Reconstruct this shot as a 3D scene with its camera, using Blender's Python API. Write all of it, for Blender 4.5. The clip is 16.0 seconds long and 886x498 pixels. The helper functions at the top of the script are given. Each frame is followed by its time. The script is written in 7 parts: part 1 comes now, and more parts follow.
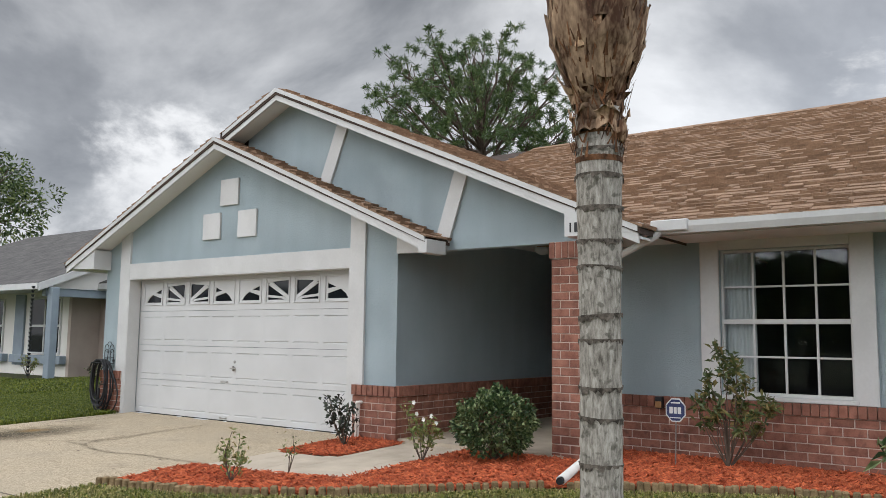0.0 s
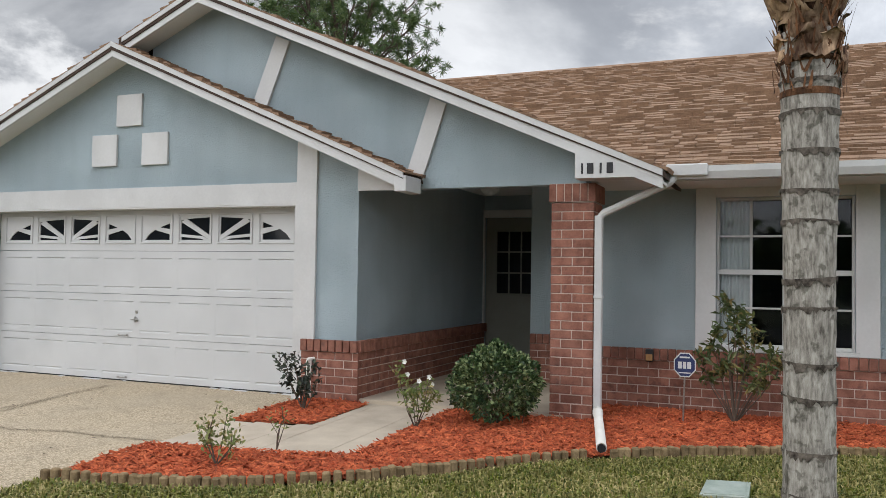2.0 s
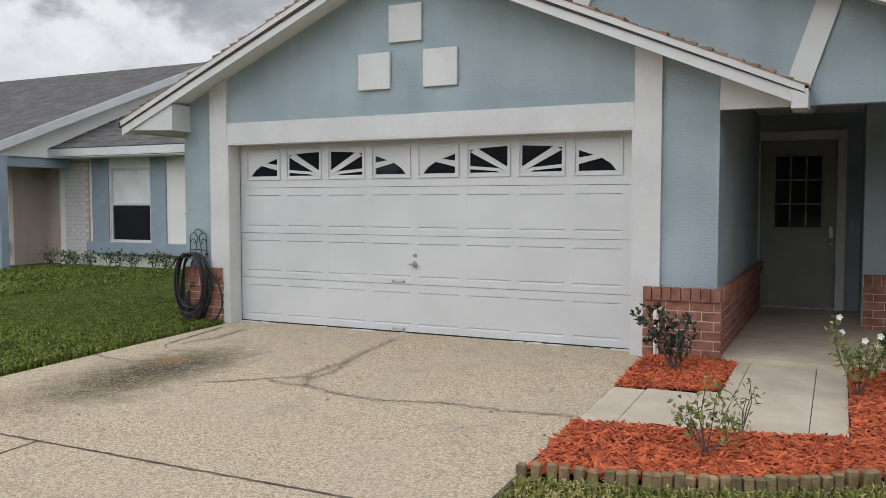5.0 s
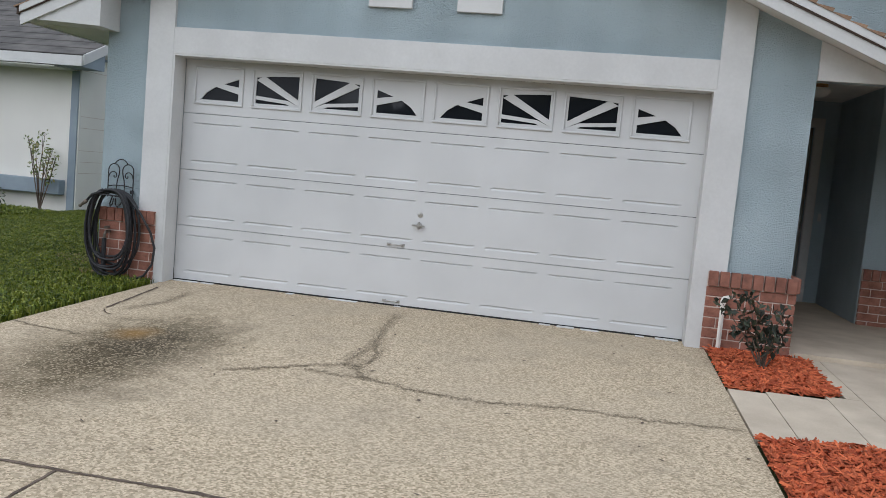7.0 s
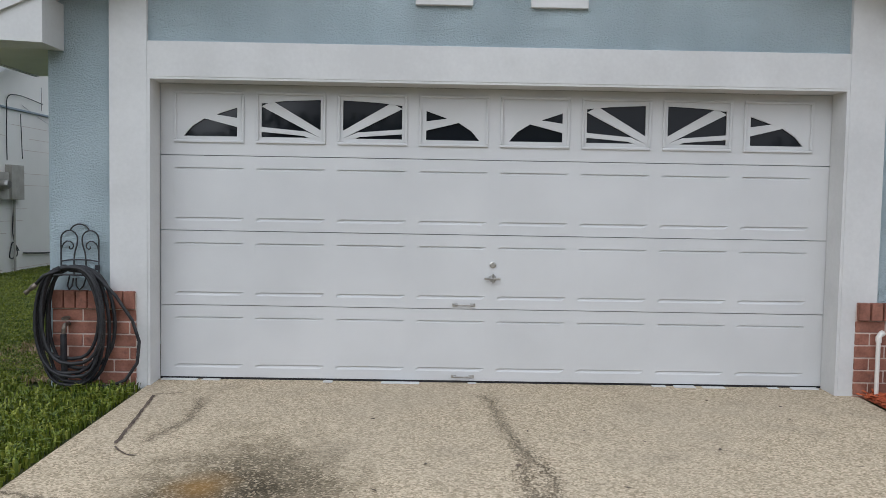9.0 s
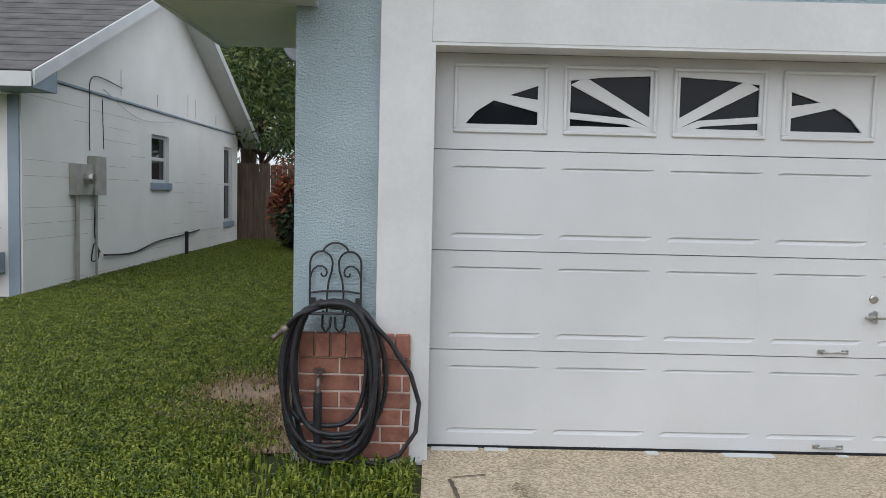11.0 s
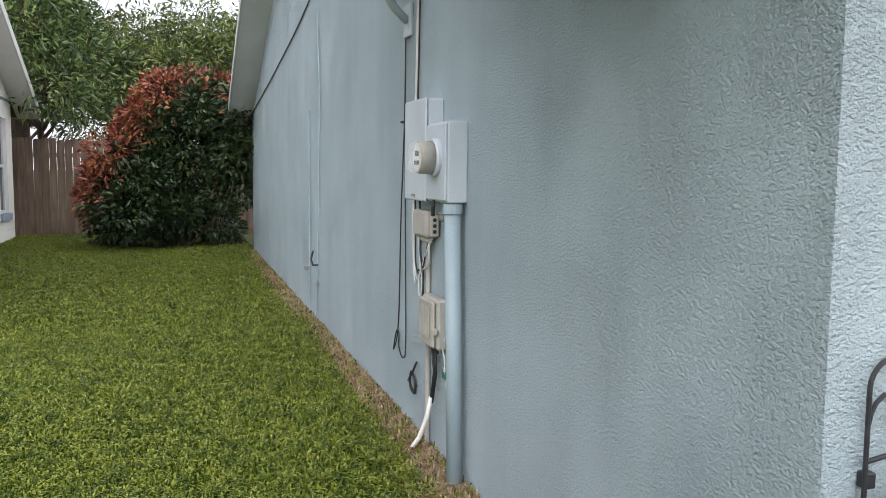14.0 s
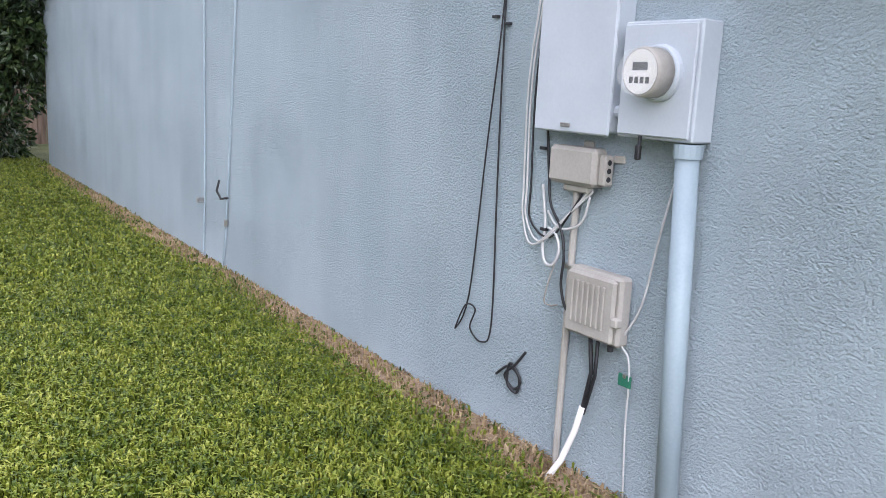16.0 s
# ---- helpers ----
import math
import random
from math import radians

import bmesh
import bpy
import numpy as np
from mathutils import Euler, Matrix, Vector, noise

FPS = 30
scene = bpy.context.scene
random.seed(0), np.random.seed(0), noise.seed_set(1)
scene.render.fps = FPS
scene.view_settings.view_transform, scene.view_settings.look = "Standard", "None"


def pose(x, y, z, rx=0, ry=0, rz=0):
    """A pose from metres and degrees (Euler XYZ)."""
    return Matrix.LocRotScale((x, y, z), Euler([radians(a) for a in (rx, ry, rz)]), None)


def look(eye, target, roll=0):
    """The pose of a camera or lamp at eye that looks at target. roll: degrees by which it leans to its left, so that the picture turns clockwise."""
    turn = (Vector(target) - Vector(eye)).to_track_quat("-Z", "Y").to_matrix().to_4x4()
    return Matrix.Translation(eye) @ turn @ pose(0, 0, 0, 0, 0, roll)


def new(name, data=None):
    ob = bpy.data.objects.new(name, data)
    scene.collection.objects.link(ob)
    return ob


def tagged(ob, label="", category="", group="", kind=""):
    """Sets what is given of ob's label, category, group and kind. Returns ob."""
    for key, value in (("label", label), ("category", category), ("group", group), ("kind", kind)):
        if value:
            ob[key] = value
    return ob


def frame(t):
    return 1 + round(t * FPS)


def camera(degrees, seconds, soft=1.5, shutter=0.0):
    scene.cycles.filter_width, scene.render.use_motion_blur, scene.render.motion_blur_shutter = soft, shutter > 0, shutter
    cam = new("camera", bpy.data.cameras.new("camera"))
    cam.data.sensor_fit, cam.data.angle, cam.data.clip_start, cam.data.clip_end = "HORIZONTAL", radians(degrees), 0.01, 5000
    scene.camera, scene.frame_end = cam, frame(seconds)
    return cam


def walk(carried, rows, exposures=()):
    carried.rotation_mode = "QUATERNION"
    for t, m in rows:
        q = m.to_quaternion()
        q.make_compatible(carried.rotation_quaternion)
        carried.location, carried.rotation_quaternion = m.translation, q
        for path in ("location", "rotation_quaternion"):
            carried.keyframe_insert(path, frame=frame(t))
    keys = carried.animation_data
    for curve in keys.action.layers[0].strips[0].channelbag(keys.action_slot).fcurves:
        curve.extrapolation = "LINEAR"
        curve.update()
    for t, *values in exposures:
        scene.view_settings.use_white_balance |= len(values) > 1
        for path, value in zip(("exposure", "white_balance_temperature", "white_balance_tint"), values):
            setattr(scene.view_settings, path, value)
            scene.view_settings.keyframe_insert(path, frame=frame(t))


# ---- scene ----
cam = camera(56.7, 16.0, 0.6)
PATH = [
    (0, (12.1, -7.881, 1.262), (10.922, -6.279, 1.477), 0.7),
    (0.5, (11.55, -7.912, 1.318), (10.448, -6.26, 1.553), 0.5),
    (1, (11.024, -7.909, 1.345), (10.025, -6.18, 1.458), 0.9),
    (1.5, (10.501, -7.879, 1.368), (9.599, -6.097, 1.475), 1.5),
    (2, (9.922, -7.918, 1.389), (9.154, -6.072, 1.453), 0.9),
    (2.5, (9.401, -7.874, 1.344), (8.784, -5.973, 1.386), 0.8),
    (3, (8.969, -7.835, 1.319), (8.605, -5.869, 1.395), 2.7),
    (3.5, (8.476, -7.832, 1.34), (8.172, -5.856, 1.354), 2.3),
    (4, (7.943, -7.819, 1.396), (7.46, -5.878, 1.398), 1.3),
    (4.5, (7.328, -7.868, 1.433), (6.707, -5.969, 1.336), 1.0),
    (5, (6.65, -7.897, 1.447), (5.781, -6.099, 1.336), -0.0),
    (5.2, (6.394, -7.89, 1.443), (5.458, -6.128, 1.314), 0.3),
    (7.3, (3.673, -7.1, 1.238), (3.359, -5.132, 1.067), 5.1),
    (7.5, (3.445, -6.987, 1.233), (3.135, -5.018, 1.071), 4.3),
    (8, (2.944, -6.611, 1.246), (2.838, -4.625, 1.028), 3.2),
    (8.5, (2.495, -6.2, 1.264), (2.431, -4.208, 1.097), 2.7),
    (9, (2.002, -5.846, 1.313), (2.02, -3.85, 1.203), 1.0),
    (9.5, (1.494, -5.439, 1.347), (1.501, -3.441, 1.271), 0.9),
    (10, (0.991, -5.122, 1.373), (0.965, -3.123, 1.31), 0.5),
    (10.2, (0.798, -4.984, 1.378), (0.777, -2.987, 1.282), 0.7),
    (12.3, (-1.04, -3.058, 1.443), (-0.793, -1.08, 1.279), 2.6),
    (12.5, (-1.158, -2.873, 1.466), (-0.845, -0.907, 1.274), 2.9),
    (13, (-1.419, -2.357, 1.488), (-1.015, -0.404, 1.338), 1.6),
    (13.5, (-1.735, -1.882, 1.454), (-1.232, 0.051, 1.343), 1.8),
    (14, (-1.983, -1.391, 1.461), (-1.371, 0.504, 1.275), 0.5),
    (14.5, (-2.189, -0.868, 1.436), (-1.335, 0.927, 1.213), 5.9),
    (15, (-2.444, -0.373, 1.449), (-1.489, 1.34, 1.056), 3.6),
    (15.5, (-2.634, 0.134, 1.423), (-1.657, 1.825, 0.994), 4.4),
    (16, (-2.904, 0.53, 1.451), (-1.764, 2.129, 1.066), 2.9),
]
walk(cam, [(t, look(eye, target, roll)) for t, eye, target, roll in PATH],
     [(0.0, -0.04, 6300, 10), (5.0, -0.22, 6250, 10), (7.5, -0.25, 5950, 10), (10.2, -0.18, 5950, 10), (12.5, 0.30, 6350, 9), (13.5, 0.60, 6350, 11), (14.5, 0.99, 6250, 13), (15.5, 1.20, 6050, 17), (16.0, 1.22, 5950, 21)])

# ---- world and light ----
world = bpy.data.worlds.new("world")
scene.world = world
world.use_nodes = True
wn, wl = world.node_tree.nodes, world.node_tree.links
wn.clear()
w_out = wn.new("ShaderNodeOutputWorld")
w_bg = wn.new("ShaderNodeBackground")
w_sky = wn.new("ShaderNodeTexSky")
w_sky.sky_type, w_sky.sun_disc = "NISHITA", False
w_sky.sun_elevation, w_sky.sun_rotation = radians(32), radians(210)
w_co = wn.new("ShaderNodeTexCoord")
w_map = wn.new("ShaderNodeMapping")
w_map.inputs["Location"].default_value = (0.35, 0.1, 0.0)
w_map.inputs["Scale"].default_value = (1.5, 1.5, 2.6)
w_n1 = wn.new("ShaderNodeTexNoise")
w_n1.inputs["Scale"].default_value, w_n1.inputs["Detail"].default_value = 1.25, 9.0
w_n1.inputs["Roughness"].default_value, w_n1.inputs["Distortion"].default_value = 0.56, 0.35
w_r1 = wn.new("ShaderNodeValToRGB")
w_r1.color_ramp.elements[0].position, w_r1.color_ramp.elements[0].color = 0.36, (0.205, 0.213, 0.235, 1)
w_r1.color_ramp.elements[1].position, w_r1.color_ramp.elements[1].color = 0.68, (1.0, 1.0, 1.0, 1)
el = w_r1.color_ramp.elements.new(0.5)
el.color = (0.425, 0.435, 0.455, 1)
w_mix = wn.new("ShaderNodeMix")
w_mix.data_type = "RGBA"
w_mix.inputs[0].default_value = 0.93
w_sc = wn.new("ShaderNodeVectorMath")
w_sc.operation = "SCALE"
w_sc.inputs["Scale"].default_value = 0.12
wl.new(w_co.outputs["Generated"], w_map.inputs["Vector"])
wl.new(w_map.outputs["Vector"], w_n1.inputs["Vector"])
wl.new(w_n1.outputs["Fac"], w_r1.inputs["Fac"])
wl.new(w_sky.outputs["Color"], w_sc.inputs[0])
wl.new(w_sc.outputs["Vector"], w_mix.inputs[6])
wl.new(w_r1.outputs["Color"], w_mix.inputs[7])
# clouds are whiter towards the horizon and greyer overhead
w_sep = wn.new("ShaderNodeSeparateXYZ")
wl.new(w_co.outputs["Generated"], w_sep.inputs[0])
w_grad = wn.new("ShaderNodeMapRange")
w_grad.inputs["From Min"].default_value, w_grad.inputs["From Max"].default_value = 0.0, 0.55
w_grad.inputs["To Min"].default_value, w_grad.inputs["To Max"].default_value = 1.8, 0.80
wl.new(w_sep.outputs["Z"], w_grad.inputs["Value"])
w_lift = wn.new("ShaderNodeVectorMath")
w_lift.operation = "SCALE"
wl.new(w_mix.outputs[2], w_lift.inputs[0])
wl.new(w_grad.outputs["Result"], w_lift.inputs["Scale"])
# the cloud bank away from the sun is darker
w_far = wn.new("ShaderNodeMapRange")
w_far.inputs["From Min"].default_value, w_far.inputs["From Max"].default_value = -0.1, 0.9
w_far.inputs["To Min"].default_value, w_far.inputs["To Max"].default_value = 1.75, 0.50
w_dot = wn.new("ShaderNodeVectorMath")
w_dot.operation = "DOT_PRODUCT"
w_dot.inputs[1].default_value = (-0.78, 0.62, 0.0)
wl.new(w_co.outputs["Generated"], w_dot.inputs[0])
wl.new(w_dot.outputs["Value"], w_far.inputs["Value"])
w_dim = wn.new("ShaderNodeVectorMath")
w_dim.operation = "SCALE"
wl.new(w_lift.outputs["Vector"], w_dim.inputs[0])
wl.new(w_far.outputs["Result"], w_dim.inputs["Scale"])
# white heaps of cloud low over the horizon
w_m2 = wn.new("ShaderNodeMapping")
w_m2.inputs["Location"].default_value = (0.1, 0.4, 0.0)
w_m2.inputs["Scale"].default_value = (1.0, 1.0, 1.7)
w_n2 = wn.new("ShaderNodeTexNoise")
w_n2.inputs["Scale"].default_value, w_n2.inputs["Detail"].default_value = 2.6, 10.0
w_n2.inputs["Roughness"].default_value, w_n2.inputs["Distortion"].default_value = 0.6, 0.2
wl.new(w_co.outputs["Generated"], w_m2.inputs["Vector"])
wl.new(w_m2.outputs["Vector"], w_n2.inputs["Vector"])
w_low = wn.new("ShaderNodeMapRange")
w_low.inputs["From Min"].default_value, w_low.inputs["From Max"].default_value = 0.34, 0.12
w_low.inputs["To Min"].default_value, w_low.inputs["To Max"].default_value = -0.16, 0.10
wl.new(w_sep.outputs["Z"], w_low.inputs["Value"])
w_sum = wn.new("ShaderNodeMath")
w_sum.operation = "ADD"
wl.new(w_n2.outputs["Fac"], w_sum.inputs[0])
wl.new(w_low.outputs["Result"], w_sum.inputs[1])
w_edge = wn.new("ShaderNodeMapRange")
w_edge.interpolation_type = "SMOOTHSTEP"
w_edge.inputs["From Min"].default_value, w_edge.inputs["From Max"].default_value = 0.50, 0.60
wl.new(w_sum.outputs[0], w_edge.inputs["Value"])
w_body = wn.new("ShaderNodeValToRGB")
w_body.color_ramp.elements[0].position, w_body.color_ramp.elements[0].color = 0.38, (0.40, 0.41, 0.43, 1)
w_body.color_ramp.elements[1].position, w_body.color_ramp.elements[1].color = 0.60, (0.74, 0.74, 0.74, 1)
wl.new(w_n2.outputs["Fac"], w_body.inputs["Fac"])
w_heap = wn.new("ShaderNodeMix")
w_heap.data_type = "RGBA"
wl.new(w_edge.outputs["Result"], w_heap.inputs[0])
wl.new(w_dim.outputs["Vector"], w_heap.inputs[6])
wl.new(w_body.outputs["Color"], w_heap.inputs[7])
# the thin cloud overhead lets most of the light through
w_zen = wn.new("ShaderNodeMapRange")
w_zen.inputs["From Min"].default_value, w_zen.inputs["From Max"].default_value = 0.5, 0.95
w_zen.inputs["To Min"].default_value, w_zen.inputs["To Max"].default_value = 1.0, 2.6
wl.new(w_sep.outputs["Z"], w_zen.inputs["Value"])
w_top = wn.new("ShaderNodeVectorMath")
w_top.operation = "SCALE"
wl.new(w_heap.outputs[2], w_top.inputs[0])
wl.new(w_zen.outputs["Result"], w_top.inputs["Scale"])
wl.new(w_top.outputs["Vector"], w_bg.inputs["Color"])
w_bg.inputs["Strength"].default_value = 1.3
wl.new(w_bg.outputs["Background"], w_out.inputs["Surface"])
sun = new("sun", bpy.data.lights.new("sun", "SUN"))
sun.data.energy, sun.data.angle, sun.data.color = 0.85, radians(50), (1.0, 0.965, 0.92)
sun.matrix_world = look((-6.2, -10.8, 7.8), (0, 0, 0))


# ---- materials ----
def mat_base(name, rough=0.6, metal=0.0, spec=0.5):
    m = bpy.data.materials.new(name)
    m.use_nodes = True
    n = m.node_tree.nodes
    b = n["Principled BSDF"]
    b.inputs["Roughness"].default_value, b.inputs["Metallic"].default_value = rough, metal
    b.inputs["Specular IOR Level"].default_value = spec
    return m, n, m.node_tree.links, b


def rgba(c):
    return (c[0], c[1], c[2], 1)


def surface(name, c1, c2, scale=6.0, fine=60.0, rough=0.7, bump=0.2, bump_scale=None, dist=0.004, stretch=(1, 1, 1), metal=0.0,
            spec=0.4, per_object=0.0, per_island=0.0, spots=None, detail=6.0, fine_amount=0.35):
    """Two colours mixed by coarse and fine noise, with fine relief; pieces can differ among themselves."""
    m, n, l, b = mat_base(name, rough, metal, spec)
    co = n.new("ShaderNodeTexCoord")
    mp = n.new("ShaderNodeMapping")
    mp.inputs["Scale"].default_value = stretch
    geo = n.new("ShaderNodeNewGeometry")
    l.new(geo.outputs["Position"], mp.inputs["Vector"])
    a = n.new("ShaderNodeTexNoise")
    a.inputs["Scale"].default_value, a.inputs["Detail"].default_value = scale, detail
    f = n.new("ShaderNodeTexNoise")
    f.inputs["Scale"].default_value, f.inputs["Detail"].default_value = fine, 4.0
    l.new(mp.outputs["Vector"], a.inputs["Vector"])
    l.new(mp.outputs["Vector"], f.inputs["Vector"])
    mx = n.new("ShaderNodeMath")
    mx.operation = "MULTIPLY_ADD"
    mx.inputs[1].default_value = fine_amount
    l.new(f.outputs["Fac"], mx.inputs[0])
    sub = n.new("ShaderNodeMath")
    sub.operation = "SUBTRACT"
    sub.inputs[1].default_value = fine_amount * 0.5
    l.new(a.outputs["Fac"], sub.inputs[0])
    l.new(sub.outputs[0], mx.inputs[2])
    ramp = n.new("ShaderNodeValToRGB")
    ramp.color_ramp.elements[0].position, ramp.color_ramp.elements[0].color = 0.32, rgba(c1)
    ramp.color_ramp.elements[1].position, ramp.color_ramp.elements[1].color = 0.68, rgba(c2)
    l.new(mx.outputs[0], ramp.inputs["Fac"])
    col = ramp.outputs["Color"]
    if per_object or per_island:
        info = n.new("ShaderNodeObjectInfo")
        hsv = n.new("ShaderNodeHueSaturation")
        rnd = info.outputs["Random"] if per_object else geo.outputs["Random Per Island"]
        amt = per_object or per_island
        mr = n.new("ShaderNodeMapRange")
        mr.inputs["To Min"].default_value, mr.inputs["To Max"].default_value = 1 - amt, 1 + amt
        l.new(rnd, mr.inputs["Value"])
        l.new(mr.outputs["Result"], hsv.inputs["Value"])
        l.new(col, hsv.inputs["Color"])
        col = hsv.outputs["Color"]
    if spots:
        sc, lo, hi, sp_col, amount = spots
        s = n.new("ShaderNodeTexNoise")
        s.inputs["Scale"].default_value, s.inputs["Detail"].default_value = sc, 7.0
        l.new(geo.outputs["Position"], s.inputs["Vector"])
        r = n.new("ShaderNodeMapRange")
        r.inputs["From Min"].default_value, r.inputs["From Max"].default_value = lo, hi
        r.inputs["To Max"].default_value = amount
        l.new(s.outputs["Fac"], r.inputs["Value"])
        mi = n.new("ShaderNodeMix")
        mi.data_type = "RGBA"
        l.new(r.outputs["Result"], mi.inputs[0])
        l.new(col, mi.inputs[6])
        mi.inputs[7].default_value = rgba(sp_col)
        col = mi.outputs[2]
    l.new(col, b.inputs["Base Color"])
    if bump:
        bn = n.new("ShaderNodeTexNoise")
        bn.inputs["Scale"].default_value, bn.inputs["Detail"].default_value = bump_scale or fine, 5.0
        l.new(mp.outputs["Vector"], bn.inputs["Vector"])
        bp = n.new("ShaderNodeBump")
        bp.inputs["Strength"].default_value, bp.inputs["Distance"].default_value = bump, dist
        l.new(bn.outputs["Fac"], bp.inputs["Height"])
        l.new(bp.outputs["Normal"], b.inputs["Normal"])
    return m


def stucco_material(name, c1, c2, bump=0.6, scale=38.0):
    """Knock-down stucco: flattened blobs with worm-like ridges and small pits between them."""
    m, n, l, b = mat_base(name, 0.75, 0.0, 0.3)
    geo = n.new("ShaderNodeNewGeometry")

    def noise_tex(sc, det, rough=0.5, dist=0.0, vec=None):
        t = n.new("ShaderNodeTexNoise")
        t.inputs["Scale"].default_value, t.inputs["Detail"].default_value = sc, det
        t.inputs["Roughness"].default_value, t.inputs["Distortion"].default_value = rough, dist
        l.new(vec or geo.outputs["Position"], t.inputs["Vector"])
        return t.outputs["Fac"]

    def remap(val, lo, hi, to_lo, to_hi):
        r = n.new("ShaderNodeMapRange")
        r.inputs["From Min"].default_value, r.inputs["From Max"].default_value = lo, hi
        r.inputs["To Min"].default_value, r.inputs["To Max"].default_value = to_lo, to_hi
        l.new(val, r.inputs["Value"])
        return r.outputs["Result"]

    def math_node(op, x, y):
        k = n.new("ShaderNodeMath")
        k.operation = op
        for i, q in enumerate((x, y)):
            if isinstance(q, float):
                k.inputs[i].default_value = q
            else:
                l.new(q, k.inputs[i])
        return k.outputs[0]

    ramp = n.new("ShaderNodeValToRGB")
    ramp.color_ramp.elements[0].position, ramp.color_ramp.elements[0].color = 0.3, rgba(c1)
    ramp.color_ramp.elements[1].position, ramp.color_ramp.elements[1].color = 0.7, rgba(c2)
    l.new(noise_tex(1.3, 6.0), ramp.inputs["Fac"])
    flat = n.new("ShaderNodeMapping")
    flat.inputs["Scale"].default_value = (1.0, 1.0, 1.5)
    l.new(geo.outputs["Position"], flat.inputs["Vector"])
    blob = noise_tex(scale, 3.0, 0.55, 0.25, flat.outputs["Vector"])
    ridge = noise_tex(scale * 2.0, 4.0, 0.6, 0.4)
    grain = noise_tex(scale * 6.0, 2.0)
    # the float flattened some stretches more than others
    worn = remap(noise_tex(2.2, 3.0), 0.35, 0.65, 0.55, 1.0)
    height = math_node("ADD", remap(blob, 0.37, 0.57, 0.0, 1.0), math_node("MULTIPLY", remap(ridge, 0.39, 0.59, 0.0, 1.0), 0.55))
    height = math_node("ADD", math_node("MULTIPLY", height, worn), math_node("MULTIPLY", grain, 0.16))
    bp = n.new("ShaderNodeBump")
    bp.inputs["Strength"].default_value, bp.inputs["Distance"].default_value = bump, 0.007
    l.new(height, bp.inputs["Height"])
    l.new(bp.outputs["Normal"], b.inputs["Normal"])
    # shade of the deepest pits put into the colour, and faint streaks of rain
    mp = n.new("ShaderNodeMapping")
    mp.inputs["Scale"].default_value = (5.0, 5.0, 0.5)
    l.new(geo.outputs["Position"], mp.inputs["Vector"])
    rain = remap(noise_tex(1.0, 6.0, vec=mp.outputs["Vector"]), 0.3, 0.7, 0.965, 1.03)
    # low relief is coloured darker, as the ridges would shade it
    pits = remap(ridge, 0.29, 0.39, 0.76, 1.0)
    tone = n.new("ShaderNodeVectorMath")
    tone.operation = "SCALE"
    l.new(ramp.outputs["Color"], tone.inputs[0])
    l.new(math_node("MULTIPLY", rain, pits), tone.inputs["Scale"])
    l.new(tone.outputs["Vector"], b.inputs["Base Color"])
    return m


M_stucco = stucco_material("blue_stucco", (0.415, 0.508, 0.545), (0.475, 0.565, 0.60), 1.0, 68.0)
M_white = surface("white_paint", (0.56, 0.56, 0.55), (0.64, 0.64, 0.63), 2.0, 40, 0.45, 0.08, 90, 0.002, spots=(3.0, 0.62, 0.8, (0.5, 0.5, 0.47), 0.35))
M_door = surface("door_enamel", (0.555, 0.56, 0.56), (0.615, 0.62, 0.62), 1.5, 120, 0.4, 0.06, 160, 0.001)
M_soffit = surface("soffit_paint", (0.72, 0.72, 0.70), (0.78, 0.78, 0.76), 3.0, 50, 0.6, 0.1)
M_brick = surface("red_brick", (0.19, 0.078, 0.053), (0.335, 0.15, 0.105), 9.0, 70, 0.85, 0.5, 90, 0.003, per_object=0.17, spots=(11, 0.6, 0.72, (0.11, 0.055, 0.045), 0.6))
M_mortar = surface("mortar", (0.48, 0.38, 0.33), (0.61, 0.51, 0.45), 12.0, 120, 0.9, 0.4, 140, 0.002)
M_shingle = surface("brown_shingle", (0.225, 0.14, 0.088), (0.33, 0.217, 0.14), 6.0, 60, 0.92, 0.5, 260, 0.003, per_island=0.13, fine_amount=0.9)
M_shingle_o = surface("brown_shingle_tab", (0.225, 0.14, 0.088), (0.33, 0.217, 0.14), 6.0, 60, 0.92, 0.5, 260, 0.003, per_object=0.13, fine_amount=0.9)
M_felt = surface("roof_underlay", (0.05, 0.035, 0.028), (0.08, 0.055, 0.042), 8, 90, 0.95, 0.3)
M_grey_shingle = surface("grey_shingle", (0.065, 0.062, 0.06), (0.13, 0.122, 0.115), 3, 140, 0.92, 0.5, 200, 0.003, per_island=0.2)
M_glass_dark, n_, l_, b_ = mat_base("window_glass", 0.03, 0.0, 0.28)
b_.inputs["Base Color"].default_value = (0.012, 0.014, 0.018, 1)
b_.inputs["Roughness"].default_value = 0.04
M_black = surface("black_rubber", (0.012, 0.012, 0.014), (0.03, 0.03, 0.033), 20, 120, 0.5, 0.1)
M_iron = surface("black_iron", (0.015, 0.016, 0.018), (0.035, 0.036, 0.04), 30, 150, 0.45, 0.1)
M_metal = surface("dull_metal", (0.35, 0.34, 0.32), (0.5, 0.49, 0.46), 30, 150, 0.35, 0.1, metal=0.9)
M_brass = surface("brass", (0.42, 0.25, 0.12), (0.55, 0.33, 0.16), 30, 150, 0.4, 0.1, metal=0.9)
M_bronze = surface("tarnished_brass", (0.10, 0.085, 0.07), (0.24, 0.20, 0.16), 40, 150, 0.5, 0.2, metal=0.6)
M_olive = surface("olive_door_paint", (0.22, 0.225, 0.19), (0.27, 0.275, 0.235), 2, 60, 0.45, 0.1)
M_curtain = surface("curtain_cloth", (0.62, 0.63, 0.62), (0.74, 0.75, 0.74), 3, 90, 0.85, 0.2)
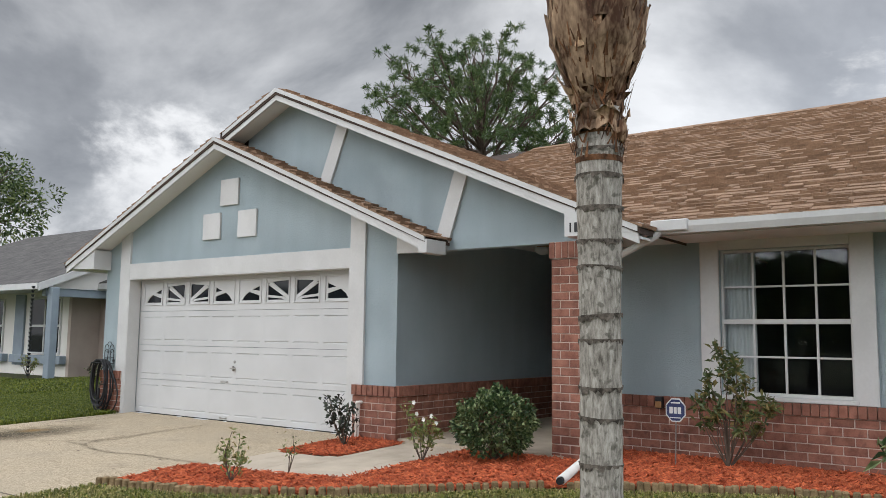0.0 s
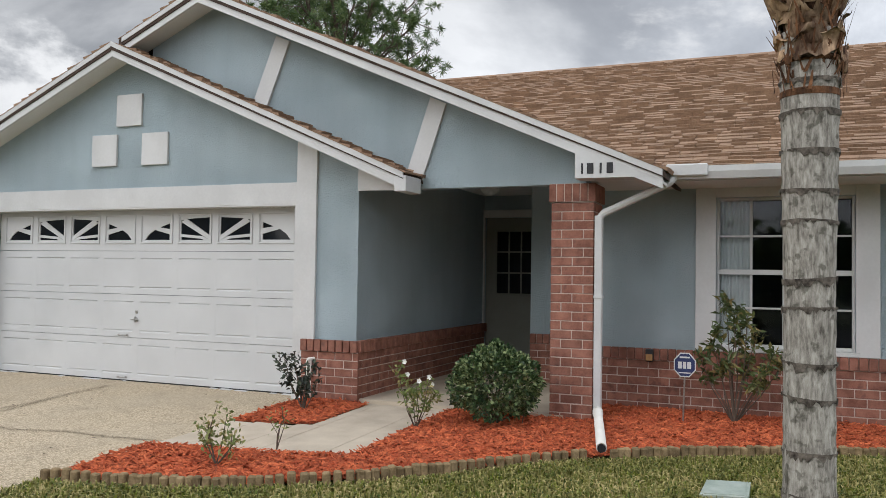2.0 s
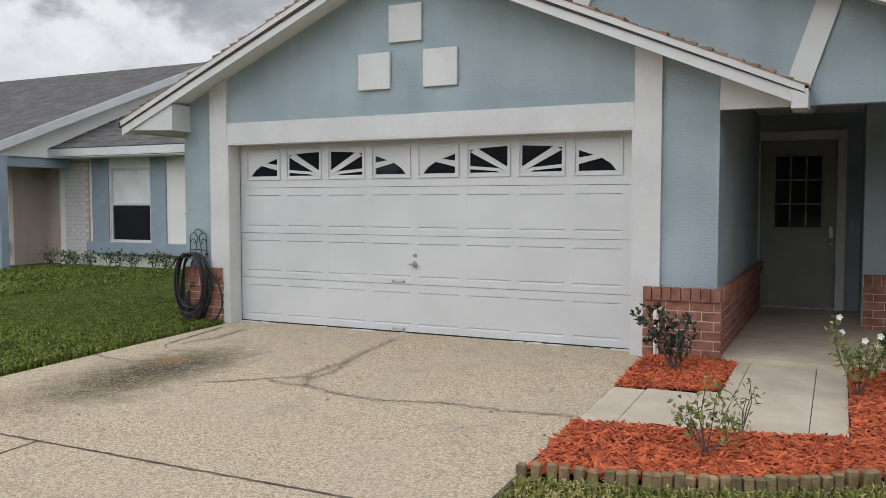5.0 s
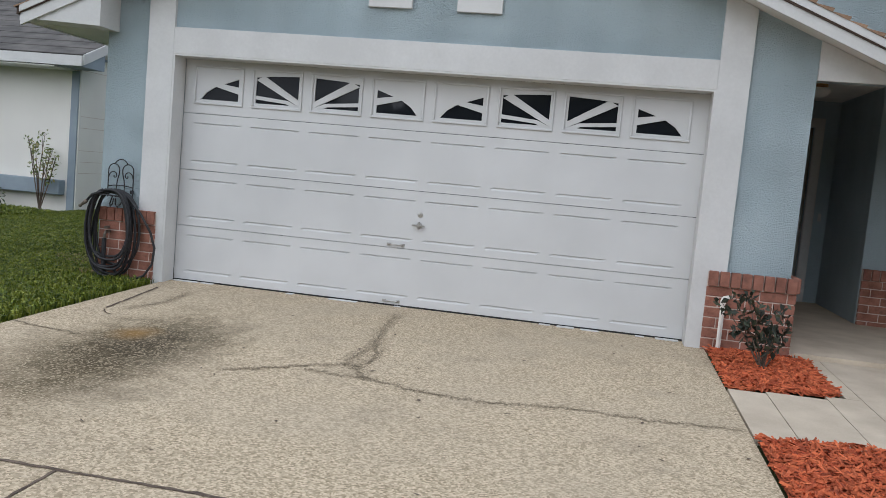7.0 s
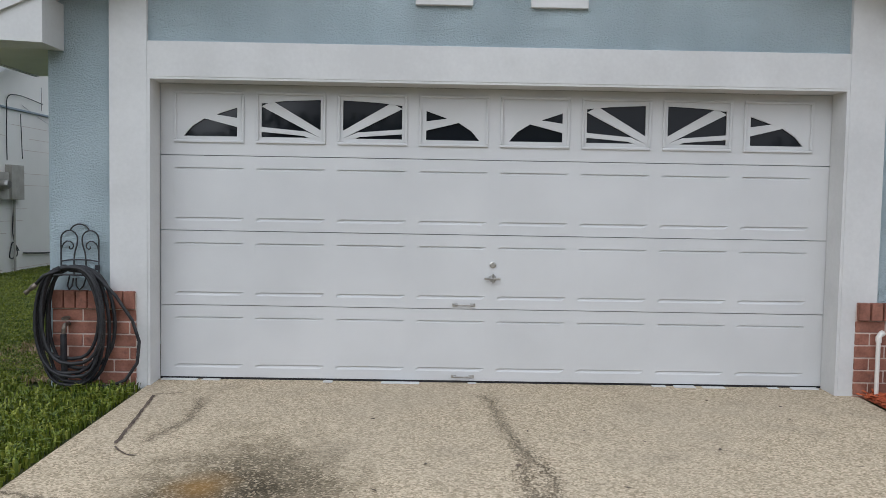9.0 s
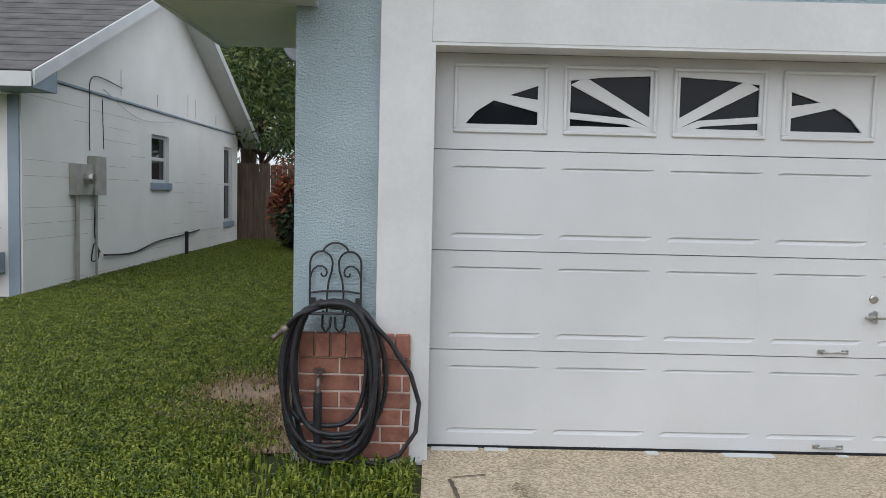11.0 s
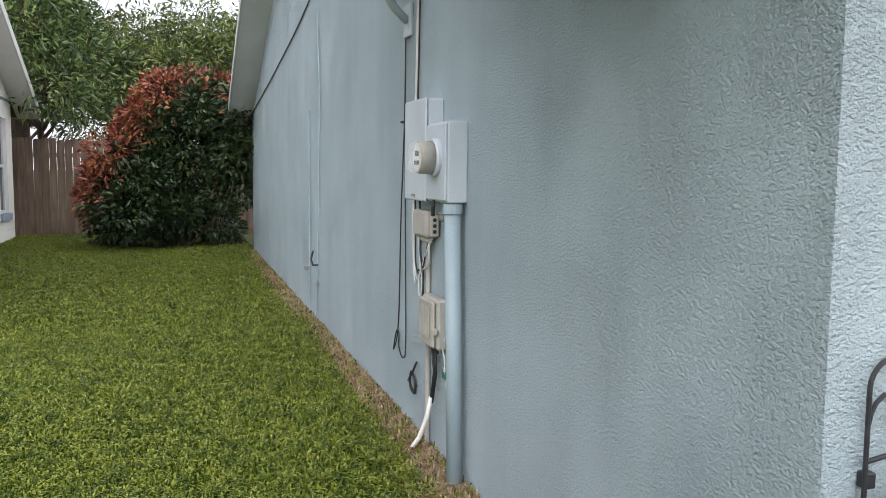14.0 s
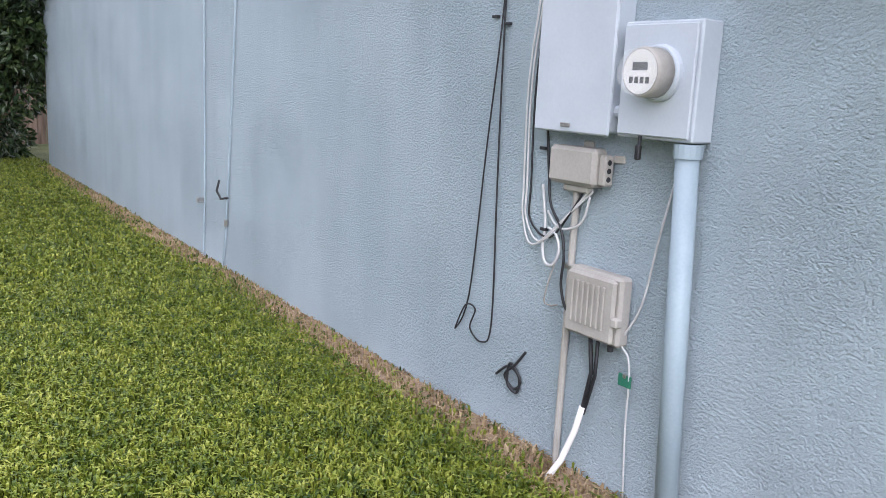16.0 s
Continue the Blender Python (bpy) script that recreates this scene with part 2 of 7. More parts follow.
# near-black colour stands for the lack of light indoors
M_room = surface("unlit_room", (0.022, 0.028, 0.042), (0.034, 0.042, 0.06), 3, 90, 0.9, 0.0)
M_slab = surface("walk_concrete", (0.44, 0.37, 0.285), (0.56, 0.48, 0.375), 3.0, 90, 0.85, 0.3, 160, 0.003, spots=(1.6, 0.55, 0.75, (0.33, 0.28, 0.22), 0.4))
M_earth = surface("bare_soil", (0.22, 0.15, 0.10), (0.37, 0.265, 0.18), 6, 60, 0.95, 0.6, 80, 0.01)
M_mulch = surface("red_mulch", (0.31, 0.055, 0.020), (0.58, 0.150, 0.058), 14, 90, 0.9, 0.6, 120, 0.006, per_island=0.35)
M_mulch_bed = surface("mulch_bed", (0.22, 0.045, 0.02), (0.46, 0.11, 0.045), 40, 120, 0.95, 0.8, 90, 0.012)
M_edging = surface("edging_stone", (0.14, 0.095, 0.045), (0.30, 0.215, 0.115), 10, 80, 0.9, 0.5, 90, 0.004, per_object=0.25)
M_box = surface("utility_grey", (0.47, 0.52, 0.56), (0.53, 0.58, 0.62), 4, 90, 0.45, 0.1)
M_pipe = surface("painted_conduit", (0.29, 0.37, 0.41), (0.35, 0.435, 0.47), 4, 90, 0.5, 0.1)
M_beige = surface("beige_plastic", (0.34, 0.32, 0.28), (0.44, 0.42, 0.375), 6, 90, 0.5, 0.1)
M_pvc = surface("white_pvc", (0.72, 0.70, 0.64), (0.80, 0.78, 0.73), 6, 90, 0.4, 0.05)
M_wood = surface("fence_wood", (0.13, 0.09, 0.062), (0.24, 0.17, 0.125), 3.0, 50, 0.9, 0.4, 40, 0.004, stretch=(6, 6, 0.6), per_object=0.2)
M_nb_wall = surface("cream_block_paint", (0.76, 0.74, 0.69), (0.83, 0.81, 0.76), 1.0, 50, 0.7, 0.2, 60, 0.003)
M_nb_trim = surface("grey_blue_trim", (0.24, 0.29, 0.34), (0.29, 0.345, 0.39), 3, 60, 0.6, 0.1)
M_nb_pink = surface("pinkish_wall", (0.45, 0.37, 0.32), (0.52, 0.44, 0.38), 2, 60, 0.75, 0.15)
M_bark = surface("bark", (0.07, 0.05, 0.038), (0.16, 0.12, 0.09), 8, 60, 0.95, 0.6, 40, 0.02, stretch=(1, 1, 0.3))


def palm_bark(name):
    """Grey ringed palm trunk with pale lichen and dark streaks."""
    m, n, l, b = mat_base(name, 0.92, 0, 0.2)
    geo = n.new("ShaderNodeNewGeometry")
    mp = n.new("ShaderNodeMapping")
    mp.inputs["Scale"].default_value = (1, 1, 0.22)
    l.new(geo.outputs["Position"], mp.inputs["Vector"])
    a = n.new("ShaderNodeTexNoise")
    a.inputs["Scale"].default_value, a.inputs["Detail"].default_value, a.inputs["Roughness"].default_value = 42, 9, 0.72
    l.new(mp.outputs["Vector"], a.inputs["Vector"])
    ramp = n.new("ShaderNodeValToRGB")
    e = ramp.color_ramp.elements
    e[0].position, e[0].color = 0.33, (0.10, 0.09, 0.075, 1)
    e[1].position, e[1].color = 0.70, (0.58, 0.55, 0.49, 1)
    k = e.new(0.5)
    k.color = (0.33, 0.305, 0.265, 1)
    l.new(a.outputs["Fac"], ramp.inputs["Fac"])
    s = n.new("ShaderNodeTexNoise")
    s.inputs["Scale"].default_value, s.inputs["Detail"].default_value = 19, 8
    l.new(geo.outputs["Position"], s.inputs["Vector"])
    r = n.new("ShaderNodeMapRange")
    r.inputs["From Min"].default_value, r.inputs["From Max"].default_value = 0.56, 0.64
    r.inputs["To Max"].default_value = 0.6
    l.new(s.outputs["Fac"], r.inputs["Value"])
    mi = n.new("ShaderNodeMix")
    mi.data_type = "RGBA"
    l.new(r.outputs["Result"], mi.inputs[0])
    l.new(ramp.outputs["Color"], mi.inputs[6])
    mi.inputs[7].default_value = (0.05, 0.048, 0.032, 1)
    l.new(mi.outputs[2], b.inputs["Base Color"])
    bp = n.new("ShaderNodeBump")
    bp.inputs["Strength"].default_value, bp.inputs["Distance"].default_value = 0.8, 0.008
    l.new(a.outputs["Fac"], bp.inputs["Height"])
    l.new(bp.outputs["Normal"], b.inputs["Normal"])
    return m


M_palm = palm_bark("palm_bark")
M_palm_ring = surface("palm_ring", (0.035, 0.028, 0.022), (0.20, 0.17, 0.14), 25, 90, 0.95, 0.6, 60, 0.006)
M_boot = surface("palm_boot_husk", (0.085, 0.036, 0.016), (0.52, 0.36, 0.225), 7, 45, 0.85, 0.8, 50, 0.012, stretch=(1, 1, 0.3), per_object=0.5, fine_amount=0.6)
M_fibre = surface("palm_fibre", (0.03, 0.014, 0.007), (0.22, 0.10, 0.045), 14, 60, 0.95, 1.0, 60, 0.02, stretch=(1, 1, 0.35), per_island=0.4)


def leaf_material(name, c1, c2, c3=None, island=0.3, scale=1.5, rough=0.45):
    m, n, l, b = mat_base(name, rough, 0, 0.4)
    geo = n.new("ShaderNodeNewGeometry")
    ramp = n.new("ShaderNodeValToRGB")
    e = ramp.color_ramp.elements
    e[0].position, e[0].color = 0.1, rgba(c1)
    e[1].position, e[1].color = 0.9, rgba(c3 or c2)
    k = e.new(0.55)
    k.color = rgba(c2)
    a = n.new("ShaderNodeTexNoise")
    a.inputs["Scale"].default_value, a.inputs["Detail"].default_value = scale, 4
    l.new(geo.outputs["Position"], a.inputs["Vector"])
    mx = n.new("ShaderNodeMath")
    mx.operation = "MULTIPLY_ADD"
    mx.inputs[1].default_value = island * 2
    l.new(geo.outputs["Random Per Island"], mx.inputs[0])
    sb = n.new("ShaderNodeMath")
    sb.operation = "SUBTRACT"
    sb.inputs[1].default_value = island
    l.new(a.outputs["Fac"], sb.inputs[0])
    l.new(sb.outputs[0], mx.inputs[2])
    l.new(mx.outputs[0], ramp.inputs["Fac"])
    l.new(ramp.outputs["Color"], b.inputs["Base Color"])
    return m


M_grass = leaf_material("lawn_blades", (0.024, 0.05, 0.005), (0.124, 0.160, 0.012), (0.26, 0.275, 0.042), 0.33, 9.0, 0.5)
M_grass_dry = leaf_material("thin_lawn_blades", (0.09, 0.105, 0.022), (0.25, 0.235, 0.06), (0.50, 0.41, 0.19), 0.35, 1.6, 0.6)
M_straw = leaf_material("dry_grass", (0.16, 0.11, 0.05), (0.30, 0.21, 0.11), (0.42, 0.33, 0.2), 0.35, 3, 0.7)
M_leaf = leaf_material("shrub_leaves", (0.016, 0.04, 0.012), (0.06, 0.105, 0.032), (0.26, 0.31, 0.14), 0.42, 6)
M_leaf_lt = leaf_material("light_leaves", (0.10, 0.14, 0.035), (0.20, 0.24, 0.07), (0.38, 0.30, 0.12), 0.35, 8)
M_leaf_mg = leaf_material("window_shrub_leaves", (0.035, 0.06, 0.016), (0.09, 0.12, 0.035), (0.30, 0.22, 0.08), 0.35, 5)
M_leaf_dk = leaf_material("purple_leaves", (0.012, 0.016, 0.011), (0.028, 0.036, 0.024), (0.06, 0.075, 0.042), 0.35, 8)
M_hedge = leaf_material("hedge_leaves", (0.012, 0.026, 0.010), (0.03, 0.055, 0.018), (0.07, 0.10, 0.03), 0.35, 2)
M_hedge_red = leaf_material("red_hedge_leaves", (0.08, 0.022, 0.015), (0.25, 0.06, 0.035), (0.40, 0.17, 0.06), 0.35, 3)
M_tree = leaf_material("tree_leaves", (0.022, 0.05, 0.014), (0.085, 0.135, 0.035), (0.22, 0.26, 0.08), 0.4, 0.7)
M_pine = leaf_material("pine_needles", (0.035, 0.075, 0.022), (0.09, 0.15, 0.042), (0.20, 0.25, 0.085), 0.35, 0.8)
M_flower = surface("white_petals", (0.8, 0.8, 0.76), (0.88, 0.88, 0.84), 20, 90, 0.6, 0.0)


def driveway_material():
    """Exposed-aggregate concrete with an oil stain, dark cracks and tan drift."""
    m, n, l, b = mat_base("driveway_concrete", 0.88, 0, 0.3)
    geo = n.new("ShaderNodeNewGeometry")
    v = n.new("ShaderNodeTexVoronoi")
    v.inputs["Scale"].default_value = 95
    l.new(geo.outputs["Position"], v.inputs["Vector"])
    ramp = n.new("ShaderNodeValToRGB")
    e = ramp.color_ramp.elements
    e[0].position, e[0].color = 0.0, (0.26, 0.205, 0.13, 1)
    e[1].position, e[1].color = 1.0, (0.64, 0.53, 0.38, 1)
    sep = n.new("ShaderNodeSeparateColor")
    l.new(v.outputs["Color"], sep.inputs[0])
    l.new(sep.outputs[0], ramp.inputs["Fac"])
    col = ramp.outputs["Color"]

    def tint(fac, c, blend="MIX"):
        nonlocal col
        mi = n.new("ShaderNodeMix")
        mi.data_type, mi.blend_type = "RGBA", blend
        l.new(fac, mi.inputs[0])
        l.new(col, mi.inputs[6])
        mi.inputs[7].default_value = rgba(c)
        col = mi.outputs[2]

    def noise_fac(scale, lo, hi, amount, det=7):
        s = n.new("ShaderNodeTexNoise")
        s.inputs["Scale"].default_value, s.inputs["Detail"].default_value = scale, det
        l.new(geo.outputs["Position"], s.inputs["Vector"])
        r = n.new("ShaderNodeMapRange")
        r.inputs["From Min"].default_value, r.inputs["From Max"].default_value, r.inputs["To Max"].default_value = lo, hi, amount
        l.new(s.outputs["Fac"], r.inputs["Value"])
        return r.outputs["Result"]

    def blob(cx, cy, rx, ry, soft, amount, wob):
        """An uneven round patch on the ground."""
        s = n.new("ShaderNodeTexNoise")
        s.inputs["Scale"].default_value, s.inputs["Detail"].default_value = 6.0, 10
        l.new(geo.outputs["Position"], s.inputs["Vector"])
        mp = n.new("ShaderNodeMapping")
        mp.inputs["Location"].default_value = (-cx / rx, -cy / ry, 0)
        mp.inputs["Scale"].default_value = (1 / rx, 1 / ry, 0)
        l.new(geo.outputs["Position"], mp.inputs["Vector"])
        le = n.new("ShaderNodeVectorMath")
        le.operation = "LENGTH"
        l.new(mp.outputs["Vector"], le.inputs[0])
        ad = n.new("ShaderNodeMath")
        ad.operation = "MULTIPLY_ADD"
        ad.inputs[1].default_value = wob
        l.new(s.outputs["Fac"], ad.inputs[0])
        l.new(le.outputs["Value"], ad.inputs[2])
        r = n.new("ShaderNodeMapRange")
        r.inputs["From Min"].default_value, r.inputs["From Max"].default_value = 1 + wob * 0.5, 1 + wob * 0.5 - soft
        r.inputs["To Max"].default_value = amount
        l.new(ad.outputs[0], r.inputs["Value"])
        return r.outputs["Result"]

    tint(noise_fac(0.8, 0.45, 0.75, 0.45), (0.41, 0.348, 0.26))
    tint(noise_fac(2.6, 0.55, 0.8, 0.4), (0.22, 0.182, 0.135))
    # oil soaks the matrix between the pale stones
    speck = n.new("ShaderNodeMapRange")
    speck.inputs["From Min"].default_value, speck.inputs["From Max"].default_value = 0.9, 0.5
    speck.inputs["To Min"].default_value = 0.25
    l.new(sep.outputs[1], speck.inputs["Value"])

    def soaked(fac):
        mu = n.new("ShaderNodeMath")
        mu.operation = "MULTIPLY"
        l.new(fac, mu.inputs[0])
        l.new(speck.outputs["Result"], mu.inputs[1])
        return mu.outputs[0]

    tint(soaked(blob(1.05, -2.6, 0.80, 1.75, 0.8, 0.95, 0.8)), (0.095, 0.07, 0.032))
    tint(soaked(blob(1.12, -2.25, 0.60, 1.1, 0.9, 0.85, 0.9)), (0.035, 0.027, 0.014))
    tint(blob(0.90, -1.99, 0.2, 0.25, 0.9, 0.7, 0.8), (0.26, 0.14, 0.035))
    l.new(col, b.inputs["Base Color"])
    bp = n.new("ShaderNodeBump")
    bp.inputs["Strength"].default_value, bp.inputs["Distance"].default_value = 0.5, 0.004
    l.new(v.outputs["Distance"], bp.inputs["Height"])
    l.new(bp.outputs["Normal"], b.inputs["Normal"])
    return m


M_drive = driveway_material()
M_crack = surface("dirt_in_crack", (0.15, 0.12, 0.078), (0.30, 0.245, 0.17), 7, 90, 0.95, 0.4)
M_ground = surface("soil_under_lawn", (0.03, 0.04, 0.01), (0.07, 0.075, 0.024), 2.0, 40, 0.95, 0.6, 60, 0.02, spots=(0.9, 0.6, 0.75, (0.16, 0.13, 0.06), 0.5))
M_asphalt = surface("road_asphalt", (0.045, 0.045, 0.045), (0.065, 0.063, 0.06), 3, 120, 0.9, 0.4)


# ---- building tools ----
class Geo:
    """Collects vertices and faces in world metres."""

    def __init__(self):
        self.v, self.f = [], []

    def add(self, verts, faces):
        k = len(self.v)
        self.v += [tuple(p) for p in verts]
        self.f += [tuple(i + k for i in q) for q in faces]
        return self

    def box(self, x0, x1, y0, y1, z0, z1):
        return self.add([(x, y, z) for x in (x0, x1) for y in (y0, y1) for z in (z0, z1)],
                        [(0, 1, 3, 2), (4, 6, 7, 5), (0, 4, 5, 1), (2, 3, 7, 6), (0, 2, 6, 4), (1, 5, 7, 3)])

    def cbox(self, x0, x1, y0, y1, z0, z1, c=0.004):
        """A box with chamfered edges."""
        lo, hi = (x0, y0, z0), (x1, y1, z1)
        c = min(c, *(0.45 * (b - a) for a, b in zip(lo, hi)))
        vs, idx = [], {}
        for sx in (0, 1):
            for sy in (0, 1):
                for sz in (0, 1):
                    s = (sx, sy, sz)
                    for ax in range(3):
                        p = [(hi[i] if s[i] else lo[i]) + (0 if i == ax else (-c if s[i] else c)) for i in range(3)]
                        idx[s, ax] = len(vs)
                        vs.append(p)
        fs = []
        for ax in range(3):
            o = [i for i in range(3) if i != ax]
            for side in (0, 1):
                q = []
                for a, b in ((0, 0), (1, 0), (1, 1), (0, 1)):
                    s = [0, 0, 0]
                    s[ax], s[o[0]], s[o[1]] = side, a, b
                    q.append(idx[tuple(s), ax])
                fs.append(q)
            for a in (0, 1):
                for b in (0, 1):
                    s0, s1 = [0, 0, 0], [0, 0, 0]
                    s0[o[0]] = s1[o[0]] = a
                    s0[o[1]] = s1[o[1]] = b
                    s1[ax] = 1
                    fs.append([idx[tuple(s0), o[0]], idx[tuple(s1), o[0]], idx[tuple(s1), o[1]], idx[tuple(s0), o[1]]])
        for s in [(a, b, d) for a in (0, 1) for b in (0, 1) for d in (0, 1)]:
            fs.append([idx[s, 0], idx[s, 1], idx[s, 2]])
        return self.add(vs, fs)

    def prism(self, poly, axis, a, b):
        """A flat outline swept along an axis: 'y' takes (x, z), 'x' takes (y, z), 'z' takes (x, y)."""
        put = {"y": lambda p, d: (p[0], d, p[1]), "x": lambda p, d: (d, p[0], p[1]), "z": lambda p, d: (p[0], p[1], d)}[axis]
        n = len(poly)
        return self.add([put(p, a) for p in poly] + [put(p, b) for p in poly],
                        [tuple(range(n)), tuple(range(2 * n - 1, n - 1, -1))] + [(i, (i + 1) % n, n + (i + 1) % n, n + i) for i in range(n)])

    def tube(self, pts, r, sides=8, r_end=None):
        """A round rod along points, tapering from r to r_end."""
        pts = [Vector(p) for p in pts]
        n, k = len(pts), len(self.v)
        side = None
        for i, p in enumerate(pts):
            d = (pts[min(i + 1, n - 1)] - pts[max(i - 1, 0)]).normalized()
            if side is None:
                side = d.orthogonal().normalized()
            side = (side - d * side.dot(d))
            side = side.normalized() if side.length > 1e-6 else d.orthogonal().normalized()
            up = d.cross(side)
            rr = r + ((r_end if r_end is not None else r) - r) * i / max(1, n - 1)
            for j in range(sides):
                t = 2 * math.pi * j / sides
                self.v.append(tuple(p + rr * (math.cos(t) * side + math.sin(t) * up)))
        for i in range(n - 1):
            for j in range(sides):
                a, b = k + i * sides + j, k + i * sides + (j + 1) % sides
                self.f.append((a, b, b + sides, a + sides))
        self.f.append(tuple(k + j for j in range(sides - 1, -1, -1)))
        self.f.append(tuple(k + (n - 1) * sides + j for j in range(sides)))
        return self

    def lathe(self, base, axis, profile, sides=20):
        """Rings of (distance along axis, radius) about an axis through base."""
        d = Vector(axis).normalized()
        s = d.orthogonal().normalized()
        u = d.cross(s)
        k, n = len(self.v), len(profile)
        for h, r in profile:
            c = Vector(base) + d * h
            for j in range(sides):
                t = 2 * math.pi * j / sides
                self.v.append(tuple(c + r * (math.cos(t) * s + math.sin(t) * u)))
        for i in range(n - 1):
            for j in range(sides):
                a, b = k + i * sides + j, k + i * sides + (j + 1) % sides
                self.f.append((a, b, b + sides, a + sides))
        self.f.append(tuple(k + j for j in range(sides - 1, -1, -1)))
        self.f.append(tuple(k + (n - 1) * sides + j for j in range(sides)))
        return self


ORIGIN = {}


def mesh_of(name, geo, mat, origin=(0, 0, 0), smooth=False):
    me = bpy.data.meshes.new(name)
    ox, oy, oz = origin
    me.from_pydata([(x - ox, y - oy, z - oz) for x, y, z in geo.v], [], geo.f)
    me.materials.append(mat)
    bm = bmesh.new()
    bm.from_mesh(me)
    bmesh.ops.recalc_face_normals(bm, faces=bm.faces)
    bm.to_mesh(me)
    bm.free()
    if smooth:
        me.polygons.foreach_set("use_smooth", [True] * len(me.polygons))
    return me


def thing(name, at, label, category, group="", kind=""):
    ob = new(name)
    ob.empty_display_size = 0.1
    ob.location = at
    ORIGIN[ob.name] = tuple(at)
    return tagged(ob, label, category, group, kind)


def part(name, geo, mat, parent, label="", smooth=False):
    o = ORIGIN[parent.name]
    ob = new(name, mesh_of(name, geo, mat, o, smooth))
    ob.parent = parent
    ORIGIN[ob.name] = o
    return tagged(ob, label)


def solo(name, geo, mat, label, category, group="", kind="", smooth=False):
    """A thing that is one plain mesh."""
    ob = new(name, mesh_of(name, geo, mat, (0, 0, 0), smooth))
    ORIGIN[ob.name] = (0, 0, 0)
    return tagged(ob, label, category, group, kind)


def setting(name, geo, mat, label, category, smooth=False):
    return solo(name, geo, mat, label, category, kind="structure", smooth=smooth)


def raw(name, verts, faces, mat, parent=None, label="", category="", kind="", smooth=False):
    """A large mesh straight from arrays."""
    me = bpy.data.meshes.new(name)
    o = np.array(ORIGIN[parent.name]) if parent else np.zeros(3)
    me.from_pydata((np.asarray(verts) - o).tolist(), [], np.asarray(faces).tolist())
    me.materials.append(mat)
    if smooth:
        me.polygons.foreach_set("use_smooth", [True] * len(me.polygons))
    ob = new(name, me)
    if parent:
        ob.parent = parent
    ORIGIN[ob.name] = tuple(o)
    return tagged(ob, label, category, kind=kind)


def ground_z(x, y):
    return np.where(np.asarray(y) < 0, 0.028 * np.maximum(y, -30), 0.006 * np.minimum(y, 20.0))


def gz(x, y):
    return float(ground_z(x, y))


def leaves(rng, centres, normals, length, width, droop=0.3, vary=0.35):
    """Folded four-cornered leaves at the centres, each pointing along its normal with some scatter."""
    n = len(centres)
    d = normals + rng.normal(0, 0.55, (n, 3))
    d /= np.linalg.norm(d, axis=1, keepdims=True) + 1e-9
    ref = rng.normal(0, 1, (n, 3))
    s = np.cross(d, ref)
    s /= np.linalg.norm(s, axis=1, keepdims=True) + 1e-9
    u = np.cross(s, d)
    L = (length * (1 + rng.uniform(-vary, vary, n)))[:, None]
    W = (width * (1 + rng.uniform(-vary, vary, n)))[:, None]
    a = centres
    tip = centres + d * L - np.array([0, 0, 1]) * droop * L * 0.5
    mid = centres + d * L * 0.5
    p1, p2 = mid + s * W * 0.5 + u * W * 0.2, mid - s * W * 0.5 + u * W * 0.2
    v = np.stack([a, p1, tip, p2], 1).reshape(-1, 3)
    k = 4 * np.arange(n)[:, None]
    f = np.concatenate([k + [0, 1, 2], k + [0, 2, 3]], 1).reshape(-1, 3)
    return v, f


# ---- ground ----
def grid_sheet(name, xs, ys, mat, label, category, lift=0.0):
    g = Geo()
    pts = [(x, y, gz(x, y) + lift) for y in ys for x in xs]
    n = len(xs)
    g.add(pts, [(j * n + i, j * n + i + 1, (j + 1) * n + i + 1, (j + 1) * n + i) for j in range(len(ys) - 1) for i in range(n - 1)])
    return setting(name, g, mat, label, category)


far = [-900, -300, -120, -60, -30, -15, -8]
grid_sheet("ground", far + [-4, 0, 5, 9, 15, 30, 60, 120, 300, 900], far[:-1] + [-12, -8, -4, -2, 0, 4, 8, 14, 20, 40, 90, 300, 900], M_ground,
           "soil and thin turf under the front and side lawns", "ground", -0.03)

DL, DR = -0.03, 5.03
drive = Geo()
JY = -4.25


def slab(g, x0, x1, y0, y1, up=0.0, gap=0.008):
    """A concrete slab that follows the fall of the ground."""
    pts = []
    for z_off in (-0.08, up):
        for x, y in ((x0 + gap, y0 + gap), (x1 - gap, y0 + gap), (x1 - gap, y1 - gap), (x0 + gap, y1 - gap)):
            pts.append((x, y, gz(x, y) + z_off))
    g.add(pts, [(3, 2, 1, 0), (4, 5, 6, 7), (0, 1, 5, 4), (1, 2, 6, 5), (2, 3, 7, 6), (3, 0, 4, 7)])


driveway = thing("driveway", (2.5, -6, gz(0, -6) - 0.08), "tan exposed-aggregate concrete driveway with an oil stain", "driveway", kind="structure")
for x0, x1, y0, y1 in ((DL, DR, JY, 0.14), (DL, 1.92, -14, JY), (1.92, DR, -14, JY)):
    g = Geo()
    slab(g, x0, x1, y0, y1)
    part("slab", g, M_drive, driveway)
walkway = thing("walkway", (6.0, -1.5, gz(0, -1.5) - 0.08), "pale scored concrete walk from driveway to entry", "walkway", kind="structure")
for x0, x1, y0, y1 in ((5.03, 5.29, -2.46, -1.38), (5.29, 5.70, -2.44, -1.33), (5.70, 5.95, -2.40, -1.24), (5.95, 6.50, -2.30, -0.05), (6.50, 6.74, -2.14, -0.05),
                       (5.84, 5.95, -1.24, -0.05)):
    g = Geo()
    slab(g, x0, x1, y0, y1, 0.006, 0.003)
    part("slab", g, M_slab, walkway)
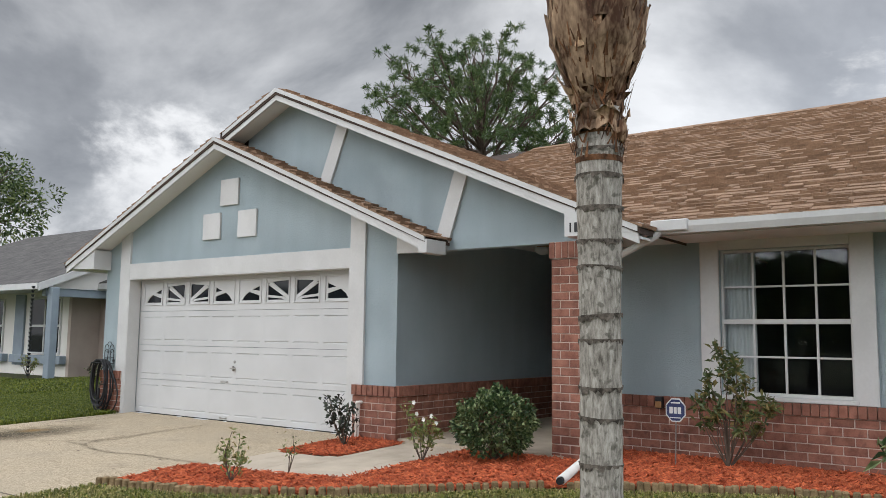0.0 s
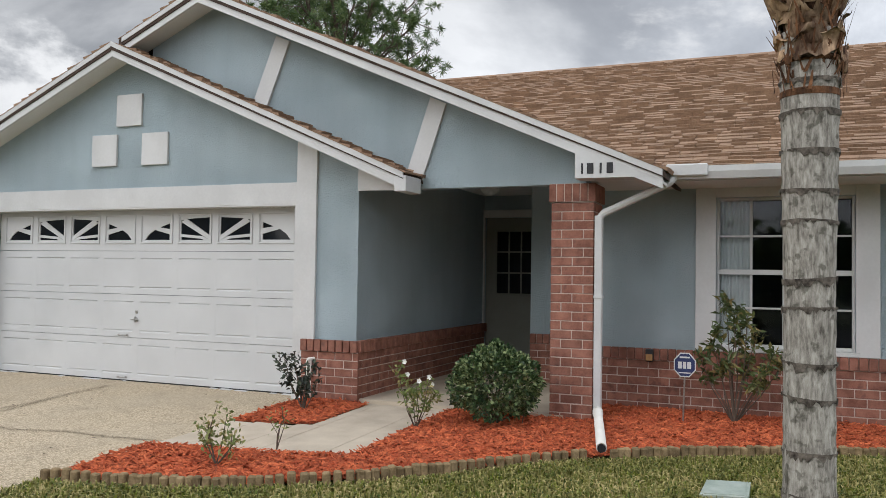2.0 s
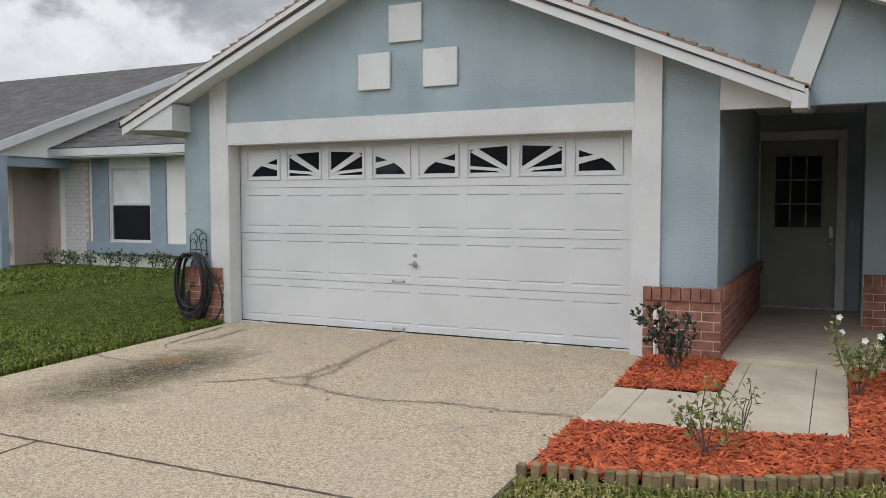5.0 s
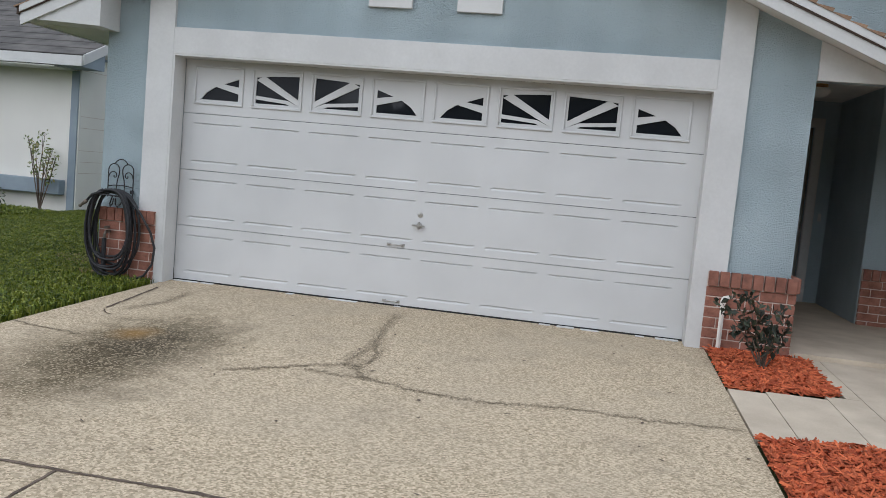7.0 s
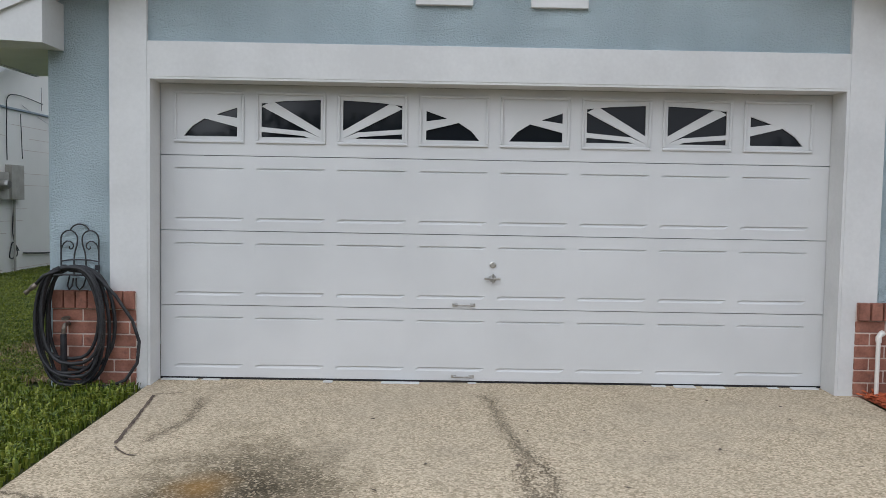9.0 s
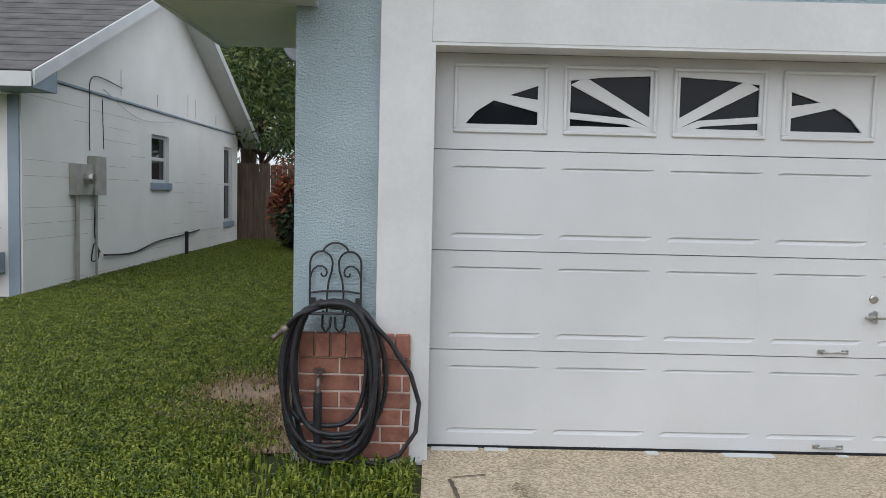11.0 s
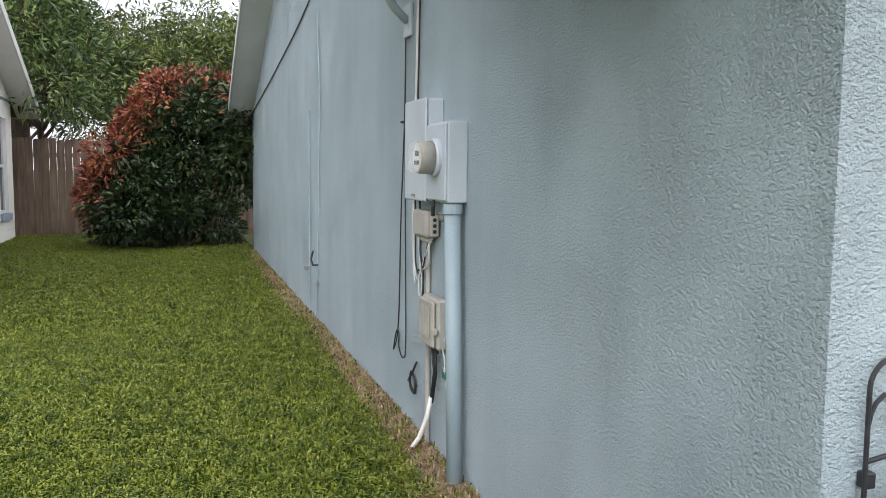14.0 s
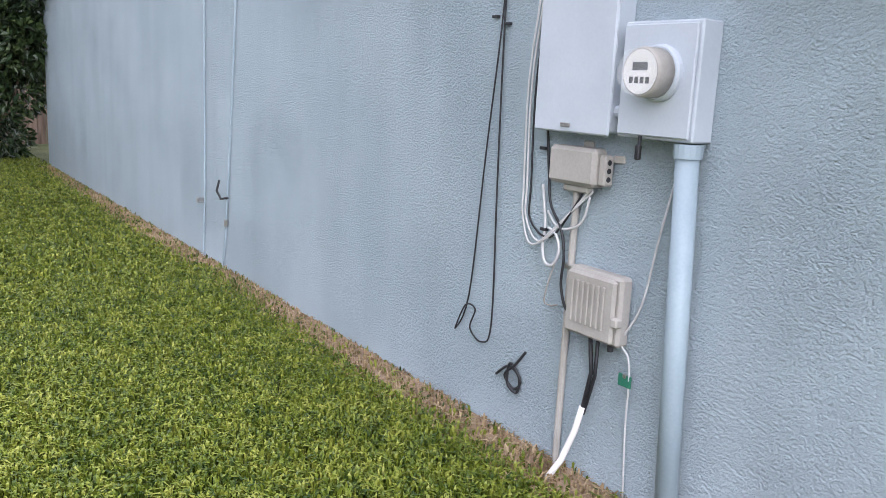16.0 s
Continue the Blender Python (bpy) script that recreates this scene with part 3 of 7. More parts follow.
g = Geo().box(5.66, 7.94, -0.05, 4.0, -0.1, 0.045)
setting("entry_floor", g, M_slab, "smooth pale concrete floor of the covered entry", "floor")

# cracks and joints filled with dirt
rng = np.random.default_rng(5)


def crack(pts, width, name="crack_line", mat=None, wander=0.012):
    """A fine uneven line in the concrete with specks of dirt that thin out on both sides of it."""
    dense = []
    for (x0, y0), (x1, y1) in zip(pts[:-1], pts[1:]):
        k = max(2, int(math.hypot(x1 - x0, y1 - y0) / 0.04))
        dense += [(x0 + (x1 - x0) * i / k, y0 + (y1 - y0) * i / k) for i in range(k)]
    dense.append(pts[-1])
    soft = wander > 0.01
    g = Geo()
    line = []
    for i, (x, y) in enumerate(dense):
        p, q = dense[max(i - 1, 0)], dense[min(i + 1, len(dense) - 1)]
        m = math.hypot(q[0] - p[0], q[1] - p[1]) + 1e-9
        nx, ny = -(q[1] - p[1]) / m, (q[0] - p[0]) / m
        j = rng.normal(0, wander)
        line.append((x + nx * j, y + ny * j, nx, ny))
    n = len(line)
    half = [0.0022 * rng.uniform(0.3, 1.6) if soft else width * rng.uniform(0.6, 1.1) for _ in line]
    g.add([(x + nx * h, y + ny * h, gz(x, y) + 0.003) for (x, y, nx, ny), h in zip(line, half)] + [(x - nx * h, y - ny * h, gz(x, y) + 0.003) for (x, y, nx, ny), h in zip(line, half)],
          [(i, i + 1, n + i + 1, n + i) for i in range(n - 1)])
    if soft:
        for x, y, nx, ny in line:
            for _ in range(int(14 + 420 * width)):
                d, u = rng.normal(0, width), rng.uniform(-0.025, 0.025)
                px, py, r0, a0 = x + nx * d - ny * u, y + ny * d + nx * u, rng.uniform(0.002, 0.0065), rng.uniform(0, 6.28)
                c = [(px + r0 * rng.uniform(0.6, 1.5) * math.cos(a0 + 1.5708 * k), py + r0 * rng.uniform(0.6, 1.5) * math.sin(a0 + 1.5708 * k)) for k in range(4)]
                g.add([(cx, cy, gz(cx, cy) + 0.0022) for cx, cy in c], [(0, 1, 2, 3)])
    return part(name, g, mat or M_crack, driveway)


crack([(2.37, -0.25), (2.43, -0.9), (2.51, -1.5), (2.46, -1.95), (2.70, -2.33)], 0.034)
crack([(2.50, -1.35), (2.62, -1.8), (2.58, -2.1)], 0.03)
crack([(1.84, -2.55), (2.19, -2.28), (2.48, -2.05)], 0.022)
crack([(2.30, -2.30), (2.74, -2.33), (3.1, -2.46), (3.5, -2.47), (3.98, -2.35), (4.45, -2.37), (4.98, -2.30)], 0.022)
crack([(0.02, -4.25), (1.7, -4.25), (3.4, -4.255), (5.0, -4.25)], 0.013, mat=M_bark, wander=0.003)
crack([(1.92, -4.26), (1.92, -6.5), (1.925, -9.0)], 0.008, mat=M_bark, wander=0.003)
crack([(0.12, -0.35), (0.17, -0.7), (0.26, -1.37)], 0.011, mat=M_bark, wander=0.003)
crack([(0.27, -1.42), (0.38, -1.55), (0.44, -1.56)], 0.006, mat=M_bark, wander=0.003)
crack([(0.12, -0.33), (0.3, -0.28)], 0.006, mat=M_bark, wander=0.003)
crack([(0.45, -0.4), (0.52, -0.9), (0.40, -1.3)], 0.03)
crack([(0.0, -2.1), (0.6, -2.2)], 0.008)

# ---- the blue house ----
GX, GZ, SL = 2.44, 4.14, 0.437          # garage gable: ridge x, ridge height, slope
BX, BZ = 3.60, 4.70                     # wider gable over the entry
WL, WR = -0.715, 5.65                    # garage walls
FY = -0.05                              # front face
EY = 0.06                               # face of the gable over the entry


def zg(x):
    return GZ - SL * abs(x - GX)


def zb(x):
    return BZ - SL * abs(x - BX)


g = Geo()
g.box(WL, -0.02, FY, 0.15, -0.15, 2.16)
g.box(4.88, WR, FY, 0.15, -0.15, 2.16)
g.prism([(WL, 2.16), (WR, 2.16), (WR, zg(WR) - 0.11), (GX, GZ - 0.11), (WL, zg(WL) - 0.11)], "y", FY, 0.15)
wall_front = setting("wall_garage_front", g, M_stucco, "pale blue stucco garage front with a gable", "wall")
g = Geo().prism([(WR + 0.001, 2.31), (8.12, 2.31), (8.12, zb(8.12) - 0.11), (BX, BZ - 0.11), (GX + 0.2, zb(GX + 0.2) - 0.11), (GX + 0.2, zg(GX + 0.2) - 0.01), (WR + 0.001, zg(WR) - 0.01)], "y", EY, 0.2)
setting("wall_entry_gable", g, M_stucco, "pale blue stucco gable wall over the entry", "wall")


def main_z(y):
    return 2.47 + 0.4156 * (y - 0.25) if y < 6.85 else 5.212 - 0.40 * (y - 6.85)


g = Geo().prism([(0.151, -0.15), (13.5, -0.15), (13.5, main_z(13.5) - 0.12), (6.85, main_z(6.84) - 0.12), (0.151, main_z(0.15) + 0.1)], "x", WL, WL + 0.2)
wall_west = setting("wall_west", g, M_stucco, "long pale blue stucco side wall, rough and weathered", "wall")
setting("wall_entry_west", Geo().box(WR - 0.2, WR, 0.151, 4.2, -0.1, 2.62), M_stucco, "pale blue stucco wall inside the covered entry", "wall")
g = Geo()
g.box(5.65, 5.675, 4.0, 4.2, -0.1, 2.62).box(6.605, 6.89, 4.0, 4.2, -0.1, 2.62).box(5.675, 6.605, 4.0, 4.2, 2.28, 2.62)
setting("wall_entry_back", g, M_stucco, "blue stucco wall round the front door", "wall")
setting("wall_entry_return", Geo().box(6.89, 7.09, 2.35, 4.2, -0.1, 2.62), M_stucco, "blue stucco return wall beside the front door", "wall")
setting("wall_entry_side", Geo().box(7.091, 8.15, 2.35, 2.55, -0.1, 2.62), M_stucco, "blue stucco wall beside the front door", "wall")
setting("wall_porch_return", Geo().box(7.95, 8.15, 1.001, 2.349, -0.1, 2.62), M_stucco, "blue stucco return wall behind the brick column", "wall")
W0, W1, WZ0, WZ1 = 9.272, 10.562, 0.70, 2.235
g = Geo()
g.box(7.95, W0, 1.0, 1.2, -0.15, 2.62).box(W1, 11.77, 1.0, 1.2, -0.15, 2.62).box(W0, W1, 1.0, 1.2, -0.15, WZ0).box(W0, W1, 1.0, 1.2, WZ1, 2.62)
wall_main = setting("wall_main_front", g, M_stucco, "blue stucco front wall with the living room window", "wall")
g = Geo().prism([(1.201, -0.15), (13.3, -0.15), (13.3, main_z(13.3) - 0.12), (6.85, main_z(6.84) - 0.12), (1.201, main_z(1.2) - 0.12)], "x", 11.57, 11.77)
setting("wall_east", g, M_stucco, "blue stucco gable end wall", "wall")
setting("wall_rear", Geo().box(WL + 0.201, 11.569, 13.3, 13.5, -0.15, 2.5), M_stucco, "blue stucco rear wall", "wall")
setting("ceiling_entry", Geo().box(5.45, 8.15, 0.151, 4.2, 2.62, 2.68), M_soffit, "painted ceiling of the covered entry", "ceiling")
# the gloom of the garage is put into this wall's colour
setting("garage_wall_inner", Geo().box(-0.49, 5.44, 3.0, 3.1, 0, 2.6), M_room, "wall inside the garage, near-black to stand for the unlit interior", "wall")

# garage front trim boards
g = Geo().prism([(-0.28, -0.03), (-0.02, -0.03), (-0.02, zg(-0.02) - 0.13), (-0.28, zg(-0.28) - 0.13)], "y", -0.085, FY)
setting("trim_post_west", g, M_white, "white painted board beside the garage door", "trim")
g = Geo().prism([(4.88, -0.03), (5.135, -0.03), (5.135, zg(5.135) - 0.13), (4.88, zg(4.88) - 0.13)], "y", -0.085, FY)
setting("trim_post_east", g, M_white, "white painted board beside the garage door", "trim")
setting("trim_header", Geo().cbox(-0.02, 4.88, -0.083, FY, 2.16, 2.405, 0.003), M_white, "white painted header board over the garage door", "trim")
g2 = Geo().box(-0.02, 0.0, FY - 0.03, 0.13, -0.03, 2.145).box(4.88 - 0.02, 4.88, FY - 0.03, 0.13, -0.03, 2.145).box(-0.02, 4.88, FY - 0.03, 0.13, 2.145, 2.16)
setting("trim_jamb", g2, M_white, "white painted garage door jamb", "trim")
for x0, z0 in ((2.22, 3.175), (1.835, 2.685), (2.635, 2.68)):
    solo("wall_plaque", Geo().cbox(x0, x0 + 0.40, -0.085, FY, z0, z0 + 0.395, 0.004), M_white, "square white panel set on the blue gable", "panel", "gable squares")
for xb, xt, zb0, zt0 in ((4.18, 4.485, 3.36, 4.13), (6.18, 6.445, 2.475, 3.28)):
    g = Geo().prism([(xb, zb0), (xb + 0.18, zb0 - 0.08), (xt + 0.18, zt0 - 0.08), (xt, zt0)], "y", EY - 0.035, EY)
    setting("trim_gable_strip", g, M_white, "slanting white board on the entry gable", "trim")


# roofs, fascias and soffits
def rake(name, cx, cz, x_end, y_front, y_wall, label):
    """One side of a gable: fascia, drip strip and soffit, from the peak out to x_end."""
    s = 1 if x_end > cx else -1

    def z(x):
        return cz - SL * abs(x - cx)
    a, b = cx, x_end
    f = Geo().prism([(a, z(a) - 0.045), (b, z(b) - 0.045), (b, z(b) - 0.175), (a, z(a) - 0.175)], "y", y_front, y_front + 0.03)
    setting("fascia_" + name, f, M_white, label, "fascia")
    d = Geo().prism([(a, z(a) + 0.0), (b, z(b) + 0.0), (b, z(b) - 0.06), (a, z(a) - 0.06)], "y", y_front - 0.022, y_front)
    setting("fascia_strip_" + name, d, M_white, "white strip along the top of the rake board", "fascia")
    u = Geo().prism([(a, z(a) - 0.10), (b, z(b) - 0.10), (b, z(b) - 0.125), (a, z(a) - 0.125)], "y", y_front + 0.03, y_wall)
    setting("soffit_" + name, u, M_soffit, "painted soffit under the rake", "soffit")


rake("garage_west", GX, GZ, -1.40, -0.40, FY, "white rake board of the garage gable")
rake("garage_east", GX, GZ, 6.36, -0.42, FY, "white rake board of the garage gable")
rake("entry_west", BX, BZ, GX + 0.05, -0.29, EY, "white rake board of the entry gable")
rake("entry_east", BX, BZ, 8.90, -0.29, EY, "white rake board of the entry gable")
# boxed returns at the eaves
setting("eave_return_west", Geo().prism([(-1.38, 2.355), (-0.60, 2.325), (-0.60, zg(-0.60) - 0.17), (-1.38, zg(-1.38) - 0.10)], "y", -0.375, -0.06), M_white, "white boxed eave return", "soffit")
g = Geo().box(-1.40, WL, -0.06, 1.25, 2.34, 2.36)
setting("soffit_west", g, M_soffit, "grey painted soffit along the garage side", "soffit")
setting("fascia_west", Geo().box(-1.43, -1.401, -0.37, 1.25, 2.33, 2.46), M_white, "white fascia along the garage side", "fascia")
setting("eave_end_west", Geo().prism([(-1.40, 2.361), (WL, 2.361), (WL, zg(WL) - 0.1), (-1.40, zg(-1.40) - 0.04)], "y", 1.22, 1.25), M_white, "white end of the boxed eave", "soffit")
setting("eave_return_east", Geo().prism([(WR + 0.002, 2.29), (6.30, 2.29), (6.30, zg(6.30) - 0.13), (WR + 0.002, zg(WR) - 0.13)], "y", -0.08, FY - 0.001), M_white, "white boxed eave return beside the entry", "soffit")
setting("eave_end_east", Geo().cbox(6.26, 6.39, -0.435, -0.06, 2.235, 2.395, 0.004), M_white, "white end of the rake board", "fascia")
numb = Geo().prism([(8.09, 2.325), (8.86, 2.325), (8.86, zb(8.86) - 0.062), (8.09, zb(8.09) - 0.062)], "y", -0.294, -0.06)
setting("eave_return_entry", numb, M_white, "white boxed eave return with the house number", "fascia")
sign = thing("house_number", (8.25, -0.28, 2.38), "four small dark digits screwed to the white board", "house number")
for i, w in enumerate((0.018, 0.06, 0.018, 0.06)):
    x = (8.15, 8.205, 8.325, 8.39)[i]
    part("bar", Geo().cbox(x, x + w, -0.301, -0.294, 2.365, 2.465, 0.002), M_black, sign)

# roof decks: garage gable, entry gable, main roof
def deck(name, outline, axis, a, b, mat, label):
    return setting(name, Geo().prism(outline, axis, a, b), mat, label, "roof")


deck("roof_garage_east", [(GX, GZ - 0.01), (6.36, zg(6.36) - 0.01), (6.36, zg(6.36) - 0.07), (GX, GZ - 0.10)], "y", -0.435, EY - 0.002, M_felt, "garage roof deck with brown shingles")
deck("roof_garage_west", [(GX, GZ - 0.01), (-1.43, zg(-1.43) - 0.01), (-1.43, zg(-1.43) - 0.07), (GX, GZ - 0.10)], "y", -0.415, 1.25, M_felt, "garage roof deck with brown shingles")
deck("roof_entry_west", [(BX, BZ - 0.01), (GX, zb(GX) - 0.01), (GX, zb(GX) - 0.10), (BX, BZ - 0.10)], "y", -0.305, 6.0, M_felt, "entry roof deck with brown shingles")
deck("roof_entry_east", [(BX, BZ - 0.01), (8.92, zb(8.92) - 0.01), (8.92, zb(8.92) - 0.07), (BX, BZ - 0.10)], "y", -0.305, 5.8, M_felt, "entry roof deck with brown shingles")
roof_main = deck("roof_main", [(0.2, main_z(0.2) - 0.01), (6.85, main_z(6.84) - 0.01), (14.0, main_z(14.0) - 0.01), (14.0, main_z(14.0) - 0.09), (6.85, main_z(6.84) - 0.12), (0.2, main_z(0.2) - 0.09)], "x", 8.151, 12.22, M_felt, "main roof with brown architectural shingles")
deck("roof_main_west", [(0.95, main_z(0.95) - 0.01), (6.85, main_z(6.84) - 0.01), (14.0, main_z(14.0) - 0.01), (14.0, main_z(14.0) - 0.09), (6.85, main_z(6.84) - 0.12), (0.95, main_z(0.95) - 0.09)], "x", -1.10, 8.15, M_felt, "west half of the main roof with brown shingles")
for x, nm in ((-1.13, "west"), (12.22, "east")):
    f = Geo()
    f.prism([(0.9 if nm == "west" else 0.2, main_z(0.9 if nm == "west" else 0.2) - 0.02), (6.85, main_z(6.84) - 0.02), (6.85, main_z(6.84) - 0.17), (0.9 if nm == "west" else 0.2, main_z(0.9 if nm == "west" else 0.2) - 0.17)], "x", x, x + 0.03)
    f.prism([(6.85, main_z(6.85) - 0.02), (14.0, main_z(14.0) - 0.02), (14.0, main_z(14.0) - 0.17), (6.85, main_z(6.85) - 0.17)], "x", x, x + 0.03)
    setting("rake_board_" + nm, f, M_white, "white rake board on the gable end", "fascia")
u = Geo()
u.prism([(1.3, main_z(1.3) - 0.13), (6.85, main_z(6.84) - 0.13), (14.0, main_z(14.0) - 0.13), (14.0, main_z(14.0) - 0.15), (6.85, main_z(6.84) - 0.15), (1.3, main_z(1.3) - 0.15)], "x", -1.10, WL)
setting("soffit_gable_west", u, M_soffit, "painted soffit under the west rake", "soffit")
setting("soffit_rear", Geo().box(-1.1, 12.2, 13.5, 14.0, main_z(14) - 0.16, main_z(14) - 0.14), M_soffit, "painted soffit of the rear eave", "soffit")
setting("soffit_main", Geo().box(8.13, 12.22, 0.24, 1.0, 2.335, 2.355), M_soffit, "painted soffit over the window", "soffit")
setting("soffit_entry", Geo().box(8.221, 8.90, -0.27, 0.24, 2.335, 2.35), M_soffit, "painted soffit at the roof corner", "soffit")
setting("fascia_main", Geo().box(8.86, 12.22, 0.21, 0.239, 2.33, 2.46), M_white, "white fascia behind the gutter", "fascia")
setting("fascia_corner", Geo().box(8.87, 8.90, -0.26, 0.209, 2.325, 2.42), M_white, "white fascia at the roof corner", "fascia")
gut = thing("gutter", (10.5, 0.15, 2.33), "white aluminium rain gutter along the eave", "gutter")
prof = [(0.205, 2.335), (0.11, 2.335), (0.085, 2.40), (0.085, 2.455), (0.10, 2.455), (0.10, 2.405), (0.12, 2.348), (0.205, 2.348)]
part("trough", Geo().prism(prof, "x", 8.92, 12.2), M_white, gut)
part("corner_box", Geo().cbox(8.88, 9.26, 0.06, 0.24, 2.36, 2.475, 0.01), M_white, gut)
part("end_cap", Geo().cbox(12.2, 12.215, 0.08, 0.205, 2.33, 2.46, 0.003), M_white, gut)

dsp = thing("downspout", (8.27, 0.02, 0.05), "white downspout beside the brick column ending in a drain pipe", "downspout")
part("elbow", Geo().tube([(8.95, 0.13, 2.37), (8.92, 0.08, 2.31), (8.86, 0.04, 2.27)], 0.04, 8), M_white, dsp)
part("slanted_pipe", Geo().tube([(8.88, 0.05, 2.28), (8.30, 0.0, 2.01), (8.265, 0.0, 1.96)], 0.037, 8), M_white, dsp)
part("upright_pipe", Geo().cbox(8.226, 8.30, -0.04, 0.035, 0.10, 1.99, 0.008), M_white, dsp)
part("strap", Geo().cbox(8.22, 8.306, -0.046, 0.04, 1.19, 1.215, 0.002), M_white, dsp)
part("drain_pipe", Geo().lathe((8.27, -0.02, 0.11), (0.30, -1.27, -0.085), [(0, 0.045), (0.02, 0.05), (0.12, 0.05), (0.12, 0.043), (1.31, 0.043), (1.31, 0.036), (1.2, 0.034)], 14), M_pvc, dsp, "dirty white drain pipe lying on the mulch", True)
part("pipe_mouth", Geo().lathe((8.557, -1.236, 0.0285), (0.30, -1.27, -0.085), [(0, 0.02), (0.09, 0.034)], 12), M_black, dsp)

# roof vents
for x, y, w, h in ((10.5, 5.42, 0.09, 0.13),):
    v = thing("roof_vent", (x, y, main_z(y)), "small brown box vent on the shingles", "vent")
    part("hood", Geo().cbox(x - w, x + w, y - 0.10, y + 0.10, main_z(y) - 0.02, main_z(y) + h, 0.01), M_shingle_o, v)
    part("mouth", Geo().box(x - w + 0.02, x + w - 0.02, y - 0.105, y - 0.098, main_z(y) + 0.02, main_z(y) + h - 0.02), M_black, v)
v = thing("vent_pipe", (10.38, 6.4, main_z(6.4)), "dark vent pipe near the roof ridge", "vent")
part("pipe", Geo().lathe((10.38, 6.4, main_z(6.4) - 0.02), (0, 0, 1), [(0, 0.05), (0.18, 0.05), (0.18, 0.04)], 12), M_felt, v)
part("flashing", Geo().lathe((10.38, 6.4, main_z(6.4) - 0.04), (0, -0.38, 1), [(0, 0.13), (0.03, 0.12), (0.06, 0.06)], 12), M_felt, v)

# ---- garage door ----
gd = thing("garage_door", (2.44, 0.14, 0.0), "white sectional garage door with sunburst windows", "garage door")
PW, P0 = 0.589, 0.10
sections = [(0.015, 0.542), (0.547, 1.086), (1.091, 1.631), (1.636, 2.145)]
for si, (z0, z1) in enumerate(sections):
    za, zb_ = z0 + 0.068, z1 - 0.085
    if si < 3:
        # back sheet with rails and stiles round eight pressed panels
        g = Geo().box(0.0, 4.88, 0.157, 0.18, z0, z1)
        g.box(0.0, 4.88, 0.14, 0.1565, z0, za).box(0.0, 4.88, 0.14, 0.1565, zb_, z1)
        for i in range(9):
            xa = 0.0 if i == 0 else P0 + PW * i - PW + 0.505
            xb = 4.88 if i == 8 else P0 + PW * i
            g.box(xa, xb, 0.14, 0.1565, za, zb_)
    else:
        # frame round the eight window openings
        g = Geo()
        g.box(0.0, 4.88, 0.14, 0.18, z0, 1.735).box(0.0, 4.88, 0.14, 0.18, 2.085, z1)
        for i in range(9):
            xa = 0.0 if i == 0 else P0 + PW * i - 0.11
            xb = 4.88 if i == 8 else P0 + PW * i + 0.025
            g.box(xa, xb, 0.14, 0.18, 1.735, 2.085)
    sec = part("section", g, M_door, gd)
    for i in range(8):
        x0 = P0 + PW * i
        x1 = x0 + 0.505
        if si < 3:
            # pressed panel: a groove above and below a field that stands level with the rails
            g = Geo()
            rows = ((za, 0.1405), (za + 0.019, 0.1545), (za + 0.027, 0.1412), (zb_ - 0.017, 0.1412), (zb_ - 0.005, 0.1545), (zb_, 0.1405))
            cols = ((x0, 0.0), (x0 + 0.035, 1.0), (x1 - 0.035, 1.0), (x1, 0.0))
            g.add([(x, 0.1405 + (y - 0.1405) * k, z) for z, y in rows for x, k in cols],
                  [(j * 4 + i, j * 4 + i + 1, j * 4 + i + 5, j * 4 + i + 4) for j in range(5) for i in range(3)])
            part("panel", g, M_door, sec)
        else:
            xa, xb = x0 + 0.033, x1 - 0.033
            # moulded frame
            g = Geo()
            for a, b, c, d in ((x0, x1, 1.725, 1.745), (x0, x1, 2.075, 2.095), (x0, x0 + 0.02, 1.745, 2.075), (x1 - 0.02, x1, 1.745, 2.075)):
                g.cbox(a, b, 0.126, 0.1395, c, d, 0.004)
            win = part("window_frame", g, M_door, sec)
            part("pane", Geo().box(xa - 0.03, xb + 0.03, 0.160, 0.164, 1.73, 2.09), M_glass_dark, win, "dark glass pane")
            # sunburst: plate with wedge openings, built from spokes and an arch plate
            k = i % 4
            s = Geo()
            a0, a1, c0, c1 = xa - 0.008, xb + 0.008, 1.738, 2.082
            px = lambda u: a0 + (a1 - a0) * (u if k < 2 else 1 - u)
            pz = lambda w: c0 + (c1 - c0) * w
            q = lambda poly: s.prism([(px(u), pz(w)) for u, w in poly], "y", 0.142, 0.156)
            q([(0, 0), (1, 0), (1, 0.1), (0, 0.1)])
            if k in (0, 3):
                q([(0, 0.1), (0.09, 0.1), (0.22, 0.30), (0.42, 0.47), (0.60, 0.555), (0.94, 0.71), (0.94, 1), (0, 1)])
                q([(0.42, 0.47), (0.94, 0.30), (0.94, 0.49), (0.60, 0.555)])
                q([(0.94, 0.1), (1, 0.1), (1, 1), (0.94, 1)])
            else:
                q([(0, 0.80), (0.4, 0.86), (1, 0.90), (1, 1), (0, 1)])
                q([(0, 0.09), (0.03, 0.09), (0.03, 0.8), (0, 0.8)])
                q([(0.97, 0.09), (1, 0.09), (1, 0.9), (0.97, 0.9)])
                q([(0.03, 0.74), (0.16, 0.83), (0.24, 0.83), (0.97, 0.26), (0.97, 0.10)])
                q([(0.03, 0.21), (0.03, 0.31), (0.74, 0.23), (0.97, 0.10), (0.80, 0.09), (0.7, 0.14)])
            part("sunburst_grille", s, M_door, win)
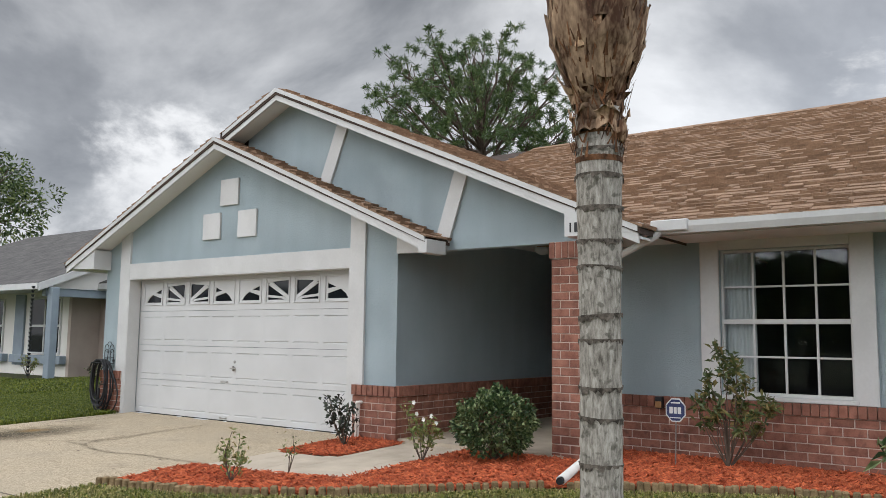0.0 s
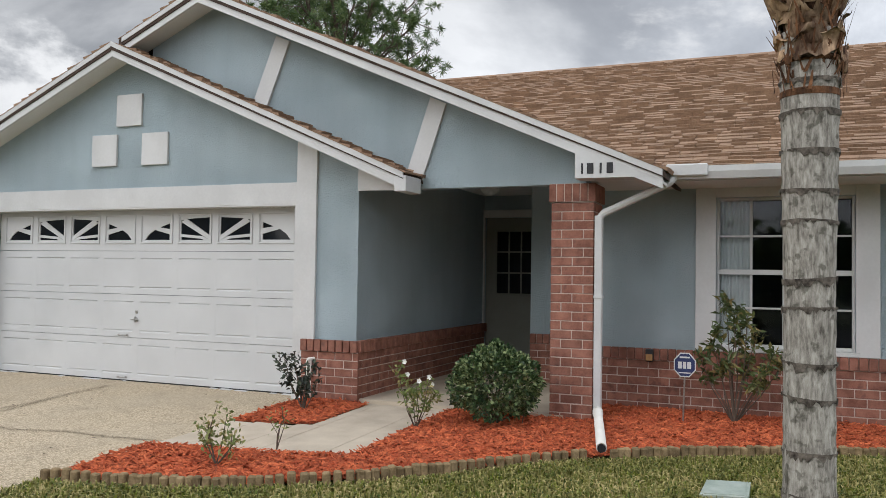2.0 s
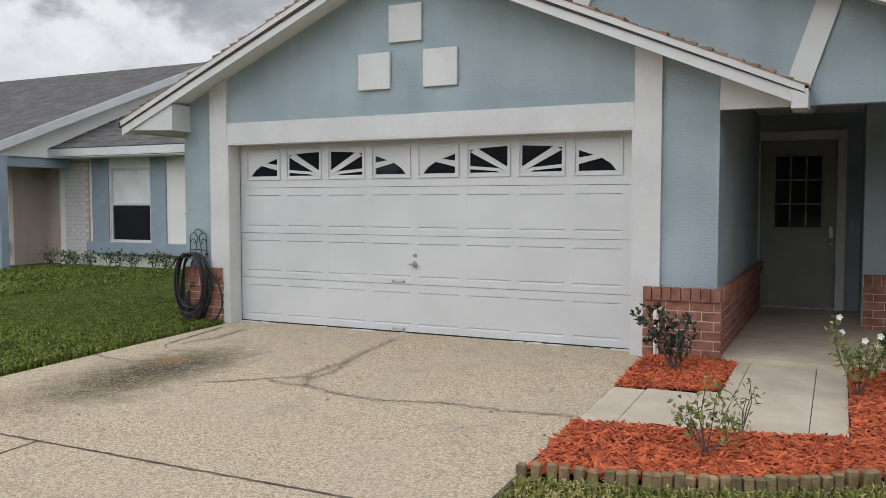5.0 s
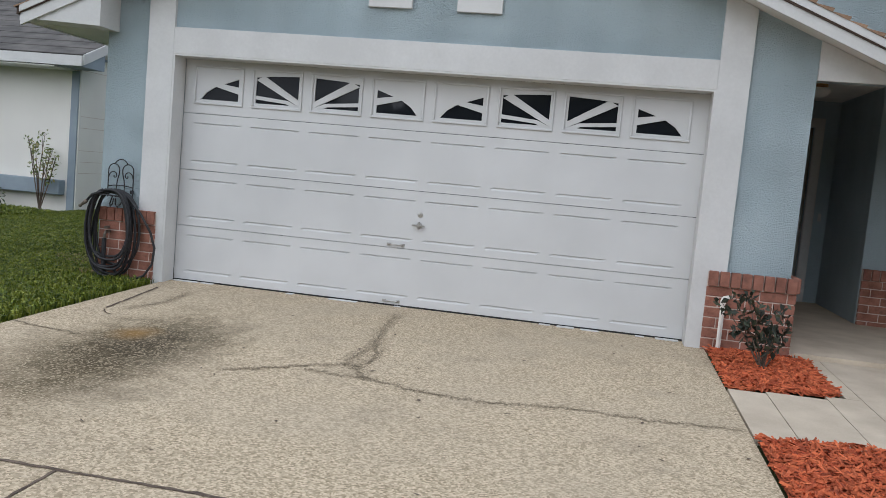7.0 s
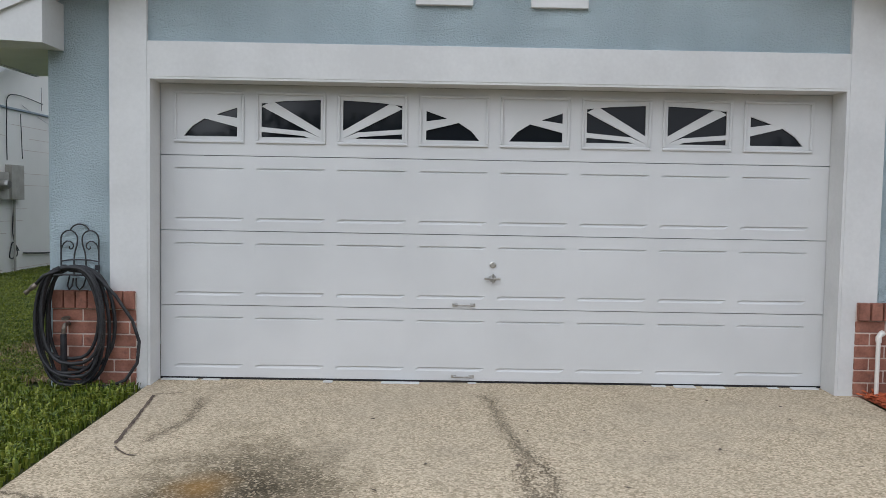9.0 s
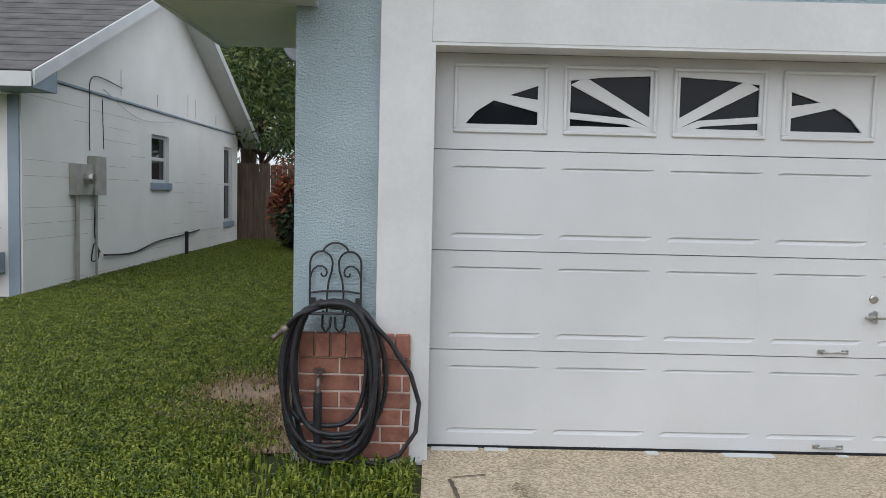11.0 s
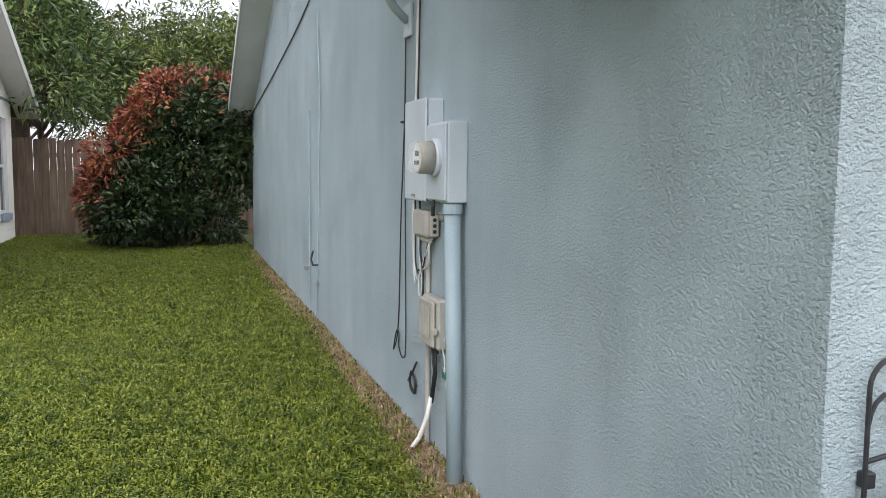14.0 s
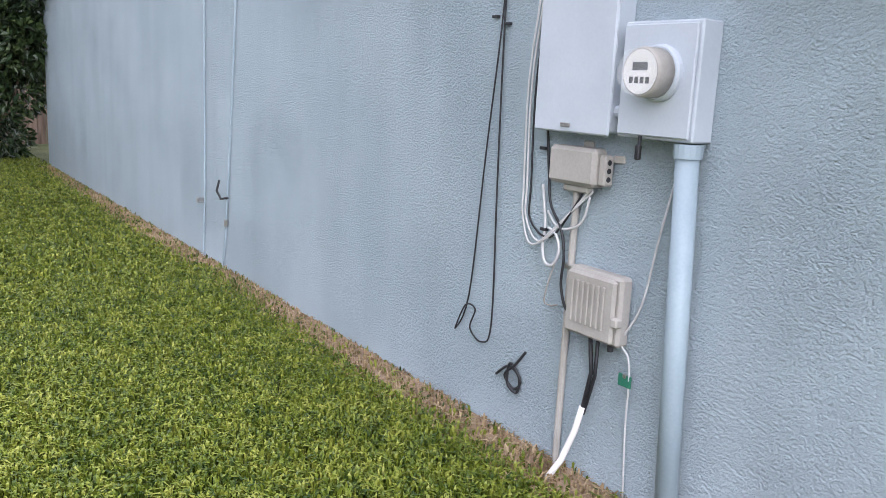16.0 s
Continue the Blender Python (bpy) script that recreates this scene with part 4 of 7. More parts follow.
hd = part("handle", Geo().cbox(2.36, 2.48, 0.095, 0.11, 0.765, 0.782, 0.005).cbox(2.415, 2.43, 0.095, 0.13, 0.74, 0.81, 0.005).lathe((2.4225, 0.14, 0.773), (0, -1, 0), [(0, 0.028), (0.01, 0.026), (0.04, 0.01)], 14), M_metal, gd, "metal turn handle")
part("lock", Geo().lathe((2.4225, 0.1405, 0.873), (0, -1, 0), [(0, 0.025), (0.008, 0.024), (0.012, 0.015)], 16), M_metal, gd, "round metal lock")
for z in (0.575, 0.045):
    g = Geo().tube([(2.15, 0.139, z), (2.15, 0.115, z), (2.28, 0.115, z), (2.28, 0.139, z)], 0.006, 8)
    g.cbox(2.13, 2.17, 0.134, 0.139, z - 0.012, z + 0.012, 0.002).cbox(2.26, 2.30, 0.134, 0.139, z - 0.012, z + 0.012, 0.002)
    part("lift_handle", g, M_metal, gd)
part("bottom_seal", Geo().box(0.0, 4.88, 0.145, 0.175, -0.012, 0.014), M_black, gd)

# ---- front window ----
wd = thing("window_1", (9.92, 1.0, 0.66), "white framed window with twelve lights and a drawn curtain", "window", kind="structure")
g = Geo()
for a, b, c, d in ((9.07, 9.272, 0.655, 2.38), (10.562, 10.775, 0.655, 2.38), (9.272, 10.562, 2.235, 2.38)):
    g.cbox(a, b, 0.965, 0.999, c, d, 0.004)
part("surround", g, M_white, wd)
part("window_sill", Geo().cbox(9.25, 10.60, 0.955, 1.05, 0.655, 0.70, 0.006), M_white, wd)
g = Geo()
for a, b, c, d in ((9.272, 9.30, 0.70, 2.235), (10.535, 10.562, 0.70, 2.235), (9.30, 10.535, 2.205, 2.235), (9.30, 10.535, 0.70, 0.735)):
    g.cbox(a, b, 1.04, 1.09, c, d, 0.004)
fr = part("window_frame", g, M_white, wd)
xs = [9.30 + (10.535 - 9.30) * i / 4 for i in range(5)]
zs = [0.735 + (2.205 - 0.735) * i / 4 for i in range(5)]
for i in range(1, 4):
    part("muntin", Geo().cbox(xs[i] - 0.012, xs[i] + 0.012, 1.045, 1.07, 0.735, 2.205, 0.003), M_white, fr)
for j in range(1, 4):
    w = 0.026 if j == 2 else 0.010
    part("muntin", Geo().cbox(9.30, 10.535, 1.042 if j == 2 else 1.046, 1.072, zs[j] - w, zs[j] + w, 0.003), M_white, fr)


def clear_glass(name):
    m, n, l, b = mat_base(name, 0.02)
    b.inputs["Transmission Weight"].default_value = 1.0
    b.inputs["IOR"].default_value = 1.45
    b.inputs["Base Color"].default_value = (0.75, 0.8, 0.82, 1)
    return m


M_glass = clear_glass("clear_glass")
for i in range(4):
    for j in range(4):
        p = part("pane", Geo().box(xs[i] + 0.011, xs[i + 1] - 0.011, 1.057, 1.061, zs[j] + 0.009, zs[j + 1] - 0.009), M_glass, fr)
        p.visible_shadow = False
g = Geo()
n = 40
pts = [(9.29 + 0.33 * i / n, 1.13 + 0.018 * math.sin(i * 1.35) + 0.006 * math.sin(i * 3.1)) for i in range(n + 1)]
g.add([(x, y, z) for z in (0.6, 2.24) for x, y in pts], [(i, i + 1, n + 2 + i, n + 1 + i) for i in range(n)])
solo("curtain", g, M_curtain, "off-white curtain drawn to one side inside the window", "curtain", smooth=True)
# walls and floor carry the room's darkness in their near-black colour
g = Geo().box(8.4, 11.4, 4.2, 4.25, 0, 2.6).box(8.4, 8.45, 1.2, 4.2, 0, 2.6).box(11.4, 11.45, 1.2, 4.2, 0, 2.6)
setting("room_walls", g, M_room, "walls of the room behind the window, near-black to stand for the unlit interior", "wall")
setting("room_floor", Geo().box(8.4, 11.45, 1.2, 4.25, -0.05, 0.0), M_room, "floor of the room behind the window, near-black to stand for the unlit interior", "floor")
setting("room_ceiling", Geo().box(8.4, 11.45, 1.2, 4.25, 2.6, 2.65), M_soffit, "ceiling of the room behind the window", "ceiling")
cl = thing("ceiling_light", (9.63, 1.9, 2.6), "round frosted ceiling light inside the window", "ceiling light")
part("bowl", Geo().lathe((9.63, 1.9, 2.60), (0, 0, -1), [(0, 0.13), (0.03, 0.13), (0.08, 0.10), (0.11, 0.05), (0.12, 0.01)], 20), M_curtain, cl, smooth=True)
part("ring", Geo().lathe((9.63, 1.9, 2.601), (0, 0, -1), [(0, 0.145), (0.02, 0.145)], 20), M_brass, cl)

# ---- front door ----
fd = thing("door_1", (6.14, 4.0, 0.05), "dark olive front door with a nine-light window in a white frame", "door", kind="structure")
for a, b, c, d in ((5.56, 5.673, 0.045, 2.40), (6.607, 6.72, 0.045, 2.40), (5.673, 6.607, 2.285, 2.40)):
    part("casing", Geo().cbox(a, b, 3.955, 3.999, c, d, 0.005), M_white, fd)
g = Geo().box(5.68, 5.85, 4.02, 4.065, 0.07, 2.28).box(6.43, 6.60, 4.02, 4.065, 0.07, 2.28).box(5.85, 6.43, 4.02, 4.065, 0.07, 1.12).box(5.85, 6.43, 4.02, 4.065, 2.08, 2.28)
leaf = part("leaf", g, M_olive, fd, "dark olive painted leaf")
part("pane", Geo().box(5.851, 6.429, 4.045, 4.05, 1.121, 2.079), M_glass_dark, leaf, "dark reflecting glass")
for a, b, c, d in ((5.835, 6.445, 1.105, 1.13), (5.835, 6.445, 2.07, 2.095), (5.835, 5.86, 1.13, 2.07), (6.42, 6.445, 1.13, 2.07)):
    part("glazing_bead", Geo().cbox(a, b, 4.008, 4.0195, c, d, 0.004), M_olive, leaf)
for i in (1, 2):
    part("muntin", Geo().cbox(5.85 + 0.58 * i / 3 - 0.011, 5.85 + 0.58 * i / 3 + 0.011, 4.03, 4.044, 1.12, 2.08, 0.002), M_olive, leaf)
    part("muntin", Geo().cbox(5.85, 6.43, 4.031, 4.044, 1.12 + 0.96 * i / 3 - 0.011, 1.12 + 0.96 * i / 3 + 0.011, 0.002), M_olive, leaf)
part("escutcheon", Geo().cbox(6.525, 6.575, 4.008, 4.0195, 0.90, 1.14, 0.005), M_metal, leaf, "tall metal lock plate")
part("handle", Geo().lathe((6.55, 4.008, 0.96), (0, -1, 0), [(0, 0.03), (0.01, 0.028), (0.02, 0.012), (0.045, 0.012), (0.05, 0.028), (0.08, 0.028), (0.09, 0.01)], 14), M_metal, leaf, "metal door knob", True)
part("lock", Geo().lathe((6.55, 4.008, 1.08), (0, -1, 0), [(0, 0.028), (0.012, 0.026)], 14), M_metal, leaf)
part("threshold", Geo().cbox(5.675, 6.605, 3.95, 4.08, 0.045, 0.07, 0.004), M_metal, fd)
pl = thing("entry_lamp", (6.26, 2.5, 2.62), "small brass ceiling lamp with a frosted bowl", "ceiling lamp")
part("base", Geo().lathe((6.26, 2.5, 2.62), (0, 0, -1), [(0, 0.09), (0.03, 0.09), (0.04, 0.07)], 18), M_brass, pl)
part("shade", Geo().lathe((6.26, 2.5, 2.58), (0, 0, -1), [(0, 0.11), (0.03, 0.125), (0.07, 0.10), (0.10, 0.05), (0.11, 0.01)], 18), M_curtain, pl, "frosted glass bowl", True)
bell = thing("door_bell", (6.80, 3.99, 1.15), "small white door bell button", "door bell")
part("plate", Geo().cbox(6.78, 6.82, 3.988, 3.9995, 1.1, 1.2, 0.003), M_white, bell)

# ---- brickwork ----
BRICKS = {}
CO, BL, JT = 0.089, 0.217, 0.0095


def brick_mesh(length, height, depth, mat):
    key = (round(length * 100), round(height * 200), round(depth * 200), mat.name)
    if key not in BRICKS:
        BRICKS[key] = mesh_of("brick", Geo().cbox(-length / 2, length / 2, -depth / 2, depth / 2, -height / 2, height / 2, 0.004), mat)
    return BRICKS[key]


def lay(parent, x, y, z, turn, length, height, depth, mat=None):
    ob = new("brick", brick_mesh(length, height, depth, mat or M_brick))
    ob.parent = parent
    r = rng_b
    ob.location = (x, y, z)
    ob.rotation_euler = (r.normal(0, 0.004), r.normal(0, 0.004), turn + r.normal(0, 0.004))
    return ob


rng_b = np.random.default_rng(11)


def brick_face(parent, x0, y0, turn, length, z0, z1, out=0.006, cap=0.0, cap_out=0.02, phase=0):
    """Running bond on an upright face that starts at (x0, y0) and runs along turn; its outside lies to the right of that way. cap: height of a soldier course on top."""
    c, s = math.cos(turn), math.sin(turn)
    ox, oy = s, -c
    d = 0.03
    top = z1 - cap
    row, z = 0, top
    while z - CO > z0 - 0.06:
        a = -(BL / 2) * ((row + phase) % 2)
        while a < length - 0.02:
            b = min(a + BL - JT, length)
            aa = max(a, 0)
            if b - aa > 0.03:
                m = (aa + b) / 2
                k = out - d / 2 + rng_b.normal(0, 0.0012)
                lay(parent, x0 + c * m + ox * k, y0 + s * m + oy * k, z - CO / 2, turn, b - aa, CO - JT, d)
            a += BL
        z -= CO
        row += 1
    if cap:
        n = max(1, round(length / 0.085))
        w = length / n
        for i in range(n):
            m = (i + 0.5) * w
            k = out + cap_out - 0.03 + rng_b.normal(0, 0.001)
            lay(parent, x0 + c * m + ox * k, y0 + s * m + oy * k, z1 - cap / 2, turn, w - 0.009, cap - 0.006, 0.06)


def core(name, x0, x1, y0, y1, z0, z1, label):
    return setting(name, Geo().box(x0, x1, y0, y1, z0, z1), M_mortar, label, "brickwork")


# low brick courses under the stucco
w1 = core("wainscot_main", 7.951, 11.775, 0.955, 0.999, -0.12, 0.645, "red brick wainscot under the front window")
brick_face(w1, 7.951, 0.955, 0.0, 3.824, -0.05, 0.655, cap=0.125)
w2 = core("wainscot_entry", WR + 0.001, WR + 0.04, -0.049, 3.95, -0.05, 0.66, "dark red brick wainscot along the entry wall")
brick_face(w2, WR + 0.04, -0.09, math.pi / 2, 4.04, 0.0, 0.672, cap=0.13, cap_out=0.032)
w3 = core("wainscot_entry_side", 6.9, 7.95, 2.31, 2.349, 0.0, 0.65, "red brick wainscot beside the front door")
brick_face(w3, 6.9, 2.31, 0.0, 1.05, 0.05, 0.66, cap=0.125)
w4 = core("pedestal_east", 4.985, WR + 0.039, -0.092, -0.0865, -0.1, 0.655, "red brick pedestal at the garage corner")
brick_face(w4, 4.985, -0.092, 0.0, 0.715, -0.05, 0.668, cap=0.13, cap_out=0.032)
w5 = core("pedestal_west", -0.675, -0.095, -0.098, -0.0865, -0.1, 0.65, "red brick pedestal behind the garden hose")
brick_face(w5, -0.675, -0.098, 0.0, 0.58, -0.02, 0.665, cap=0.13)
column = thing("brick_column", (8.0, 0.16, 0.0), "square red brick column with a soldier-course cap", "column", kind="structure")
ck = part("mortar_core", Geo().box(7.805, 8.213, -0.04, 0.36, -0.08, 2.12).box(7.785, 8.233, -0.06, 0.38, 2.125, 2.305), M_mortar, column)
ck.location = (-8.0, -0.16, 0.0)
ck.data = mesh_of("mortar_core", Geo().box(7.805, 8.213, -0.04, 0.36, -0.08, 2.12).box(7.785, 8.233, -0.06, 0.38, 2.125, 2.305), M_mortar)
for (x, y, t, L) in ((7.80, -0.04, 0.0, 0.418), (8.213, -0.045, math.pi / 2, 0.41), (7.805, 0.365, -math.pi / 2, 0.41)):
    brick_face(ck, x, y, t, L, 0.0, 2.12, phase=0 if t == 0 else 1)
for (x, y, t, L) in ((7.775, -0.062, 0.0, 0.468), (8.235, -0.065, math.pi / 2, 0.45), (7.783, 0.385, -math.pi / 2, 0.45)):
    k = 6
    for i in range(k):
        m = (i + 0.5) * L / k
        lay(ck, x + math.cos(t) * m + math.sin(t) * -0.02, y + math.sin(t) * m + math.cos(t) * 0.02, 2.215, t, L / k - 0.009, 0.172, 0.05)
tap2 = thing("outdoor_outlet", (8.62, 0.93, 0.6), "small dark outlet box on the brick ledge", "outlet")
part("box", Geo().cbox(8.58, 8.66, 0.86, 0.93, 0.52, 0.65, 0.008), M_iron, tap2)
part("lid", Geo().cbox(8.585, 8.655, 0.852, 0.8595, 0.53, 0.60, 0.004), M_brass, tap2)

stub = thing("drain_stub", (5.115, -0.165, 0.0), "thin white plastic drain pipe standing against the brick pedestal", "pipe")
part("pipe", Geo().tube([(5.115, -0.165, -0.02), (5.115, -0.165, 0.40)], 0.014, 10), M_pvc, stub)
part("elbow", Geo().tube([(5.115, -0.165, 0.395), (5.116, -0.165, 0.435), (5.128, -0.162, 0.452), (5.150, -0.150, 0.455), (5.165, -0.110, 0.455)], 0.019, 10), M_pvc, stub)

# ---- palm ----
PX, PY = 10.035, -3.545
palm = thing("palm_tree", (PX, PY, gz(PX, PY)), "palm with a grey ringed trunk and brown husks below the crown", "palm tree")
rng = np.random.default_rng(3)
prof, ring_z = [], []
z = gz(PX, PY) - 0.05
heights = [0.0, 0.22, 0.47, 0.67, 0.93, 1.10, 1.36, 1.50, 1.77, 1.93, 2.12, 2.30, 2.46]
base = gz(PX, PY)
for i in range(70):
    zz = -0.05 + 2.75 * i / 69
    r = 0.118 + 0.045 * math.exp(-max(zz, 0) * 5) + 0.02 * max(0, zz - 1.5)
    for h in heights:
        r += 0.0025 * math.exp(-((zz - h) / 0.02) ** 2) - 0.0012 * math.exp(-((zz - h - 0.06) / 0.03) ** 2)
    prof.append((zz, r + rng.normal(0, 0.0012)))
tr = part("trunk", Geo().lathe((PX, PY, base), (0, 0, 1), prof, 28), M_palm, palm, "", True)
for h in heights[1:]:
    g = Geo()
    k, r = 60, 0.122 + 0.02 * max(0, h - 1.5)
    tilt, ph = rng.uniform(0.0, 0.012), rng.uniform(0, 6.28)
    top, bot, keep = [], [], []
    for j in range(k):
        a = 2 * math.pi * j / k
        q = noise.noise((math.cos(a) * 1.7, math.sin(a) * 1.7, h * 9))
        w = max(0.004, 0.012 + 0.022 * q + 0.009 * rng.normal())
        keep.append(q > -0.6)
        rr = r + 0.003 + 0.004 * rng.random()
        sl = tilt * math.sin(a + ph) + 0.003 * noise.noise((math.cos(a) * 5, math.sin(a) * 5, h * 3))
        top.append((PX + rr * math.cos(a), PY + rr * math.sin(a), base + h + 0.004 + sl))
        bot.append((PX + (rr - 0.002) * math.cos(a), PY + (rr - 0.002) * math.sin(a), base + h - w * rng.uniform(0.9, 1.5) + sl))
    g.add(top + bot, [(j, (j + 1) % k, k + (j + 1) % k, k + j) for j in range(k) if keep[j]])
    part("leaf_scar", g, M_palm_ring, tr)


# torn leaf bases that flare out under the crown, over a fibrous core
def flare(h):
    """Radius of the fibrous core at height h."""
    return 0.135 + 0.012 * math.sin(h * 40) * (h < 2.7) + 0.12 * min(1.0, max(0.0, (h - 2.78) / 0.34)) ** 0.8 + 0.05 * max(0.0, h - 3.12)


prof = [(2.38 + 0.03 * i, flare(2.38 + 0.03 * i) - 0.012 + rng.normal(0, 0.006)) for i in range(50)]
part("fibre_core", Geo().lathe((PX, PY, base), (0, 0, 1), prof, 26), M_fibre, palm, "dark brown matted fibre")
for i in range(46):
    a = i * 2.4 + rng.normal(0, 0.15)
    h0 = 2.48 + 1.0 * (i / 46) + rng.normal(0, 0.02)
    low = h0 < 2.76
    ln = rng.uniform(0.12, 0.22) if low else rng.uniform(0.35, 0.75)
    w = rng.uniform(0.05, 0.10) if low else rng.uniform(0.09, 0.17)
    vs, fs = [], []
    lift = 0.006 + 0.02 * rng.random()
    for q in range(9):
        u = q / 8
        h = h0 + ln * u
        ww = w * (0.75 + 0.5 * math.sin(math.pi * min(1, u * 1.15)) - 0.55 * max(0, u - 0.7) * 3) * rng.uniform(0.85, 1.12)
        rr = flare(h) + lift + 0.03 * u * u
        for e in (-1, -0.5, 0, 0.5, 1):
            an = a + e * ww / rr
            hh = h + rng.normal(0, 0.012) - 0.03 * abs(e) * u
            r2 = rr - 0.018 * e * e + rng.normal(0, 0.003)
            vs.append((PX + r2 * math.cos(an), PY + r2 * math.sin(an), base + hh))
    for q in range(8):
        for e in range(4):
            b = q * 5 + e
            fs.append((b, b + 1, b + 6, b + 5))
    raw("leaf_base", vs, fs, M_boot, palm, smooth=True)
vs, fs = [], []
for i in range(420):
    a, h = rng.uniform(0, 6.283), rng.uniform(2.38, 3.5)
    ln, w = rng.uniform(0.04, 0.16), rng.uniform(0.003, 0.011)
    r0 = flare(h) + rng.uniform(0.0, 0.03)
    k = len(vs)
    tw = rng.normal(0, 0.25)
    for u in (0, 1):
        rr = r0 + 0.03 * u * rng.random() + flare(h + ln * u) - flare(h)
        for e in (-1, 1):
            an = a + (e * w * (1 - 0.6 * u) + tw * u * ln) / rr
            vs.append((PX + rr * math.cos(an), PY + rr * math.sin(an), base + h + ln * u))
    fs.append((k, k + 1, k + 3, k + 2))
raw("loose_fibre", vs, fs, M_fibre, palm, "", "", "stuff")
# crown high above
vs, fs = [], []
for i in range(22):
    a = i * 2.4
    up = rng.uniform(0.75, 1.35)
    ln = rng.uniform(1.9, 2.5)
    p = Vector((PX + 0.12 * math.cos(a), PY + 0.12 * math.sin(a), base + 4.3 + 0.5 * rng.random()))
    for q in range(26):
        el = up - 1.5 * (q / 25) ** 1.4
        d = Vector((math.cos(a) * math.cos(el), math.sin(a) * math.cos(el), math.sin(el)))
        p2 = p + d * ln / 26
        sd = Vector((-math.sin(a), math.cos(a), 0))
        for e in (-1, 1):
            k = len(vs)
            L = 0.42 * math.sin(math.pi * (0.12 + 0.85 * q / 25))
            tip = p + sd * e * L * 0.85 + d * L * 0.5 + Vector((0, 0, -0.12 * L))
            vs += [tuple(p), tuple(p2), tuple(tip)]
            fs.append((k, k + 1, k + 2))
        p = p2
raw("crown", vs, fs, M_tree, palm, "green feather fronds")
part("crown_shaft", Geo().lathe((PX, PY, base + 3.3), (0, 0, 1), [(0, 0.2), (0.6, 0.2), (1.2, 0.12), (1.5, 0.06)], 16), M_boot, palm, "", True)

# ---- planting beds ----
EDGE = [(5.05, -3.50), (5.6, -3.40), (6.2, -3.24), (6.6, -3.04), (7.1, -2.68), (7.4, -2.38), (7.7, -2.11), (8.05, -1.73), (8.45, -1.40), (8.75, -1.22), (9.25, -0.92), (9.95, -0.60), (10.7, -0.36), (11.3, -0.24), (11.95, -0.18)]
BED = EDGE + [(11.95, 0.95), (7.96, 0.95), (7.96, -0.02), (6.755, -0.02), (6.755, -2.14), (5.04, -2.48)]
POCKET = [(5.04, -1.38), (5.83, -1.22), (5.83, -0.1), (5.04, -0.1)]


def inside(px, py, poly):
    res = np.zeros(len(px), bool)
    n = len(poly)
    for i in range(n):
        (x0, y0), (x1, y1) = poly[i], poly[(i + 1) % n]
        hit = ((y0 > py) != (y1 > py)) & (px < (x1 - x0) * (py - y0) / (y1 - y0 + 1e-12) + x0)
        res ^= hit
    return res


def bed(poly, seed, per_m2, label):
    r = np.random.default_rng(seed)
    xs0, ys0 = min(p[0] for p in poly), min(p[1] for p in poly)
    xs1, ys1 = max(p[0] for p in poly), max(p[1] for p in poly)
    st = 0.06
    nx, ny = int((xs1 - xs0) / st) + 2, int((ys1 - ys0) / st) + 2
    gx, gy = np.meshgrid(xs0 + st * np.arange(nx), ys0 + st * np.arange(ny))
    h = ground_z(gx, gy) + 0.008 + r.uniform(-0.012, 0.012, gx.shape) + 0.012 * np.sin(gx * 2.3) * np.sin(gy * 2.9)
    ok = inside(gx.ravel() + st / 2, gy.ravel() + st / 2, poly).reshape(gx.shape)
    fs = [(j * nx + i, j * nx + i + 1, (j + 1) * nx + i + 1, (j + 1) * nx + i) for j in range(ny - 1) for i in range(nx - 1) if ok[j, i]]
    full = np.zeros(gx.shape, int)
    for dj, di in ((0, 0), (1, 0), (0, 1), (1, 1)):
        full[dj:, di:] += ok[:gx.shape[0] - dj, :gx.shape[1] - di]
    h = np.where(full == 4, h, ground_z(gx, gy) + 0.002)
    base_ob = raw("mulch_bed", np.stack([gx.ravel(), gy.ravel(), h.ravel()], 1), fs, M_mulch_bed, None, label, "mulch", "stuff")
    area = (xs1 - xs0) * (ys1 - ys0)
    n = int(area * per_m2)
    x, y = r.uniform(xs0, xs1, n), r.uniform(ys0, ys1, n)
    keep = inside(x, y, poly)
    x, y = x[keep], y[keep]
    n = len(x)
    z = ground_z(x, y) + 0.008 + 0.012 * np.sin(x * 2.3) * np.sin(y * 2.9) + r.uniform(-0.002, 0.022, n)
    L, W, T = r.uniform(0.018, 0.055, n), r.uniform(0.004, 0.011, n), r.uniform(0.002, 0.005, n)
    yaw, tilt = r.uniform(0, 6.283, n), r.normal(0, 0.3, n)
    d = np.stack([np.cos(yaw) * np.cos(tilt), np.sin(yaw) * np.cos(tilt), np.sin(tilt)], 1)
    s = np.stack([-np.sin(yaw), np.cos(yaw), r.normal(0, 0.35, n)], 1)
    c = np.stack([x, y, z], 1)
    u = np.array([0, 0, 1.0])
    P = [c - d * L[:, None] - s * W[:, None], c - d * L[:, None] * 0.8 + s * W[:, None], c - d * L[:, None] * 0.9 + u * T[:, None] * 2,
         c + d * L[:, None] * 0.85 - s * W[:, None], c + d * L[:, None] + s * W[:, None] * 0.7, c + d * L[:, None] * 0.9 + u * T[:, None] * 2]
    v = np.stack(P, 1).reshape(-1, 3)
    k = 6 * np.arange(n)[:, None]
    f = np.concatenate([k + q for q in ([0, 1, 2], [3, 5, 4], [0, 2, 5], [0, 5, 3], [1, 4, 5], [1, 5, 2])], 1).reshape(-1, 3)
    raw("mulch_chips", v, f, M_mulch, None, "shredded red-dyed bark mulch", "mulch", "stuff")


bed(BED, 21, 2300, "bed of red mulch in front of the house")
